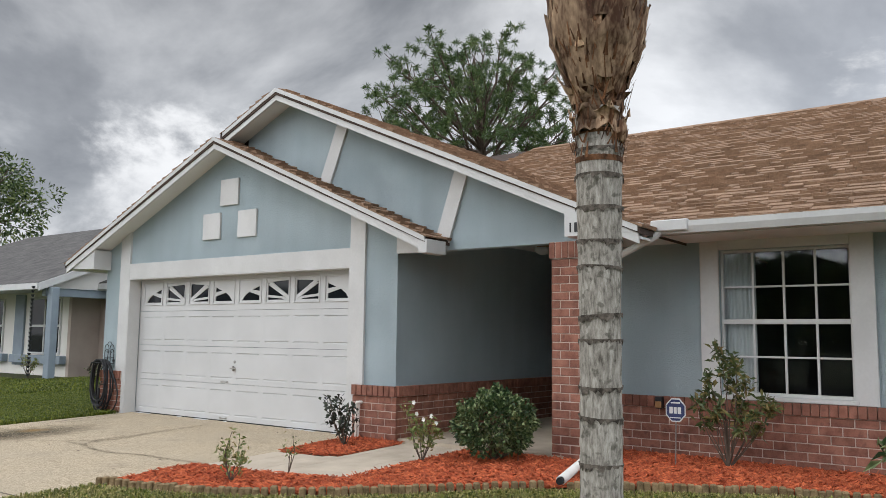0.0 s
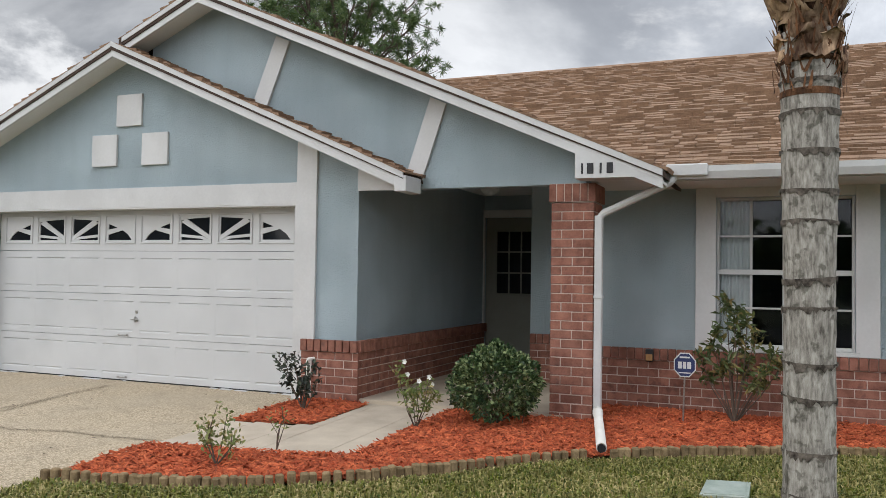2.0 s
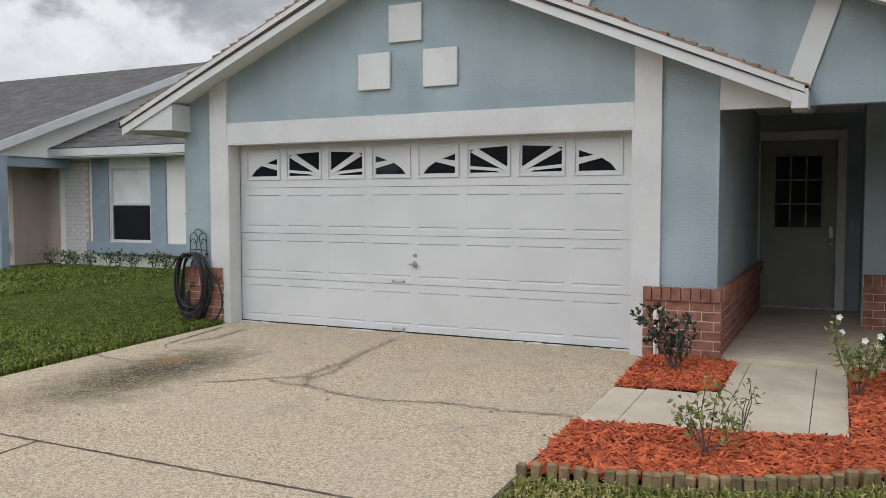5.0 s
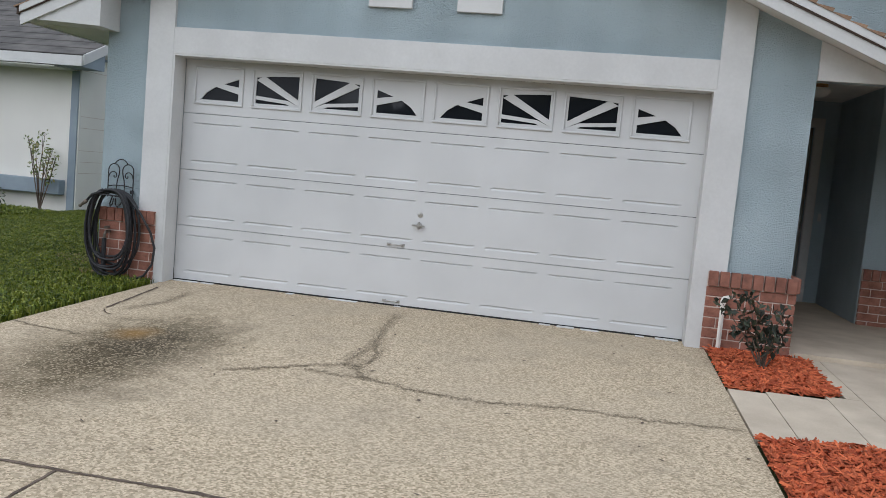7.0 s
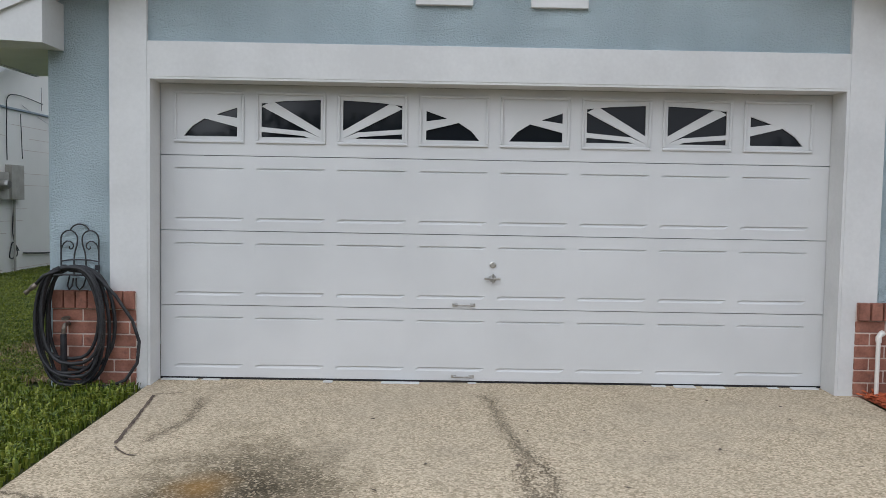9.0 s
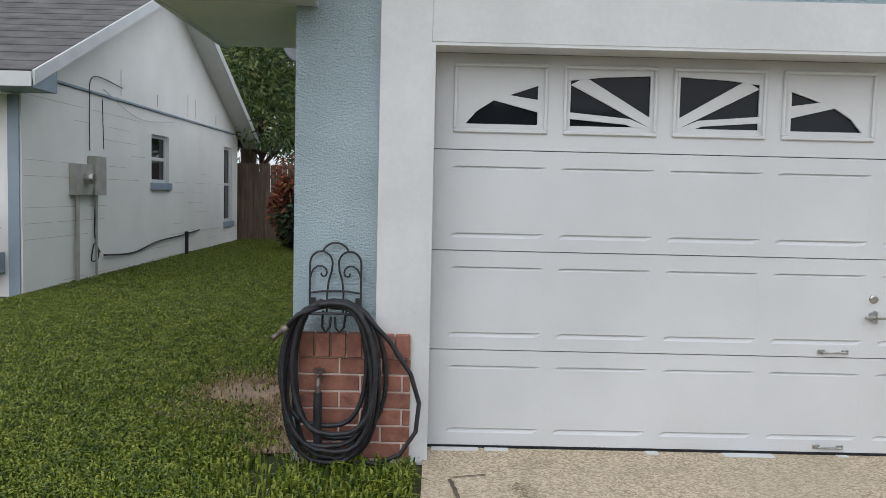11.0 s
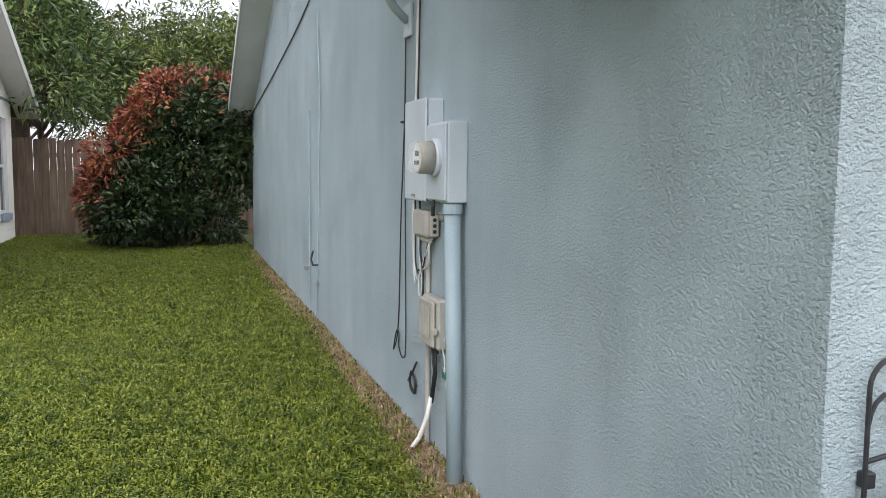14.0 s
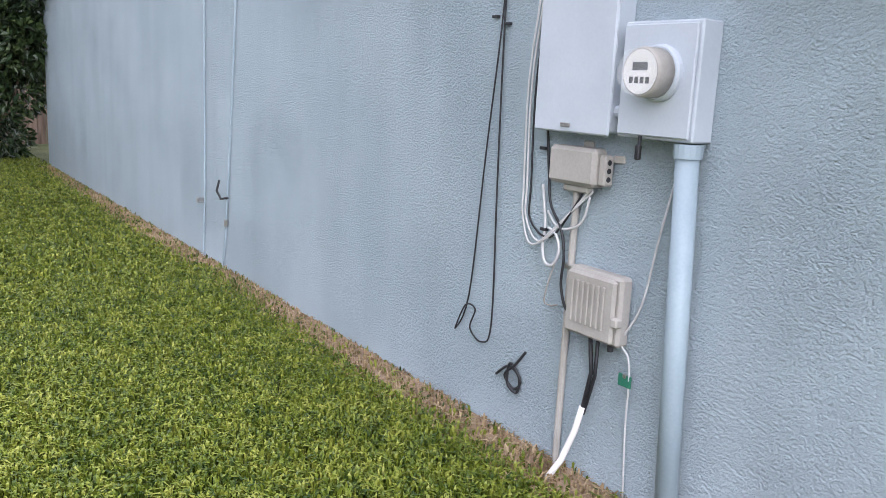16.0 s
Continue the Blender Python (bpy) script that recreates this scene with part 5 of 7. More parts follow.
bed(POCKET, 22, 2300, "pocket of red mulch beside the garage")

edging = thing("garden_edging", (8.0, -1.8, -0.1), "tan scalloped stone edging round the mulch bed", "edging")
stone = mesh_of("stone", Geo().cbox(-0.029, 0.029, -0.028, 0.028, -0.08, 0.066, 0.010), M_edging)
pts = []
for (x0, y0), (x1, y1) in zip(EDGE[:-1], EDGE[1:]):
    m = max(1, round(math.hypot(x1 - x0, y1 - y0) / 0.02))
    pts += [(x0 + (x1 - x0) * i / m, y0 + (y1 - y0) * i / m) for i in range(m)]
last = None
rng = np.random.default_rng(8)
for p in pts:
    if last is None or math.hypot(p[0] - last[0], p[1] - last[1]) >= 0.060:
        last = p
        turn = next(math.atan2(y1 - y0, x1 - x0) for (x0, y0), (x1, y1) in zip(EDGE[:-1], EDGE[1:]) if x0 <= p[0] <= x1)
        if 8.47 < p[0] < 8.66:
            continue
        ob = new("stone", stone)
        ob.parent = edging
        ob.location = (p[0] - 8.0 + rng.normal(0, 0.006), p[1] - 0.03 + 1.8, gz(*p) + 0.1 + rng.normal(0, 0.006))
        ob.rotation_euler = (rng.normal(0, 0.03), rng.normal(0, 0.02), turn + rng.normal(0, 0.05))
        ob.scale = (1.0, 1.0, rng.uniform(0.94, 1.06))
lid = thing("meter_lid", (9.56, -1.98, gz(9.56, -1.98)), "pale green plastic utility lid set in the lawn", "utility lid")
M_lid = surface("lid_plastic", (0.30, 0.36, 0.31), (0.42, 0.47, 0.42), 8, 60, 0.7, 0.2)
part("frame", Geo().prism([(9.41, -2.24), (9.71, -2.18), (9.71, -1.74), (9.42, -1.80)], "z", -0.1, -0.022), M_lid, lid)
part("cover", Geo().prism([(9.435, -2.21), (9.685, -2.155), (9.685, -1.77), (9.445, -1.82)], "z", -0.05, -0.016), M_lid, lid)


# ---- shrubs ----
def twigs(rng, base, tips, r=0.006, bend=0.08):
    g = Geo()
    for t in tips:
        a, b = Vector(base), Vector(t)
        m = (a + b) / 2 + Vector(rng.normal(0, bend, 3).tolist())
        g.tube([a, a.lerp(m, 0.6), m, m.lerp(b, 0.6), b], r, 6, r * 0.35)
    return g


def round_bush(name, at, rx, ry, rz, n, ll, lw, mat, label, seed, category="bush"):
    """A dense clipped shrub: leaves in a shell with dents, over a dark core of twigs."""
    r = np.random.default_rng(seed)
    ob = thing(name, at, label, category)
    d = r.normal(0, 1, (n, 3))
    d /= np.linalg.norm(d, axis=1, keepdims=True)
    d[:, 2] = np.where(d[:, 2] < -0.8, -d[:, 2], d[:, 2])
    lump = np.array([noise.noise((q[0] * 3.2 + seed, q[1] * 3.2, q[2] * 3.2)) for q in d])
    rad = (1.0 - 0.12 * np.abs(d[:, 2]) ** 3 + 0.26 * lump) * (1 - 0.10 * (np.abs(d[:, 0]) * np.abs(d[:, 2]) * 2)) * np.where(r.random(n) < 0.7, r.uniform(0.9, 1.03, n), r.uniform(0.5, 0.92, n))
    c = np.array(at) + np.array([0, 0, rz * 0.95]) + d * rad[:, None] * np.array([rx, ry, rz])
    c[:, 2] = np.maximum(c[:, 2], at[2] + 0.03)
    v, f = leaves(r, c, d * 0.8 + np.array([0, 0, 0.35]), ll, lw)
    raw("foliage", v, f, mat, ob)
    tips = [c[i] for i in r.integers(0, n, 26)]
    part("stemwork", twigs(r, (at[0], at[1], at[2] - 0.02), tips, 0.009), M_bark, ob)
    return ob


round_bush("round_bush", (7.42, -0.58, 0.02), 0.42, 0.40, 0.38, 5600, 0.046, 0.031, M_leaf, "dense round green shrub in the red mulch", 31)


def open_shrub(name, at, stems, n_per, ll, lw, mat, label, seed, category="shrub", spread=0.09, r=0.008, flowers=0, up=0.5, hug=0.55):
    """A leggy plant: bare stems that end in whorls of leaves. stems: (dx, dy, height) of each tip."""
    q = np.random.default_rng(seed)
    ob = thing(name, at, label, category)
    tips = [(at[0] + dx, at[1] + dy, at[2] + h) for dx, dy, h in stems]
    part("stemwork", twigs(q, (at[0], at[1], at[2] - 0.03), tips, r, 0.03), M_bark, ob)
    V, F, k = [], [], 0
    for t in tips:
        m = int(n_per * q.uniform(0.6, 1.3))
        along = q.uniform(0, 1, m) ** 1.6
        b = np.array([at[0], at[1], at[2]])
        c = np.array(t) + (b - np.array(t)) * (along * hug)[:, None] + q.normal(0, spread * 0.35, (m, 3))
        d = q.normal(0, 0.6, (m, 3)) + np.array([0, 0, up])
        v, f = leaves(q, c, d, ll, lw, 0.35)
        V.append(v)
        F.append(f + k)
        k += len(v)
    raw("foliage", np.concatenate(V), np.concatenate(F), mat, ob)
    for i in range(flowers):
        t = tips[i % len(tips)]
        g = Geo()
        cx, cy, cz = t[0] + q.normal(0, 0.03), t[1] + q.normal(0, 0.03), t[2] + 0.06
        for a in range(5):
            an = a * 1.2566
            p = Vector((math.cos(an), -0.3, math.sin(an)))
            s = Vector((-math.sin(an), 0, math.cos(an)))
            o = Vector((cx, cy, cz))
            g.add([o, o + p * 0.016 + s * 0.011, o + p * 0.028, o + p * 0.016 - s * 0.011], [(0, 1, 2), (0, 2, 3)])
        part("flower", g, M_flower, ob, "white five-petal flower")
    return ob


q = np.random.default_rng(40)
ws = [(-0.33, 0.02, 0.62), (-0.28, 0.1, 0.42), (-0.08, 0, 1.17), (0.03, 0.06, 1.08), (0.12, -0.05, 1.02), (-0.16, -0.1, 0.9), (0.2, 0, 0.85), (0.36, 0.05, 0.68), (0.45, -0.05, 0.6), (0.3, -0.12, 0.52), (0.12, 0.1, 0.62), (-0.05, -0.15, 0.6), (0.2, -0.2, 0.4), (0.05, 0.12, 0.78), (-0.2, 0.05, 0.72), (0.26, 0.1, 0.36), (0.0, -0.1, 0.95), (0.1, 0.05, 0.48), (-0.12, 0.0, 0.5)]
open_shrub("window_shrub", (9.48, 0.5, 0.03), ws, 44, 0.095, 0.032, M_leaf_mg, "leggy shrub with bronze-tipped leaves below the window", 41, spread=0.07, r=0.008, hug=0.15)
open_shrub("purple_shrub", (5.39, -0.66, 0.0), [(-0.34, 0.05, 0.46), (-0.26, 0, 0.53), (-0.16, 0.05, 0.55), (-0.10, -0.05, 0.50), (0.02, 0.04, 0.47), (0.10, 0, 0.45), (0.14, 0.05, 0.36), (-0.2, -0.05, 0.38), (0.06, -0.06, 0.3), (-0.04, 0.02, 0.2)], 24, 0.07, 0.036, M_leaf_dk, "small dark purple shrub beside the garage corner", 42, r=0.007)
open_shrub("young_shrub", (5.95, -2.78, -0.05), [(-0.12, 0, 0.26), (0.0, 0, 0.43), (0.05, 0.05, 0.34), (0.14, 0, 0.22), (0.2, -0.03, 0.18), (-0.05, -0.04, 0.29), (-0.16, 0.04, 0.17)], 34, 0.052, 0.021, M_leaf_lt, "young light green shrub in the mulch", 43, r=0.006)
open_shrub("seedling", (6.10, -2.2, -0.03), [(-0.08, 0, 0.22), (0.04, 0, 0.33), (0.08, 0.02, 0.28), (0.02, 0.02, 0.18)], 9, 0.05, 0.015, M_leaf_lt, "sparse seedling at the edge of the walk", 44, r=0.005)
open_shrub("flowering_plant", (6.80, -1.0, 0.0), [(-0.2, 0, 0.52), (-0.12, 0.05, 0.4), (0.0, 0, 0.36), (0.12, 0, 0.40), (0.18, 0.04, 0.32), (-0.06, -0.08, 0.28), (0.06, 0.06, 0.24)], 46, 0.06, 0.027, M_leaf_lt, "light green plant with small white flowers", 45, r=0.006, flowers=5)
open_shrub("broadleaf_plant", (11.28, 0.12, 0.02), [(dx, dy, h) for dx in (-0.3, -0.1, 0.1, 0.3) for dy in (-0.12, 0.1) for h in (0.3, 0.42)], 16, 0.16, 0.05, M_leaf, "low broad-leaved plant near the house corner", 46, spread=0.2, up=0.2)

# ---- yard sign ----
ys = thing("yard_sign", (9.03, 0.25, 0.03), "blue octagonal security sign on a thin stake", "sign")
M_blue = surface("sign_blue", (0.02, 0.03, 0.09), (0.03, 0.045, 0.13), 4, 60, 0.4, 0.0)
oc = lambda r: [(9.047 + r * math.cos(math.pi / 8 + i * math.pi / 4) * 0.88, 0.57 + r * math.sin(math.pi / 8 + i * math.pi / 4)) for i in range(8)]
part("stake", Geo().tube([(9.03, 0.25, -0.02), (9.047, 0.247, 0.5)], 0.008, 8), M_metal, ys)
pb = part("board", Geo().prism(oc(0.125), "y", 0.236, 0.244), M_white, ys)
part("face", Geo().prism(oc(0.113), "y", 0.2335, 0.2358), M_blue, pb, "dark blue face")
for x0, x1, z0, z1 in ((8.985, 9.02, 0.535, 0.60), (9.03, 9.06, 0.535, 0.60), (9.07, 9.105, 0.535, 0.60)):
    part("mark", Geo().box(x0, x1, 0.2315, 0.2333, z0, z1), M_white, pb)
part("mark", Geo().box(9.0, 9.095, 0.2315, 0.2333, 0.635, 0.65), M_white, pb)
part("mark", Geo().box(8.99, 9.10, 0.2315, 0.2333, 0.49, 0.50), M_white, pb)

# ---- hose, rack and tap at the garage corner ----
rk = thing("hose_rack", (-0.49, -0.12, 0.66), "black scrolled iron hose holder on the blue wall", "hose holder")
RY = -0.075


def arc(cx, cz, r, a0, a1, n=10, y=RY):
    return [(cx + r * math.cos(math.radians(a0 + (a1 - a0) * i / n)), y, cz + r * math.sin(math.radians(a0 + (a1 - a0) * i / n))) for i in range(n + 1)]


for s in (-1, 1):
    X = lambda d: -0.4925 + s * d
    loop = [(X(0.132), RY, 0.76), (X(0.132), RY, 1.02)] + [(X(0.132 - 0.058 * (1 - math.cos(math.radians(a)))), RY, 1.02 + 0.062 * math.sin(math.radians(a))) for a in range(15, 181, 15)] + [(X(0.02), RY, 0.98), (X(0.035), RY, 0.93), (X(0.042), RY, 0.87), (X(0.042), RY, 0.76)]
    part("upright", Geo().tube(loop, 0.0055, 8), M_iron, rk)
    curl = [(0.130, 0.945), (0.125, 0.968), (0.113, 0.990), (0.092, 1.006), (0.068, 1.005), (0.050, 0.992), (0.044, 0.972), (0.051, 0.955), (0.064, 0.951), (0.074, 0.959), (0.073, 0.971)]
    part("scroll", Geo().tube([(X(d), RY, z) for d, z in curl], 0.005, 8), M_iron, rk)
    part("bracket", Geo().cbox(X(0.118) - 0.014, X(0.118) + 0.014, RY - 0.004, FY - 0.001, 0.805, 0.84, 0.003), M_iron, rk)
    part("hook", Geo().tube([(X(0.06), -0.10, 0.775), (X(0.055), -0.15, 0.70), (X(0.035), -0.17, 0.675), (X(0.015), -0.17, 0.70), (X(0.01), -0.16, 0.755)], 0.006, 8), M_iron, rk)
part("crown_arch", Geo().tube(arc(-0.4925, 1.055, 0.072, 20, 160), 0.0055, 8), M_iron, rk)
part("crossbar", Geo().tube([(-0.6245, RY, 0.865), (-0.56, RY, 0.875), (-0.4925, RY, 0.878), (-0.425, RY, 0.875), (-0.36, RY, 0.865)], 0.0055, 8), M_iron, rk)
part("saddle", Geo().tube([(-0.62, -0.08, 0.78), (-0.63, -0.2, 0.775), (-0.58, -0.27, 0.785), (-0.4925, -0.28, 0.79), (-0.405, -0.27, 0.785), (-0.355, -0.2, 0.775), (-0.365, -0.08, 0.78)], 0.007, 8), M_iron, rk)
hose = thing("garden_hose", (-0.49, -0.18, 0.0), "coiled black rubber garden hose hanging on the rack", "garden hose")
rng = np.random.default_rng(6)
coil = []
for lp in range(9):
    wl_, wr_ = rng.uniform(0.17, 0.275), rng.uniform(0.19, 0.27)
    bot = rng.uniform(-0.01, 0.2) if lp else 0.01
    top = 0.815 + 0.012 * (lp % 3)
    yy = -0.13 - 0.017 * lp
    skew = rng.normal(0, 0.02)
    for i in range(28):
        a = 2 * math.pi * i / 28
        hz = (1 - math.cos(a)) / 2
        wd_ = (wr_ if a < math.pi else wl_)
        x = -0.4925 + skew * hz + wd_ * math.copysign(abs(math.sin(a)) ** 0.72, math.sin(a)) * (0.86 + 0.22 * hz)
        coil.append((x, yy - 0.01 * math.sin(a), top + (bot - top) * hz ** 1.15))
part("coil", Geo().tube(coil, 0.0125, 8), M_black, hose, "", True)
part("loose_end", Geo().tube([(-0.45, -0.2, 0.83), (-0.34, -0.2, 0.79), (-0.2, -0.19, 0.64), (-0.09, -0.18, 0.47), (-0.045, -0.17, 0.32), (-0.06, -0.17, 0.17), (-0.14, -0.17, 0.05), (-0.25, -0.17, 0.0), (-0.38, -0.17, 0.01), (-0.5, -0.16, 0.1)], 0.012, 8), M_black, hose, "", True)
part("free_end", Geo().tube([(-0.55, -0.26, 0.82), (-0.65, -0.28, 0.78), (-0.72, -0.28, 0.70)], 0.012, 8), M_black, hose, "", True)
part("nozzle", Geo().lathe((-0.70, -0.28, 0.72), (-0.75, 0, -0.62), [(0, 0.016), (0.025, 0.02), (0.045, 0.016), (0.07, 0.012), (0.09, 0.017), (0.10, 0.014)], 12), M_bronze, hose, "tarnished brass nozzle", True)
tap = thing("garden_tap", (-0.56, -0.13, 0.42), "tarnished metal garden tap on the brick pedestal", "tap")
part("spout", Geo().tube([(-0.56, -0.10, 0.43), (-0.56, -0.17, 0.43), (-0.56, -0.19, 0.40), (-0.56, -0.19, 0.36)], 0.014, 10), M_bronze, tap)
part("wheel", Geo().lathe((-0.56, -0.15, 0.46), (0, -0.3, 1), [(0, 0.008), (0.01, 0.03), (0.018, 0.03), (0.02, 0.01)], 12), M_bronze, tap)
part("feed_hose", Geo().tube([(-0.56, -0.19, 0.37), (-0.56, -0.19, 0.2), (-0.555, -0.18, 0.02)], 0.022, 10), M_black, tap, "thick black supply hose")
wp = thing("white_pipe", (5.13, -0.13, 0.0), "short white plastic pipe at the brick pedestal", "pipe")
part("pipe", Geo().tube([(5.13, -0.135, -0.02), (5.13, -0.135, 0.41)], 0.015, 10), M_pvc, wp)
part("cap", Geo().lathe((5.13, -0.135, 0.40), (0, 0, 1), [(0, 0.02), (0.03, 0.02), (0.04, 0.012)], 12), M_pvc, wp)

# ---- utilities on the west wall ----
SX = WL


def wire(name, pts, r, mat, label, category="cable"):
    """A cable that follows points smoothly."""
    dense = []
    P = [Vector(p) for p in pts]
    for i in range(len(P) - 1):
        p0, p1, p2, p3 = P[max(i - 1, 0)], P[i], P[i + 1], P[min(i + 2, len(P) - 1)]
        for k in range(6):
            t = k / 6
            dense.append(0.5 * ((2 * p1) + (p2 - p0) * t + (2 * p0 - 5 * p1 + 4 * p2 - p3) * t * t + (3 * p1 - p0 - 3 * p2 + p3) * t ** 3))
    dense.append(P[-1])
    return solo(name, Geo().tube(dense, r, 6), mat, label, category, smooth=True)


M_dome, n_, l_, b_ = mat_base("thin_glass", 0.04, 0.0, 0.5)
b_.inputs["Base Color"].default_value = (0.85, 0.87, 0.88, 1)
b_.inputs["Alpha"].default_value = 0.16
pbx = thing("breaker_box", (SX, 2.73, 1.32), "flat grey painted electrical breaker box on the side wall", "breaker box")
part("body", Geo().cbox(SX - 0.085, SX, 2.535, 2.905, 1.325, 1.825, 0.006), M_box, pbx)
part("cover", Geo().cbox(SX - 0.10, SX - 0.0855, 2.527, 2.910, 1.315, 1.83, 0.006), M_box, pbx)
part("latch", Geo().cbox(SX - 0.107, SX - 0.1005, 2.71, 2.76, 1.335, 1.35, 0.002), M_metal, pbx)
part("nipple", Geo().tube([(SX - 0.05, 2.50, 1.40), (SX - 0.05, 2.54, 1.40)], 0.022, 10), M_box, pbx)
mbx = thing("electric_meter", (SX, 2.33, 1.32), "grey meter box with a round glass electricity meter", "electric meter")
part("body", Geo().cbox(SX - 0.095, SX, 2.175, 2.49, 1.32, 1.695, 0.005), M_box, mbx)
part("cover", Geo().cbox(SX - 0.108, SX - 0.0955, 2.185, 2.48, 1.33, 1.685, 0.004), M_box, mbx)
part("ring", Geo().lathe((SX - 0.108, 2.315, 1.53), (-1, 0, 0), [(0, 0.090), (0.015, 0.090), (0.024, 0.084), (0.024, 0.07)], 28), M_box, mbx)
mt = part("meter_body", Geo().lathe((SX - 0.13, 2.315, 1.53), (-1, 0, 0), [(0, 0.078), (0.06, 0.078), (0.07, 0.074)], 28), M_beige, mbx, "", True)
part("dial_face", Geo().lathe((SX - 0.201, 2.315, 1.53), (-1, 0, 0), [(0, 0.068), (0.002, 0.068)], 28), M_pvc, mt)
part("display", Geo().box(SX - 0.2045, SX - 0.2033, 2.285, 2.345, 1.535, 1.56), M_iron, mt)
for k in range(4):
    part("mark", Geo().box(SX - 0.2045, SX - 0.2033, 2.275 + 0.022 * k, 2.289 + 0.022 * k, 1.495, 1.515), M_iron, mt)
gl = part("glass_cover", Geo().lathe((SX - 0.204, 2.315, 1.53), (-1, 0, 0), [(0, 0.073), (0.02, 0.073), (0.032, 0.066), (0.036, 0.05), (0.0361, 0.01)], 28), M_dome, mt, "clear glass dome", True)
gl.visible_shadow = False
part("seal_tag", Geo().cbox(SX - 0.112, SX - 0.095, 2.37, 2.39, 1.25, 1.30, 0.004).tube([(SX - 0.10, 2.38, 1.30), (SX - 0.10, 2.38, 1.33)], 0.006, 8), M_iron, mbx, "black padlock tag")
cd = thing("service_conduit", (SX - 0.06, 2.24, 0.0), "thick painted conduit rising from the grass to the meter", "conduit")
part("pipe", Geo().tube([(SX - 0.058, 2.145, -0.05), (SX - 0.058, 2.215, 1.29)], 0.038, 16), M_pipe, cd, "", True)
part("collar", Geo().lathe((SX - 0.058, 2.214, 1.27), (0, 0, 1), [(0, 0.046), (0.045, 0.046)], 16), M_pipe, cd)
bb = thing("telephone_box", (SX, 2.71, 1.12), "small beige telephone junction box with cables", "junction box")
part("body", Geo().cbox(SX - 0.075, SX, 2.60, 2.845, 1.125, 1.265, 0.015), M_beige, bb)
part("side_cap", Geo().cbox(SX - 0.055, SX - 0.01, 2.565, 2.599, 1.135, 1.245, 0.006), M_beige, bb)
for z in (1.16, 1.19, 1.22):
    part("socket", Geo().lathe((SX - 0.035, 2.566, z), (0, -1, 0), [(0, 0.011), (0.004, 0.009)], 10), M_iron, bb)
for y, z in ((2.70, 1.265), (2.545, 1.225)):
    part("mounting_ear", Geo().cbox(SX - 0.012, SX, y - 0.025, y + 0.025, z - 0.005, z + 0.022, 0.003), M_beige, bb)
part("lip", Geo().cbox(SX - 0.05, SX - 0.012, 2.65, 2.78, 1.098, 1.1245, 0.006), M_beige, bb)
gb = thing("cable_box", (SX, 2.57, 0.6), "ribbed grey-beige cable company box on the wall", "junction box")
part("body", Geo().cbox(SX - 0.06, SX, 2.43, 2.70, 0.575, 0.83, 0.012), M_beige, gb)
cv = part("cover", Geo().cbox(SX - 0.082, SX - 0.0605, 2.445, 2.685, 0.585, 0.82, 0.01), M_beige, gb)
for k in range(7):
    y = 2.485 + 0.026 * k
    part("rib", Geo().cbox(SX - 0.09, SX - 0.0822, y, y + 0.012, 0.63, 0.79, 0.003), M_beige, cv)
part("latch", Geo().cbox(SX - 0.09, SX - 0.06, 2.415, 2.447, 0.655, 0.69, 0.006), M_beige, gb)
part("plug", Geo().lathe((SX - 0.05, 2.47, 0.575), (0, 0, -1), [(0, 0.012), (0.02, 0.011)], 10), M_iron, gb)
c2 = thing("thin_conduit", (SX - 0.015, 2.73, 0.0), "thin grey conduit between the cable boxes and the ground", "conduit")
part("pipe", Geo().tube([(SX - 0.016, 2.735, -0.05), (SX - 0.016, 2.735, 1.10)], 0.014, 10), M_beige, c2)
part("strap", Geo().cbox(SX - 0.034, SX, 2.70, 2.77, 0.80, 0.818, 0.003), M_metal, c2)
X1 = SX - 0.012
M_cable_w = surface("white_cable", (0.55, 0.55, 0.53), (0.66, 0.66, 0.64), 9, 60, 0.5, 0.0)
wire("looped_cable", [(X1, 3.225, 2.35), (X1, 3.240, 1.8), (X1 - 0.005, 3.295, 1.2), (X1, 3.365, 0.55), (X1 - 0.01, 3.445, 0.37), (X1 - 0.01, 3.375, 0.50), (X1 - 0.015, 3.295, 0.50), (X1, 3.345, 0.40), (X1, 3.255, 0.36), (X1, 3.195, 0.47), (X1, 3.215, 1.1), (X1, 3.230, 1.8), (X1, 3.215, 2.35)], 0.004, M_iron, "black cable hanging in a long loop against the wall")
wire("coiled_cable", [(X1, 2.96, 0.40), (X1 - 0.01, 3.01, 0.33), (X1 - 0.012, 3.07, 0.27), (X1, 3.02, 0.22), (X1, 2.98, 0.27), (X1 - 0.01, 3.04, 0.33), (X1 - 0.012, 3.05, 0.24), (X1, 3.0, 0.21), (X1, 2.99, 0.28), (X1, 3.06, 0.31), (X1, 3.14, 0.25)], 0.006, M_iron, "short coil of black cable on the wall")
for dy, m, nm in ((0.0, M_iron, "black"), (0.025, M_cable_w, "white"), (0.045, M_cable_w, "white")):
    wire("drop_cable", [(X1, 2.93 + dy, 2.5), (X1, 2.965 + dy, 1.9), (X1, 3.01 + dy, 1.5), (X1, 3.0 + dy, 1.1), (X1, 2.99 + dy, 0.95), (X1 - 0.01, 2.86 + dy * 2, 0.90 - dy), (X1 - 0.02, 2.74, 1.02), (X1 - 0.02, 2.68 - dy, 1.11)], 0.0045, m, nm + " cable running down the wall to the junction box")
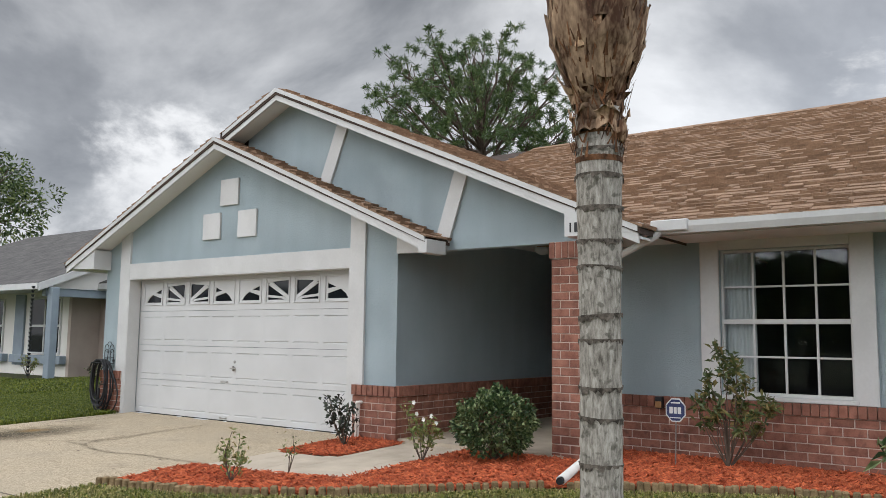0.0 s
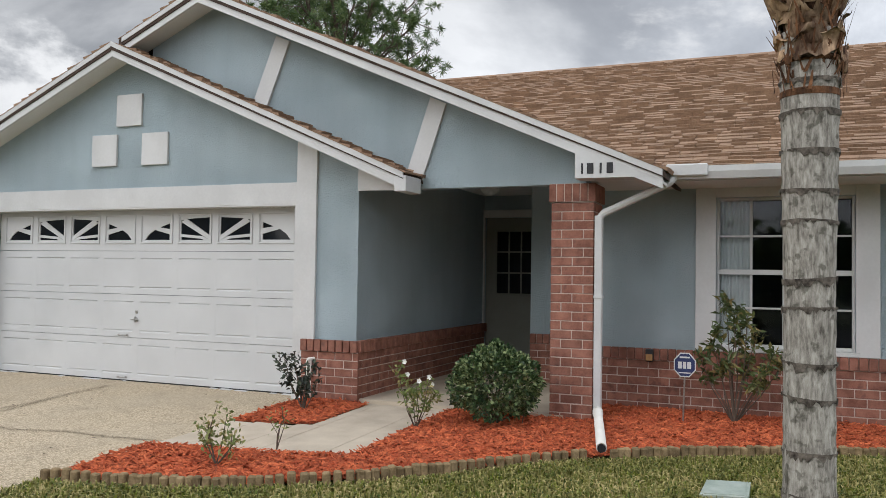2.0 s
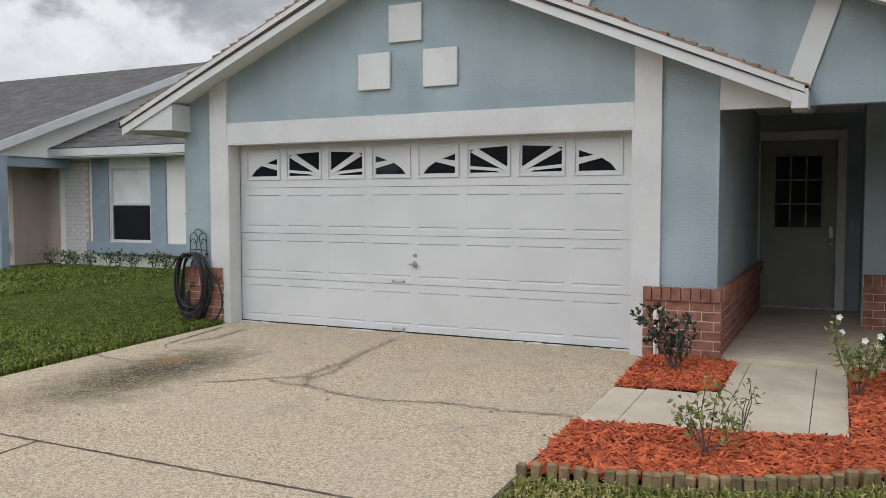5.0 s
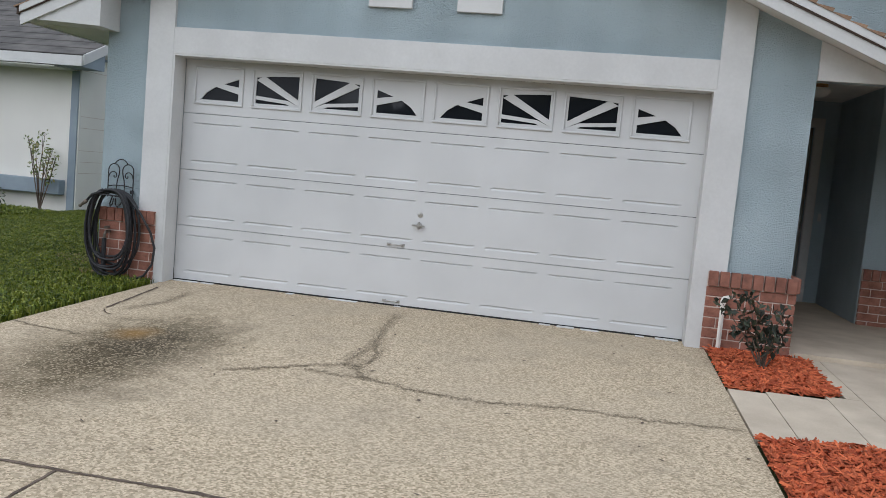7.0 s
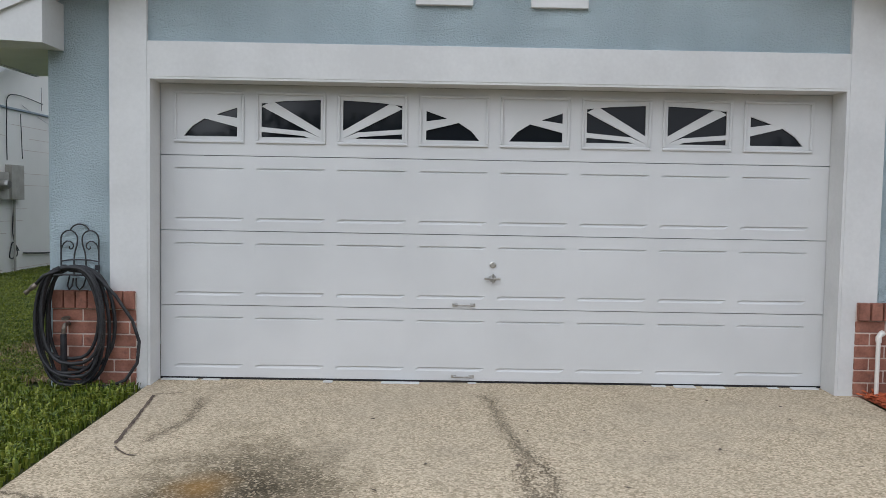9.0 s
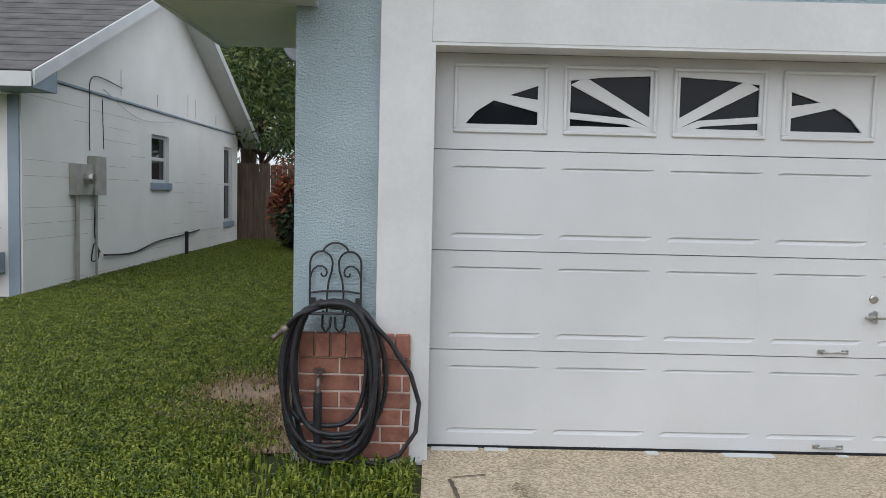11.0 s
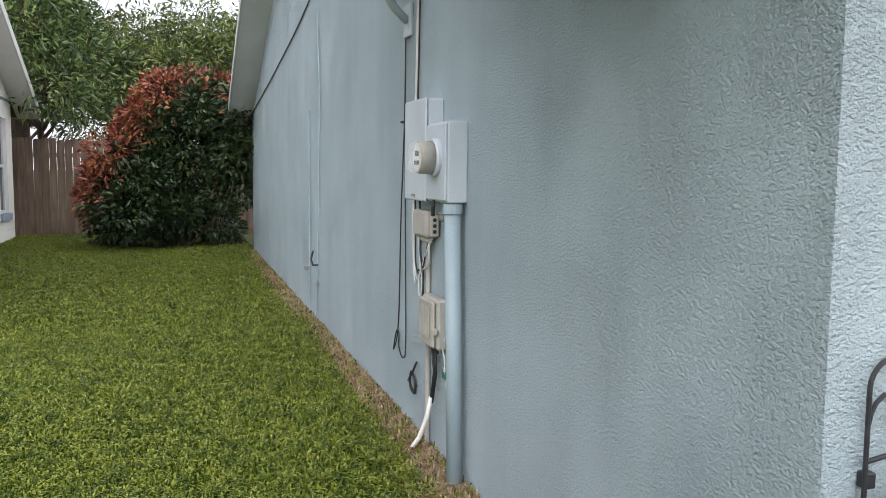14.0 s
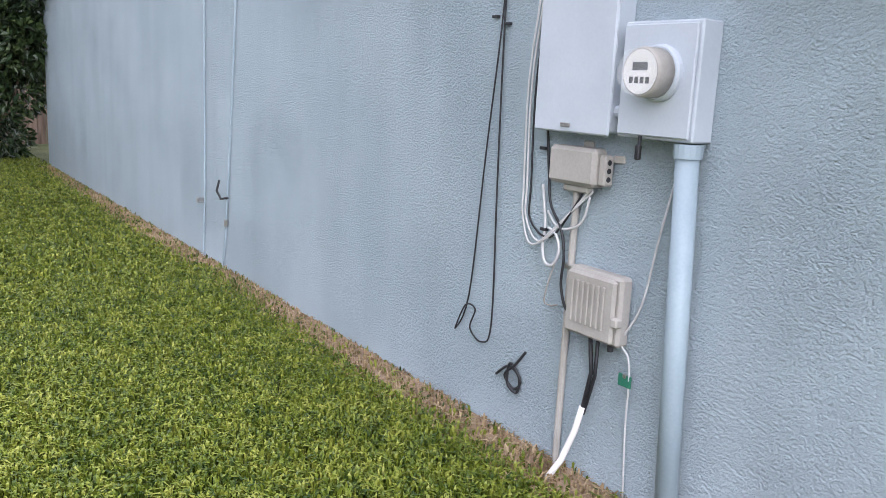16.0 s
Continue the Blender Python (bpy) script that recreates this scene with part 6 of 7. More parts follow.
wire("loose_cable", [(X1, 2.93, 1.35), (X1, 2.90, 1.15), (X1 - 0.01, 2.865, 1.03), (X1 - 0.02, 2.79, 0.95), (X1 - 0.025, 2.756, 0.85), (X1 - 0.03, 2.755, 0.74), (X1 - 0.035, 2.72, 0.66), (X1 - 0.035, 2.68, 0.64)], 0.006, M_iron, "black cable curving into the cable box")
wire("white_loop", [(X1, 2.93, 1.10), (X1, 2.90, 0.95), (X1 - 0.01, 2.895, 0.86), (X1 - 0.015, 2.87, 0.80), (X1 - 0.02, 2.82, 0.80), (X1 - 0.02, 2.79, 0.86), (X1 - 0.015, 2.82, 0.92), (X1, 2.88, 0.935)], 0.006, M_cable_w, "white cable looped on the wall")
wire("stray_wire", [(X1, 2.83, 0.80), (X1 - 0.008, 2.85, 0.72), (X1 - 0.008, 2.865, 0.645), (X1, 2.84, 0.63), (X1 - 0.008, 2.79, 0.645)], 0.0035, M_beige, "thin grey wire sticking out of the wall")
wire("branch_cable", [(X1, 2.89, 1.00), (X1 - 0.01, 2.83, 0.955), (X1 - 0.02, 2.76, 0.95), (X1 - 0.02, 2.68, 0.99), (X1 - 0.03, 2.64, 1.09)], 0.005, M_cable_w, "white cable crossing to the telephone box")
for y, z in ((2.94, 1.24), (2.905, 0.925), (3.29, 1.75), (3.21, 1.72)):
    solo("cable_clip", Geo().cbox(SX - 0.022, SX, y - 0.016, y + 0.016, z - 0.006, z + 0.006, 0.002), M_iron, "small black clip holding cables to the wall", "clip", "cable clips")
wire("ground_wire", [(X1 - 0.01, 2.27, 1.24), (X1, 2.33, 1.0), (X1, 2.38, 0.74), (X1 - 0.015, 2.44, 0.60), (X1 - 0.02, 2.40, 0.55), (X1 - 0.02, 2.385, 0.47), (X1, 2.40, 0.3), (X1, 2.38, 0.02)], 0.004, M_cable_w, "thin pale wire down to the grass")
tg = thing("green_tag", (SX - 0.03, 2.40, 0.46), "small green plastic tag on a wire", "tag")
M_green = surface("green_plastic", (0.02, 0.13, 0.08), (0.03, 0.18, 0.11), 5, 60, 0.5, 0.0)
part("tag", Geo().cbox(SX - 0.035, SX - 0.028, 2.375, 2.435, 0.44, 0.485, 0.002), M_green, tg)
part("eyelet", Geo().lathe((SX - 0.03, 2.405, 0.48), (-1, 0, 0), [(0, 0.01), (0.008, 0.008)], 10), M_metal, tg)
wpx = thing("buried_cable_pipe", (SX - 0.03, 2.6, 0.0), "white flexible pipe bringing black cables out of the grass", "pipe")
part("pipe", Geo().tube([(SX - 0.16, 2.66, -0.03), (SX - 0.09, 2.63, 0.08), (SX - 0.055, 2.605, 0.20), (SX - 0.04, 2.59, 0.30)], 0.0125, 10), M_pvc, wpx, "", True)
part("cable", Geo().tube([(SX - 0.04, 2.592, 0.28), (SX - 0.03, 2.57, 0.44), (SX - 0.04, 2.58, 0.58)], 0.008, 8), M_iron, wpx, "", True)
part("cable", Geo().tube([(SX - 0.035, 2.588, 0.27), (SX - 0.025, 2.555, 0.43), (SX - 0.035, 2.545, 0.58)], 0.007, 8), M_iron, wpx, "", True)
fp = thing("far_conduit", (SX - 0.02, 6.35, 0.0), "thin painted pipe with a dark hook on the far wall", "pipe")
part("pipe", Geo().tube([(SX - 0.018, 6.45, 0.0), (SX - 0.018, 6.38, 0.30), (SX - 0.018, 6.30, 0.9), (SX - 0.018, 6.22, 1.6), (SX - 0.018, 6.17, 2.1), (SX - 0.018, 6.30, 2.95)], 0.007, 8), M_pipe, fp)
part("hook", Geo().tube([(SX - 0.02, 6.32, 0.58), (SX - 0.06, 6.36, 0.57), (SX - 0.07, 6.42, 0.62), (SX - 0.05, 6.42, 0.70)], 0.009, 8), M_iron, fp)
part("coupling", Geo().lathe((SX - 0.018, 6.37, 0.36), (0, -0.1, 1), [(0, 0.016), (0.05, 0.016)], 10), M_metal, fp)
f2 = thing("far_tap", (SX - 0.02, 6.86, 0.5), "thin standpipe with a tap on the far wall", "tap")
part("pipe", Geo().tube([(SX - 0.015, 6.88, 0.02), (SX - 0.015, 6.84, 0.6), (SX - 0.015, 6.83, 2.05)], 0.007, 8), M_pipe, f2)
part("valve", Geo().cbox(SX - 0.07, SX - 0.015, 6.84, 6.88, 0.47, 0.51, 0.008), M_metal, f2)
wire("slanted_cable", [(X1, 3.05, 4.1), (X1, 5.0, 3.6), (X1, 6.9, 3.1), (X1, 10.0, 2.75), (X1, 13.4, 2.45)], 0.008, M_iron, "black cable slanting across the gable wall")
ds = thing("satellite_dish", (SX, 3.15, 2.3), "grey satellite dish on a bent arm fixed to the side wall", "satellite dish")
part("foot", Geo().cbox(SX - 0.02, SX, 3.10, 3.25, 2.22, 2.40, 0.006), M_box, ds)
part("arm", Geo().tube([(SX - 0.02, 3.17, 2.31), (SX - 0.10, 3.12, 2.36), (SX - 0.27, 2.98, 2.52), (SX - 0.33, 2.93, 2.62), (SX - 0.34, 2.92, 2.75)], 0.024, 12), M_box, ds, "", True)
M_dish = surface("dish_grey", (0.13, 0.14, 0.15), (0.19, 0.2, 0.21), 6, 90, 0.5, 0.1)
part("dish", Geo().lathe((SX - 0.36, 2.88, 2.71), (-0.45, -0.85, 0.3), [(0, 0.03), (0.01, 0.12), (0.04, 0.21), (0.075, 0.26), (0.08, 0.265), (0.07, 0.255), (0.035, 0.2), (0.02, 0.1)], 28), M_dish, ds, "", True)
part("feed_arm", Geo().tube([(SX - 0.38, 2.86, 2.58), (SX - 0.58, 2.48, 2.60), (SX - 0.62, 2.42, 2.68)], 0.014, 8), M_box, ds)
part("feed_horn", Geo().lathe((SX - 0.62, 2.42, 2.68), (0.3, 0.8, 0.35), [(0, 0.03), (0.08, 0.035), (0.10, 0.025)], 14), M_box, ds)
wire("dish_cable", [(SX - 0.38, 2.86, 2.57), (SX - 0.40, 2.95, 2.50), (SX - 0.25, 3.0, 2.42), (SX - 0.2, 3.05, 2.62), (SX - 0.3, 2.95, 2.75)], 0.006, M_iron, "black cable looped round the dish arm")

# ---- neighbouring house ----
NX = -4.94
nb = thing("neighbour_house", (-9.0, 10.0, 0.05), "cream block house with grey-blue trim and a dark shingle roof", "house")


def nz(y):
    return 2.86 + 0.43 * (y - 5.3) if y < 11.1 else 5.354 - 0.43 * (y - 11.1)


ow = [(10.36, 11.30, 1.60, 2.46), (15.32, 16.10, 0.74, 2.52)]
ys = [5.8, 10.36, 11.30, 15.32, 16.10, 16.62]
for i in range(5):
    a, b = ys[i], ys[i + 1]
    win = [o for o in ow if abs(o[0] - a) < 0.01]
    spans = [(-0.1, win[0][2]), (win[0][3], 2.86)] if win else [(-0.1, 2.86)]
    for z0, z1 in spans:
        sw = part("wall", Geo().box(NX - 0.2, NX, a, b, z0, z1), M_nb_wall, nb, "cream painted block side wall")
# block joints that show through the paint
rng = np.random.default_rng(12)
for k in range(13):
    z = 0.22 + 0.2 * k
    a = 5.85
    while a < 16.4:
        L = rng.uniform(0.4, 2.0)
        b = min(a + L, 16.6)
        if rng.random() < 0.55 and not any(a < o[1] + 0.1 and b > o[0] - 0.1 and o[2] - 0.12 < z < o[3] + 0.1 for o in ow):
            part("joint", Geo().box(NX, NX + 0.003, a, b, z, z + 0.006), M_mortar, sw)
        a = b + rng.uniform(0.1, 0.8)
part("gable", Geo().prism([(5.8, 2.90), (16.62, 2.90), (16.62, 2.96), (11.1, nz(11.1) - 0.1), (5.8, nz(5.8) - 0.1)], "x", NX - 0.2, NX + 0.02), M_nb_wall, nb, "cream panel siding in the gable")
part("gable_ledge", Geo().box(NX - 0.01, NX + 0.035, 5.8, 16.62, 2.868, 2.898), M_nb_trim, nb)
for y in (8.9, 10.6, 12.4, 12.9, 14.5):
    part("batten_gap", Geo().box(NX + 0.02, NX + 0.023, y, y + 0.012, 2.95, 2.95 + 0.35 * rng.uniform(0.6, 1.3)), M_iron, nb)
g = Geo().prism([(5.2, nz(5.2)), (11.1, nz(11.1)), (17.25, nz(17.25)), (17.25, nz(17.25) - 0.1), (11.1, nz(11.1) - 0.12), (5.2, nz(5.2) - 0.1)], "x", -10.6, NX + 0.42)
part("roof", g, M_grey_shingle, nb, "dark grey shingle roof")
for i in range(17):
    y = 5.2 + 0.35 * i
    part("course", Geo().prism([(y, nz(y) + 0.012), (y + 0.345, nz(y + 0.345) + 0.002), (y + 0.345, nz(y + 0.345) - 0.01), (y, nz(y) - 0.01)], "x", -10.6, NX + 0.43), M_grey_shingle, nb)
f = Geo().prism([(5.2, nz(5.2) + 0.0), (11.1, nz(11.1)), (11.1, nz(11.1) - 0.17), (5.2, nz(5.2) - 0.17)], "x", NX + 0.43, NX + 0.46).prism([(11.1, nz(11.1)), (17.25, nz(17.25)), (17.25, nz(17.25) - 0.17), (11.1, nz(11.1) - 0.17)], "x", NX + 0.43, NX + 0.46)
part("rake_board", f, M_white, nb)
part("soffit", Geo().prism([(5.8, nz(5.8) - 0.13), (11.1, nz(11.1) - 0.13), (17.2, nz(17.2) - 0.13), (17.2, nz(17.2) - 0.15), (11.1, nz(11.1) - 0.15), (5.8, nz(5.8) - 0.15)], "x", NX + 0.02, NX + 0.43), M_soffit, nb)
part("eave_box", Geo().prism([(5.2, 2.62), (5.8, 2.62), (5.8, nz(5.8) - 0.1), (5.2, nz(5.2) - 0.1)], "x", NX - 0.1, NX + 0.44), M_nb_trim, nb)
part("front_fascia", Geo().box(-10.6, NX + 0.43, 5.17, 5.2, 2.63, 2.80), M_white, nb)
part("front_soffit", Geo().box(-10.6, NX - 0.1, 5.2, 5.8, 2.60, 2.62), M_soffit, nb)
# front wall with window, brick panel, door and trim
for a, b, z0, z1 in ((-8.35, -7.1, -0.1, 0.68), (-8.35, -7.1, 2.38, 2.62), (-7.1, NX - 0.201, -0.1, 2.62), (-10.0, -8.35, -0.1, 2.62)):
    part("wall", Geo().box(a, b, 5.8, 6.0, z0, z1), M_nb_wall, nb, "cream painted front wall")
for a, b in ((-8.9, -8.37), (-7.08, -6.62), (NX - 0.16, NX - 0.02)):
    part("trim", Geo().cbox(a, b, 5.77, 5.799, 0.4 if b < -6 else -0.05, 2.6, 0.004), M_nb_trim, nb)
part("window_box", Geo().cbox(-8.95, -5.15, 5.62, 5.799, 0.42, 0.68, 0.01), M_nb_trim, nb)
w = part("window", Geo().box(-8.30, -7.15, 5.855, 5.86, 0.74, 1.52), M_glass_dark, nb, "dark window with a white frame")
for bar in ((-8.35, -8.30, 5.82, 5.88, 0.68, 2.38), (-7.15, -7.1, 5.82, 5.88, 0.68, 2.38), (-8.30, -7.15, 5.82, 5.88, 2.33, 2.38), (-8.30, -7.15, 5.82, 5.88, 0.68, 0.74), (-8.30, -7.15, 5.82, 5.88, 1.52, 1.58)):
    part("frame_bar", Geo().cbox(*bar, 0.004), M_white, w)
part("blind", Geo().box(-8.30, -7.15, 5.855, 5.865, 1.58, 2.33), M_curtain, w)
pan = part("brick_panel", Geo().box(-9.78, -9.0, 5.765, 5.799, -0.05, 2.55), M_mortar, nb, "white painted brick panel")
for r_ in range(28):
    for c_ in range(4):
        x = -9.78 + 0.2 * c_ - 0.1 * (r_ % 2)
        a, b = max(x, -9.78), min(x + 0.19, -9.0)
        if b - a > 0.04:
            z = 0.0 + 0.09 * r_
            part("brick", Geo().cbox(a, b, 5.752, 5.766, z, z + 0.078, 0.004), M_white, pan)
part("door", Geo().cbox(-10.05, -9.82, 5.9, 5.95, 0.05, 2.2, 0.006), M_nb_trim, nb)
# gabled left part with a porch
BY = 3.3


def bz(y):
    return 2.70 + 0.405 * (y - BY) if y < 10.4 else 5.5755 - 0.43 * (y - 10.4)


part("roof", Geo().prism([(BY, bz(BY)), (10.4, bz(10.4)), (17.0, bz(17.0)), (17.0, bz(17) - 0.1), (10.4, bz(10.4) - 0.12), (BY, bz(BY) - 0.1)], "x", -24, -9.3), M_grey_shingle, nb, "dark grey shingle roof")
part("rake_board", Geo().prism([(BY, bz(BY)), (10.4, bz(10.4)), (10.4, bz(10.4) - 0.2), (BY, bz(BY) - 0.2)], "x", -9.3, -9.26), M_white, nb)
part("gable", Geo().prism([(BY + 0.4, 2.62), (10.4, 2.62), (10.4, bz(10.4) - 0.15), (BY + 0.4, bz(BY + 0.4) - 0.15)], "x", -9.75, -9.6), M_nb_wall, nb)
part("front_fascia", Geo().box(-24, -9.3, BY - 0.03, BY, 2.54, 2.70), M_white, nb)
part("porch_beam", Geo().box(-9.75, -9.55, BY + 0.35, 5.75, 2.38, 2.62), M_nb_trim, nb)
part("porch_ceiling", Geo().box(-24, -9.5, BY, 5.9, 2.60, 2.62), M_soffit, nb)
part("porch_post", Geo().cbox(-9.38, -9.12, BY + 0.3, BY + 0.5, -0.05, 2.6, 0.01), M_nb_trim, nb)
part("wall", Geo().box(-10.6, -10.06, 5.9, 6.05, -0.1, 2.6), M_nb_pink, nb, "pinkish entry wall")
part("wall", Geo().box(-24, -10.75, 5.0, 5.15, -0.1, 2.6), M_nb_wall, nb, "cream front wall")
part("wall", Geo().box(-10.75, -10.6, 5.0, 5.9, -0.1, 2.6), M_nb_pink, nb)
for x in (-12.0, -15.4):
    w = part("window", Geo().box(x - 0.84, x + 0.84, 4.975, 4.98, 0.81, 2.39), M_glass_dark, nb, "dark window with a white frame")
    for bar in ((x - 0.9, x - 0.84, 4.95, 5.0, 0.75, 2.45), (x + 0.84, x + 0.9, 4.95, 5.0, 0.75, 2.45), (x - 0.03, x + 0.03, 4.95, 5.0, 0.81, 2.39), (x - 0.84, x + 0.84, 4.95, 5.0, 2.39, 2.45), (x - 0.84, x + 0.84, 4.945, 4.999, 1.56, 1.63), (x - 0.84, x + 0.84, 4.95, 5.0, 0.75, 0.81)):
        part("frame_bar", Geo().cbox(*bar, 0.004), M_white, w)
    part("trim", Geo().cbox(x - 1.75, x - 1.2, 4.93, 4.999, 0.4, 2.55, 0.004), M_nb_trim, nb)
    part("window_box", Geo().cbox(x - 1.7, x + 1.25, 4.8, 4.999, 0.48, 0.72, 0.01), M_nb_trim, nb)
# side windows
for a, b, z0, z1 in ow:
    w = part("window", Geo().box(NX - 0.10, NX - 0.09, a + 0.05, b - 0.05, z0 + 0.05, z1 - 0.05), M_glass_dark, nb, "dark window with a white frame")
    for bar in ((NX - 0.12, NX - 0.06, a, a + 0.06, z0, z1), (NX - 0.12, NX - 0.06, b - 0.06, b, z0, z1), (NX - 0.12, NX - 0.06, a + 0.06, b - 0.06, z1 - 0.06, z1), (NX - 0.12, NX - 0.06, a + 0.06, b - 0.06, z0, z0 + 0.06), (NX - 0.12, NX - 0.06, a + 0.06, b - 0.06, (z0 + z1) / 2 - 0.03, (z0 + z1) / 2 + 0.03)):
        part("frame_bar", Geo().cbox(*bar, 0.004), M_white, w)
    part("sill", Geo().cbox(NX - 0.06, NX + 0.05, a - 0.06, b + 0.06, z0 - 0.13, z0, 0.008), M_nb_trim, w)
me_ = thing("neighbour_meter", (NX, 7.8, 1.35), "grey electricity meter and breaker box on the cream wall", "electric meter")
part("box", Geo().cbox(NX, NX + 0.10, 7.3, 7.85, 1.36, 1.80, 0.006), M_beige, me_)
part("cabinet", Geo().cbox(NX, NX + 0.12, 7.9, 8.30, 1.36, 1.93, 0.006), M_beige, me_)
part("dial", Geo().lathe((NX + 0.10, 7.62, 1.60), (1, 0, 0), [(0, 0.09), (0.08, 0.085), (0.12, 0.07)], 18), M_metal, me_)
part("conduit", Geo().tube([(NX + 0.05, 7.45, -0.02), (NX + 0.05, 7.45, 1.36)], 0.03, 10), M_beige, me_)
part("conduit", Geo().tube([(NX + 0.05, 8.1, 0.0), (NX + 0.05, 8.1, 1.36)], 0.02, 10), M_beige, me_)
XN = NX - 0.09
wire("neighbour_cable", [(XN, 7.7, 1.9), (XN, 7.7, 2.6), (XN + 0.02, 7.8, 2.98), (XN + 0.02, 8.9, 2.95)], 0.008, M_iron, "dark cable up the cream wall")
wire("neighbour_cable", [(XN, 8.2, 1.95), (XN, 8.15, 2.7)], 0.007, M_iron, "dark cable above the meter box")
wire("neighbour_cable", [(XN, 8.2, 2.85), (XN, 9.6, 2.55), (XN, 11.0, 2.6), (XN, 11.6, 2.66)], 0.006, M_cable_w, "pale cable drooping across the wall")
wire("neighbour_cable", [(XN, 8.2, 0.35), (XN, 9.4, 0.30), (XN, 10.6, 0.42), (XN, 12.0, 0.46), (XN, 13.2, 0.52)], 0.014, M_iron, "dark cable along the foot of the wall")
wire("neighbour_cable", [(XN, 7.9, 1.2), (XN, 7.85, 0.7), (XN, 8.0, 0.35), (XN, 7.75, 0.3), (XN, 7.85, 0.55), (XN, 8.05, 0.4)], 0.010, M_iron, "tangle of dark cable below the meter")
pp = thing("standpipe", (NX, 12.03, 0.05), "short black standpipe beside the cream wall", "pipe")
part("pipe", Geo().tube([(NX, 12.03, -0.02), (NX, 12.03, 0.50)], 0.035, 10), M_black, pp)
part("cap", Geo().lathe((NX, 12.03, 0.49), (0, 0, 1), [(0, 0.042), (0.04, 0.042), (0.05, 0.03)], 10), M_black, pp)
rc = thing("rain_chain", (-9.56, BY - 0.1, 0.05), "dark cup rain chain hanging from the eave", "rain chain")
for k in range(22):
    part("cup", Geo().lathe((-9.56, BY - 0.06, 0.12 + 0.11 * k), (0, 0, 1), [(0, 0.02), (0.06, 0.05), (0.065, 0.045)], 8), M_iron, rc)
for x, y, h, sd in ((-5.5, 5.45, 1.35, 61), (-11.0, 4.0, 0.6, 62)):
    open_shrub("thin_shrub", (x, y, 0.03), [(0.25 * math.cos(a * 1.3), 0.2 * math.sin(a * 1.3), h * (0.7 + 0.07 * (a % 5))) for a in range(12)], 22, 0.07, 0.035, M_leaf_lt, "thin light shrub in front of the cream house", sd, r=0.01)
for k in range(9):
    open_shrub("border_plant", (-9.9 + 0.45 * k, 5.3 + 0.1 * math.sin(k * 2), 0.03), [(0.12 * math.cos(a), 0.12 * math.sin(a), 0.22 + 0.04 * (a % 3)) for a in range(6)], 14, 0.09, 0.035, M_leaf, "small green border plant along the house", 70 + k, category="plant", spread=0.15)

# the neighbouring plot lies a little lower
nb.location += Vector((-0.12, 0.0, -0.12))
me_.location += Vector((-0.12, -0.22, -0.10))

# ---- fence, hedge and trees behind ----
fence = thing("wooden_fence", (-2.8, 17.2, 0.1), "weathered wooden board fence across the side yard", "fence")
rng = np.random.default_rng(14)
x = -6.4
while x < 0.6:
    w, h = rng.uniform(0.13, 0.145), 2.08 + rng.normal(0, 0.015)
    part("board", Geo().prism([(x, 0.05), (x + w, 0.05), (x + w, h - 0.03), (x + w - 0.03, h), (x + 0.03, h), (x, h - 0.03)], "y", 17.19 + rng.normal(0, 0.004), 17.215), M_wood, fence)
    x += w + rng.uniform(0.004, 0.014)
for z in (0.4, 1.7):
    part("rail", Geo().cbox(-6.4, 0.6, 17.22, 17.26, z, z + 0.09, 0.004), M_wood, fence)


def clump_cloud(r, centres, radii, n_each, flat=0.8):
    C, D = [], []
    for c, rad in zip(centres, radii):
        d = r.normal(0, 1, (n_each, 3))
        d /= np.linalg.norm(d, axis=1, keepdims=True)
        k = r.uniform(0.55, 1.05, n_each) ** 0.6
        C.append(np.array(c) + d * (rad * k)[:, None] * np.array([1, 1, flat]))
        D.append(d + np.array([0, 0, 0.15]))
    return np.concatenate(C), np.concatenate(D)


hr = np.random.default_rng(50)
hedge = thing("croton_hedge", (-1.9, 14.2, 0.08), "large shrub, green below with red and orange new leaves on top", "shrub")


def hedge_top(x):
    """Height of the shrub's outline: a slope that climbs towards the house to a rounded peak."""
    return np.interp(x, [-4.2, -3.6, -2.9, -2.2, -1.7, -1.3, -0.8], [0.5, 1.5, 2.5, 3.3, 3.75, 3.6, 3.3])


cen = []
for _ in range(125):
    x = -3.3 + 2.55 * hr.uniform(0, 1) ** 0.85
    cen.append((x, 14.15 + hr.normal(0, 0.42), 0.3 + hr.uniform(0, 1) ** 0.8 * (float(hedge_top(x)) - 0.75)))
c, d = clump_cloud(hr, cen, hr.uniform(0.28, 0.5, len(cen)), 330)
c[:, 2] = np.maximum(c[:, 2], 0.12)
red = c[:, 2] + hr.normal(0, 0.28, len(c)) - 0.2 * (c[:, 0] + 2.0) > hedge_top(c[:, 0]) - 0.68
for nm, sel, mt in (("green_foliage", ~red, M_hedge), ("red_foliage", red, M_hedge_red)):
    v, f = leaves(hr, c[sel], d[sel], 0.12, 0.055)
    raw(nm, v, f, mt, hedge)
part("stemwork", twigs(hr, (-1.9, 14.2, 0.0), cen[:26], 0.03, 0.2), M_bark, hedge)


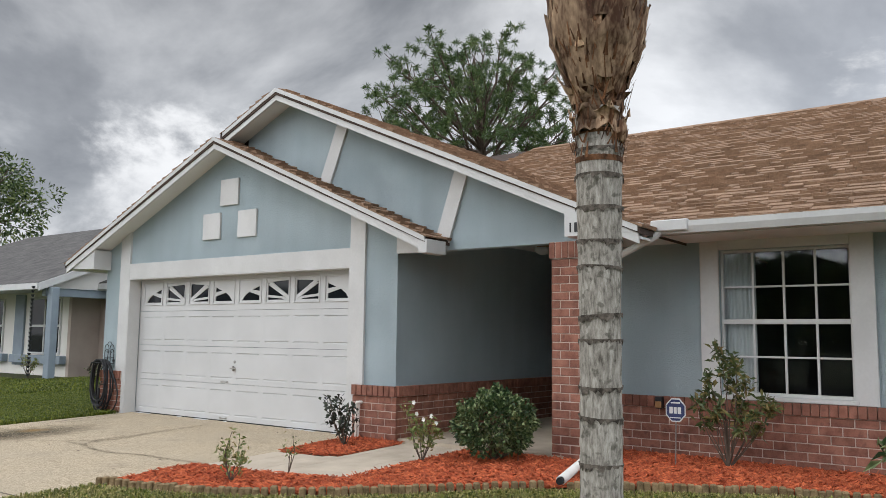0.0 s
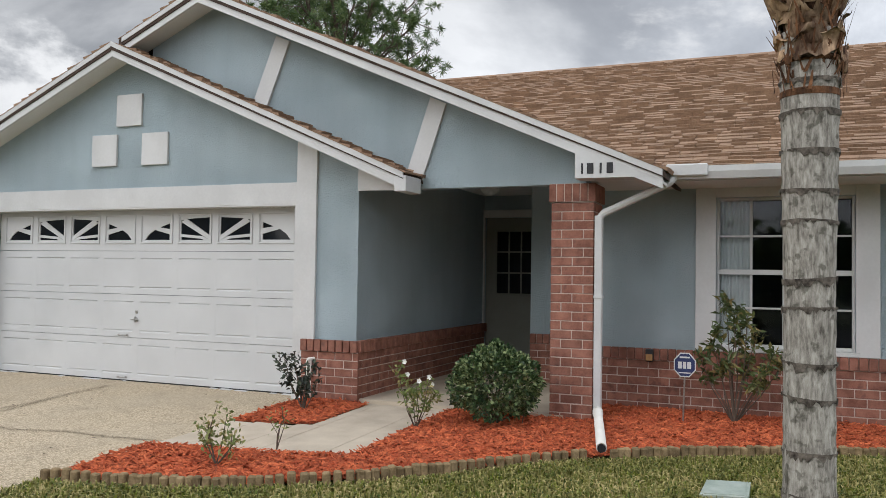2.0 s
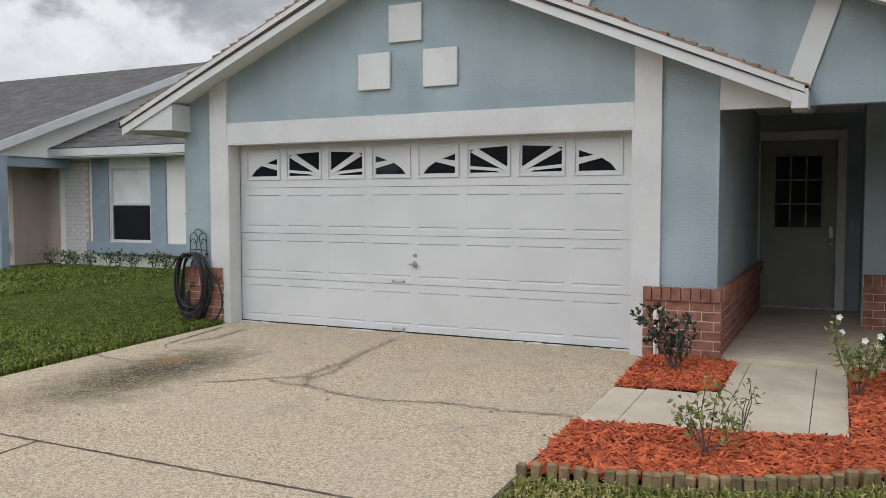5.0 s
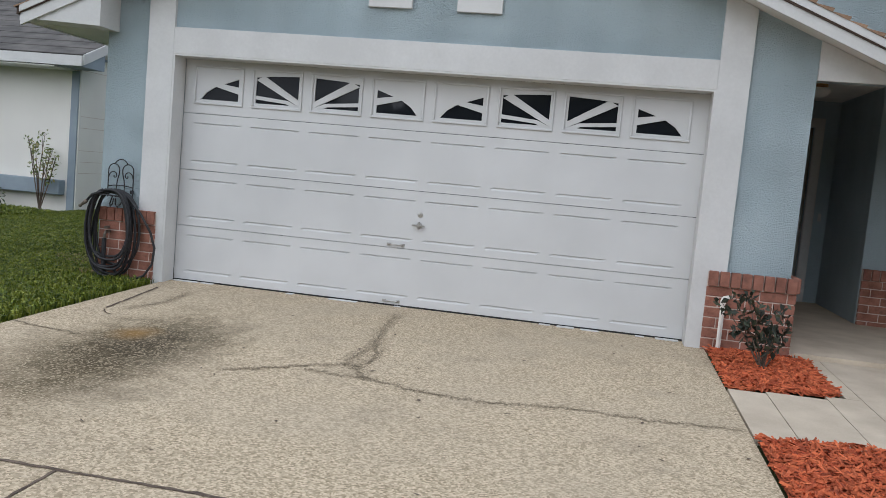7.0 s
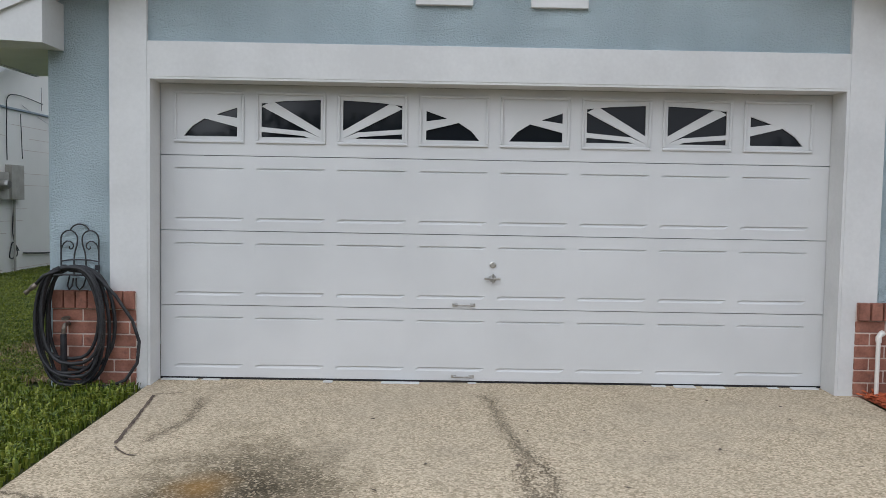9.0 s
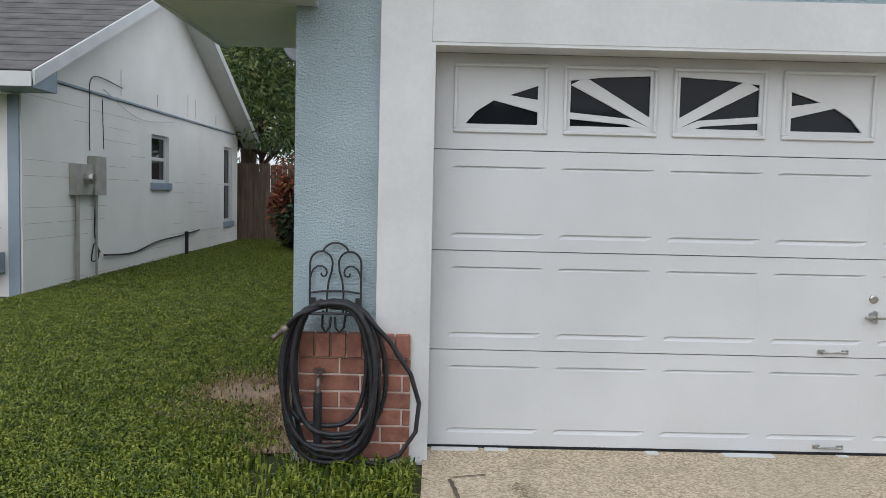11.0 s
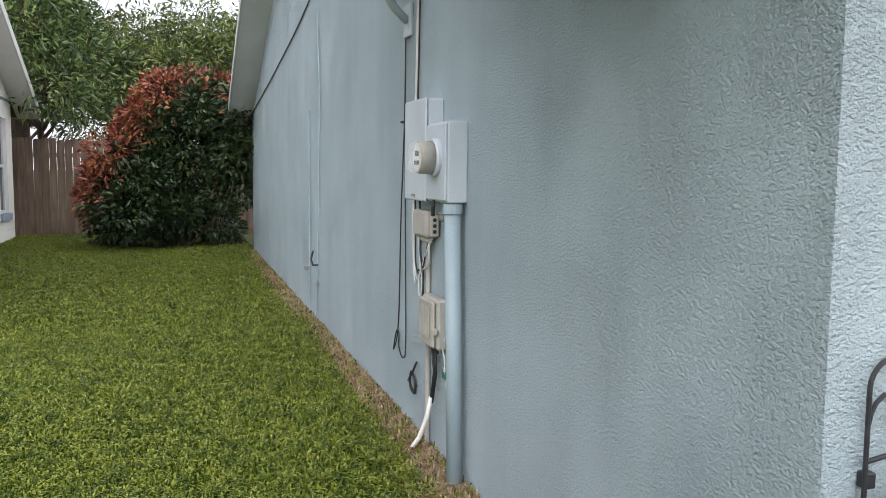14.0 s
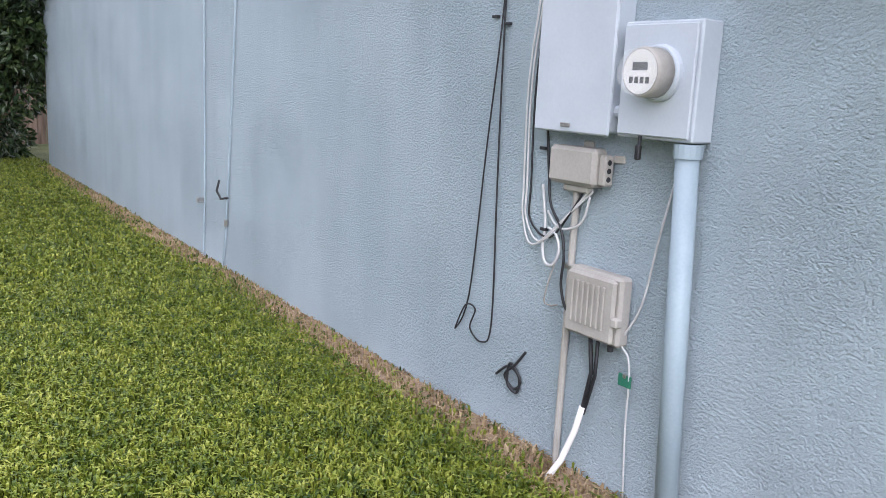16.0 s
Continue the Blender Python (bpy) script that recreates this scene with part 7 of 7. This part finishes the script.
def tree(name, at, trunk_h, crown_c, crown_r, n_clumps, n_leaves, ll, lw, mat, label, seed, clump=0.9, flat=0.75, trunk_r=0.2, limbs=14, shell=0.5, category="tree"):
    """A trunk with limbs to the clumps of an uneven crown."""
    r = np.random.default_rng(seed)
    ob = thing(name, at, label, category)
    d = r.normal(0, 1, (n_clumps, 3))
    d /= np.linalg.norm(d, axis=1, keepdims=True)
    d[:, 2] = np.where(d[:, 2] < -0.5, -d[:, 2] * 0.6, d[:, 2])
    rad = r.uniform(shell, 1.0, n_clumps)
    cs = np.array(crown_c) + d * rad[:, None] * np.array(crown_r)
    c, dd = clump_cloud(r, cs, r.uniform(0.6, 1.25, n_clumps) * clump, n_leaves, flat)
    v, f = leaves(r, c, dd, ll, lw)
    raw("crown", v, f, mat, ob)
    top = (crown_c[0], crown_c[1], crown_c[2] + crown_r[2] * 0.3)
    a = Vector(at)
    mid = Vector((at[0] + 0.2, at[1], at[2] + trunk_h))
    part("trunk", Geo().tube([a - Vector((0, 0, 0.1)), a.lerp(mid, 0.5) + Vector((0.05, 0.05, 0)), mid, Vector(top)], trunk_r, 10, trunk_r * 0.25), M_bark, ob, "", True)
    g = Geo()
    for i in range(min(limbs, n_clumps)):
        s = mid.lerp(Vector(top), r.uniform(0, 0.6))
        e = Vector(cs[i].tolist())
        m = s.lerp(e, 0.5) + Vector((0, 0, -0.08 * (e - s).length))
        g.tube([s, s.lerp(m, 0.6), m, m.lerp(e, 0.6), e], trunk_r * 0.3, 6, trunk_r * 0.08)
        for _ in range(3):
            e2 = e + Vector(r.normal(0, clump * 0.7, 3).tolist())
            g.tube([m.lerp(e, 0.5), e2], trunk_r * 0.1, 4, trunk_r * 0.03)
    part("branchwork", g, M_bark, ob)
    return ob


def pine(at, seed):
    """A pine whose bare limbs fan out into a dome of needle tufts."""
    r = np.random.default_rng(seed)
    ob = thing("pine_tree", at, "tall pine with an open round crown behind the house", "tree")
    a = Vector(at)
    top = Vector((-5.6, 18.1, 12.2))
    bend = Vector((-5.3, 18.5, 7.0))
    part("trunk", Geo().tube([a - Vector((0, 0, 0.1)), a.lerp(bend, 0.5), bend, bend.lerp(top, 0.5) + Vector((0.12, 0, 0)), top], 0.24, 10, 0.05), M_bark, ob, "", True)
    g = Geo()
    C, D = [], []
    for i in range(44):
        az = i * 2.39996
        el = math.asin(min(0.98, 0.02 + 0.96 * (i / 43)))
        out = Vector((4.25 * math.cos(az) * math.cos(el), 4.25 * math.sin(az) * math.cos(el), 4.75 * math.sin(el)))
        e = Vector((-5.7, 18.0, 8.25)) + out * r.uniform(0.82, 1.03)
        s = bend.lerp(top, min(0.6, max(0.0, (e.z - 8.6) / 8.5 + r.uniform(-0.05, 0.08))))
        m = s.lerp(e, 0.5) + Vector((r.normal(0, 0.15), r.normal(0, 0.15), -0.22))
        pts = [s, s.lerp(m, 0.5) + Vector((0, 0, -0.08)), m, m.lerp(e, 0.55) + Vector((0, 0, 0.05)), e]
        g.tube(pts, 0.075, 6, 0.018)
        for b in range(11):
            u = 0.42 + 0.58 * (b / 10)
            p = m.lerp(e, (u - 0.42) / 0.58)
            d = (e - s).normalized() + Vector(r.normal(0, 0.75, 3).tolist()) + Vector((0, 0, 0.25))
            tip = p + d.normalized() * r.uniform(0.35, 0.95)
            g.tube([p, p.lerp(tip, 0.6) + Vector((0, 0, -0.04)), tip], 0.022, 4, 0.008)
            for t in range(2):
                c = tip + Vector(r.normal(0, 0.17, 3).tolist())
                n = 58
                dd = r.normal(0, 1, (n, 3)) + np.array([0, 0, 0.45])
                C.append(np.repeat([tuple(c)], n, 0))
                D.append(dd / (np.linalg.norm(dd, axis=1, keepdims=True) + 1e-9))
    v, f = leaves(r, np.concatenate(C), np.concatenate(D), 0.23, 0.024, 0.15)
    raw("foliage", v, f, M_pine, ob)
    part("branchwork", g, M_bark, ob)


pine((-5.2, 18.6, 0.1), 81)
tree("oak_tree", (-31.5, 9.5, 0.0), 5.0, (-31.5, 9.5, 7.7), (6.2, 6.0, 4.4), 52, 260, 0.24, 0.11, M_tree, "spreading tree far beyond the neighbouring house", 82, clump=1.2, trunk_r=0.4, limbs=30, shell=0.5)
M_tree_lt = leaf_material("yellow_green_leaves", (0.03, 0.052, 0.014), (0.10, 0.14, 0.03), (0.24, 0.26, 0.06), 0.35, 0.9)
k = 0
for x, y, z, rx, rz, m in ((-4.9, 17.95, 3.6, 1.5, 2.4, M_tree), (-3.0, 22.0, 3.2, 2.6, 2.2, M_tree_lt), (-0.5, 23.5, 3.7, 2.6, 2.4, M_tree_lt), (-6.0, 23.0, 3.9, 2.6, 2.6, M_tree), (-2.0, 27.0, 4.3, 4.0, 2.4, M_tree), (-8.5, 26.0, 4.7, 3.5, 3.2, M_tree), (2.5, 27.0, 4.9, 3.5, 3.2, M_tree)):
    tree("back_tree", (x, y, 0.1), z * 0.5, (x, y, z), (rx, rx, rz), 34, 300, 0.20, 0.05, m, "leafy tree beyond the back fence", 90 + k, clump=0.85, trunk_r=0.15, limbs=14)
    k += 1
for i in range(10):
    a = -1.3 + 0.33 * i
    x, y = 6 + 75 * math.sin(a), 8 + 75 * math.cos(a)
    if i in (3, 4, 5):
        continue
    tree("distant_tree", (x, y, 0), 3.0, (x, y, 5.0), (7, 5, 3.2), 34, 160, 0.7, 0.3, M_tree, "distant leafy tree along the street", 110 + i, clump=2.0, trunk_r=0.4, limbs=10, category="tree")
for i in range(11):
    x, y = -34 + 7.6 * i, -31 - 4 * math.sin(i * 2.3)
    tree("street_tree", (x, y, -0.5), 1.6, (x, y, 2.3 + 0.6 * math.sin(i * 1.7)), (4.4, 3.4, 1.6), 40, 170, 0.6, 0.26, M_tree, "leafy tree across the street", 130 + i, clump=1.6, trunk_r=0.3, limbs=10)
wire("overhead_line", [(-40, 25, 7.7), (-25, 22, 6.9), (-12, 18, 6.3)], 0.02, M_iron, "thin overhead line beyond the roof")


# ---- shingles ----
def shingle_rows(p0, along, up, normal, length, rise, seed, tab=0.19, exposure=0.14, first=0):
    """Overlapping tabs on a slope, as corner arrays: each a thin wedge, thick at its lower edge."""
    r = np.random.default_rng(seed)
    out = []
    p0, along, up, normal = (np.array(q, float) for q in (p0, along, up, normal))
    rows = int(rise / exposure)
    for j in range(first, rows):
        a = -r.uniform(0, tab)
        while a < length:
            w = tab * r.uniform(0.45, 1.25)
            x0, x1 = max(a, 0), min(a + w - 0.004, length)
            if x1 - x0 > 0.03:
                th = 0.014 + 0.020 * (r.random() < 0.5) + 0.004 * r.random()
                u0, u1 = j * exposure - r.uniform(0, 0.004), (j + 1) * exposure + 0.03
                b = [p0 + along * x + up * u + normal * t for x, u, t in ((x0, u0, 0), (x1, u0, 0), (x1, u1, 0), (x0, u1, 0), (x0, u0, th), (x1, u0, th), (x1, u1, 0.002), (x0, u1, 0.002))]
                out.append(b)
            a += w
    return out


WF = [(4, 5, 6, 7), (0, 1, 5, 4), (1, 2, 6, 5), (3, 0, 4, 7)]


def joined(name, tabs, mat, label, parent=None):
    v = np.array(tabs).reshape(-1, 3)
    k = 8 * np.arange(len(tabs))[:, None]
    f = np.concatenate([k + list(q) for q in WF], 1).reshape(-1, 4)
    ob = raw(name, v, f, mat, None, label, "shingles", "stuff")
    return ob


cs, sn = math.cos(math.atan(0.4156)), math.sin(math.atan(0.4156))
tabs = shingle_rows((3.6, 0.17, main_z(0.17)), (1, 0, 0), (0, cs, sn), (0, -sn, cs), 8.62, 7.22, 200)
tabs = [t for t in tabs if not (t[0][1] < 1.0 and t[0][0] < 8.15) and t[0][2] > zb(t[0][0]) - 0.25]
near = [t for t in tabs if 8.9 < t[0][0] < 12.2 and t[0][1] < 3.2][:290]
ids = {id(t) for t in near}
joined("roof_shingles", [t for t in tabs if id(t) not in ids], M_shingle, "brown architectural asphalt shingles")
for t in near:
    me = bpy.data.meshes.new("shingle")
    o = np.array(t[0])
    me.from_pydata([tuple(p - o) for p in np.array(t)], [], WF)
    me.materials.append(M_shingle_o)
    ob = new("shingle", me)
    ob.location = o
    ob.parent = roof_main
c4, s4 = math.cos(math.atan(SL)), math.sin(math.atan(SL))
joined("garage_shingles", shingle_rows((6.38, -0.448, zg(6.38)), (0, 1, 0), (-c4, 0, s4), (s4, 0, c4), 0.505, 4.3, 201), M_shingle, "brown shingles on the garage gable")
joined("garage_west_shingles", shingle_rows((-1.45, -0.425, zg(-1.45)), (0, 1, 0), (c4, 0, s4), (-s4, 0, c4), 1.68, 4.3, 202), M_shingle, "brown shingles on the west slope")
joined("entry_shingles", shingle_rows((8.94, -0.315, zb(8.94)), (0, 1, 0), (-c4, 0, s4), (s4, 0, c4), 5.9, 5.8, 203), M_shingle, "brown shingles on the entry gable")
joined("entry_west_shingles", shingle_rows((GX, -0.315, zb(GX)), (0, 1, 0), (c4, 0, s4), (-s4, 0, c4), 1.2, 1.25, 204), M_shingle, "brown shingles near the gable peak")
setting("ridge_cap", Geo().prism([(6.70, main_z(6.70) + 0.012), (6.85, main_z(6.84) + 0.035), (7.0, main_z(6.84) - 0.03), (6.85, main_z(6.84) - 0.02)], "x", 3.6, 12.23), M_shingle, "brown ridge cap of the main roof", "roof")

# ---- grass ----
def grass(name, poly, per_m2, seed, mat, label, h=(0.035, 0.075), w=0.0065, holes=(), lean=0.75):
    r = np.random.default_rng(seed)
    x0, x1 = min(p[0] for p in poly), max(p[0] for p in poly)
    y0, y1 = min(p[1] for p in poly), max(p[1] for p in poly)
    n = int((x1 - x0) * (y1 - y0) * per_m2)
    x, y = r.uniform(x0, x1, n), r.uniform(y0, y1, n)
    keep = inside(x, y, poly)
    for cx, cy, rx, ry, drop in holes:
        dd = ((x - cx) / rx) ** 2 + ((y - cy) / ry) ** 2
        keep &= ~((dd < r.uniform(0.5, 1.2, n)) & (r.random(n) < drop))
    x, y = x[keep], y[keep]
    n = len(x)
    z = ground_z(x, y) - 0.03
    H = r.uniform(*h, n) * (1 + 0.25 * np.sin(x * 2.1 + 1) * np.sin(y * 1.7))
    a = r.uniform(0, 6.283, n)
    dx, dy = np.cos(a), np.sin(a)
    le = np.abs(r.normal(0, lean, n))
    W = w * r.uniform(0.6, 1.3, n)
    b = np.stack([x, y, z], 1)
    s = np.stack([-dy, dx, 0 * dx], 1) * W[:, None]
    m = b + np.stack([dx * H * le * 0.35, dy * H * le * 0.35, H * 0.7 + 0.02], 1)
    t = b + np.stack([dx * H * le * 1.1, dy * H * le * 1.1, H * (1 - 0.25 * np.minimum(le, 1.5)) + 0.02], 1)
    v = np.stack([b - s * 0.7, b + s * 0.7, m + s, m - s, t], 1).reshape(-1, 3)
    k = 5 * np.arange(n)[:, None]
    f = np.concatenate([k + [0, 1, 2], k + [0, 2, 3], k + [3, 2, 4]], 1).reshape(-1, 3)
    raw(name, v, f, mat, None, label, "grass", "stuff")


soil_hole = ((-1.2, 1.35, 0.46, 0.48, 0.97), (-0.86, 1.05, 0.3, 0.75, 0.9), (-1.0, -0.1, 0.2, 0.5, 0.5))
grass("side_lawn", [(-5.05, -1.5), (-0.72, -1.5), (-0.72, 6.5), (-5.05, 6.5)], 8200, 301, M_grass, "thick green lawn between the two houses", (0.018, 0.045), 0.006, holes=soil_hole + ((-0.72, 3.0, 0.23, 5.5, 0.93),))
grass("side_lawn_far", [(-5.05, 6.5), (-0.72, 6.5), (-0.72, 17.1), (-5.05, 17.1)], 3000, 302, M_grass, "green lawn towards the back fence", (0.022, 0.05), 0.008, holes=((-0.72, 9, 0.24, 6, 0.9),))
grass("west_lawn", [(-4.9, -6.0), (-0.06, -6.0), (-0.06, -1.5), (-4.9, -1.5)], 3000, 303, M_grass, "green front lawn beside the driveway", w=0.008)
grass("west_lawn_edge", [(-0.72, -1.5), (-0.06, -1.5), (-0.06, -0.12), (-0.72, -0.12)], 3500, 306, M_grass, "grass at the driveway corner", holes=((-0.5, -0.2, 0.35, 0.25, 0.6),))
grass("west_lawn_far", [(-13, -6), (-4.9, -6), (-4.9, 5.1), (-9, 5.1), (-9.6, 3.0), (-13, 3.0)], 900, 304, M_grass, "green lawn of the neighbouring house", (0.05, 0.09), 0.014)
grass("front_lawn", [(p[0] + 0.03, p[1] - 0.135) for p in EDGE] + [(11.95, -6.5), (5.05, -6.5)], 4200, 305, M_grass_dry, "thin green and yellow front lawn", (0.025, 0.06), 0.006, holes=((9.56, -1.98, 0.2, 0.27, 1.0),))
grass("front_lawn_shoots", [(p[0] + 0.03, p[1] - 0.135) for p in EDGE] + [(11.95, -6.5), (5.05, -6.5)], 1000, 307, M_grass, "greener shoots in the front lawn", (0.03, 0.06), 0.006, holes=((9.56, -1.98, 0.2, 0.27, 1.0),))
g = Geo()
strip = [(-0.98 + 0.05 * math.sin(i * 1.9) + 0.02 * math.sin(i * 4.3), 0.15 * i) for i in range(90)]
g.add([(x, y, gz(x, y) - 0.018) for x, y in strip] + [(-0.72, y, gz(0, y) - 0.006) for x, y in strip], [(i, i + 1, 91 + i, 90 + i) for i in range(89)])
setting("wall_foot_soil", g, M_earth, "strip of bare sandy soil along the foot of the wall", "ground")
grass("wall_straw", [(-1.04, 0.0), (-0.71, 0.0), (-0.71, 13.4), (-0.92, 13.4)], 4200, 308, M_straw, "dry grass along the foot of the wall", (0.008, 0.032), 0.004, lean=1.6)
grass("bare_patch_straw", [(-1.75, 0.7), (-1.2, 0.3), (-0.72, 0.3), (-0.72, 2.1), (-1.6, 1.95)], 3200, 309, M_straw, "dry grass round the bare patch", (0.015, 0.045), 0.004, holes=((-1.25, 1.3, 0.25, 0.3, 0.9),))
g = Geo()
m = 26
g.add([(-1.22, 1.35, gz(0, 1.35) - 0.012)] + [(-1.22 + 0.55 * math.cos(6.283 * i / m) * (1 + 0.2 * math.sin(i * 2.1)), 1.35 + 0.55 * math.sin(6.283 * i / m) * (1 + 0.2 * math.sin(i * 1.3)), gz(0, 1.35) - 0.022) for i in range(m)], [(0, 1 + i, 1 + (i + 1) % m) for i in range(m)])
setting("bare_patch", g, M_earth, "patch of bare sandy soil in the side lawn", "ground")

# leaf litter and small stones on the driveway
lr = np.random.default_rng(77)
for k in range(46):
    x, y = lr.uniform(1.6, 5.0), -abs(lr.normal(1.7, 1.0)) - 0.3
    v, f = leaves(lr, np.array([[x, y, gz(x, y) + 0.006]]), np.array([[lr.normal(), lr.normal(), 0.02]]) * 4, 0.045, 0.022, 0.0)
    v[:, 2] = gz(x, y) + 0.004 + 0.008 * lr.random(4)
    ob = raw("fallen_leaf", v, f, M_bark, None, "small dark fallen leaf on the driveway", "leaf")
    ob["group"] = "fallen leaves"
# peeling paint and grout at the foot of the garage door
grout = thing("sill_grout", (2.4, 0.1, 0.0), "broken white paint and grout along the door sill", "grout")
x = 0.02
while x < 4.85:
    w = lr.uniform(0.05, 0.3)
    if lr.random() < 0.6:
        part("flake", Geo().cbox(x, x + w, 0.075 + lr.normal(0, 0.008), 0.125, -0.002, 0.004 + 0.006 * lr.random(), 0.002), M_white, grout)
    x += w + lr.uniform(0.01, 0.1)
# soil and road beyond
setting("road", Geo().box(-200, 200, -24, -16, -0.6, -0.44), M_asphalt, "asphalt street in front of the houses", "road")
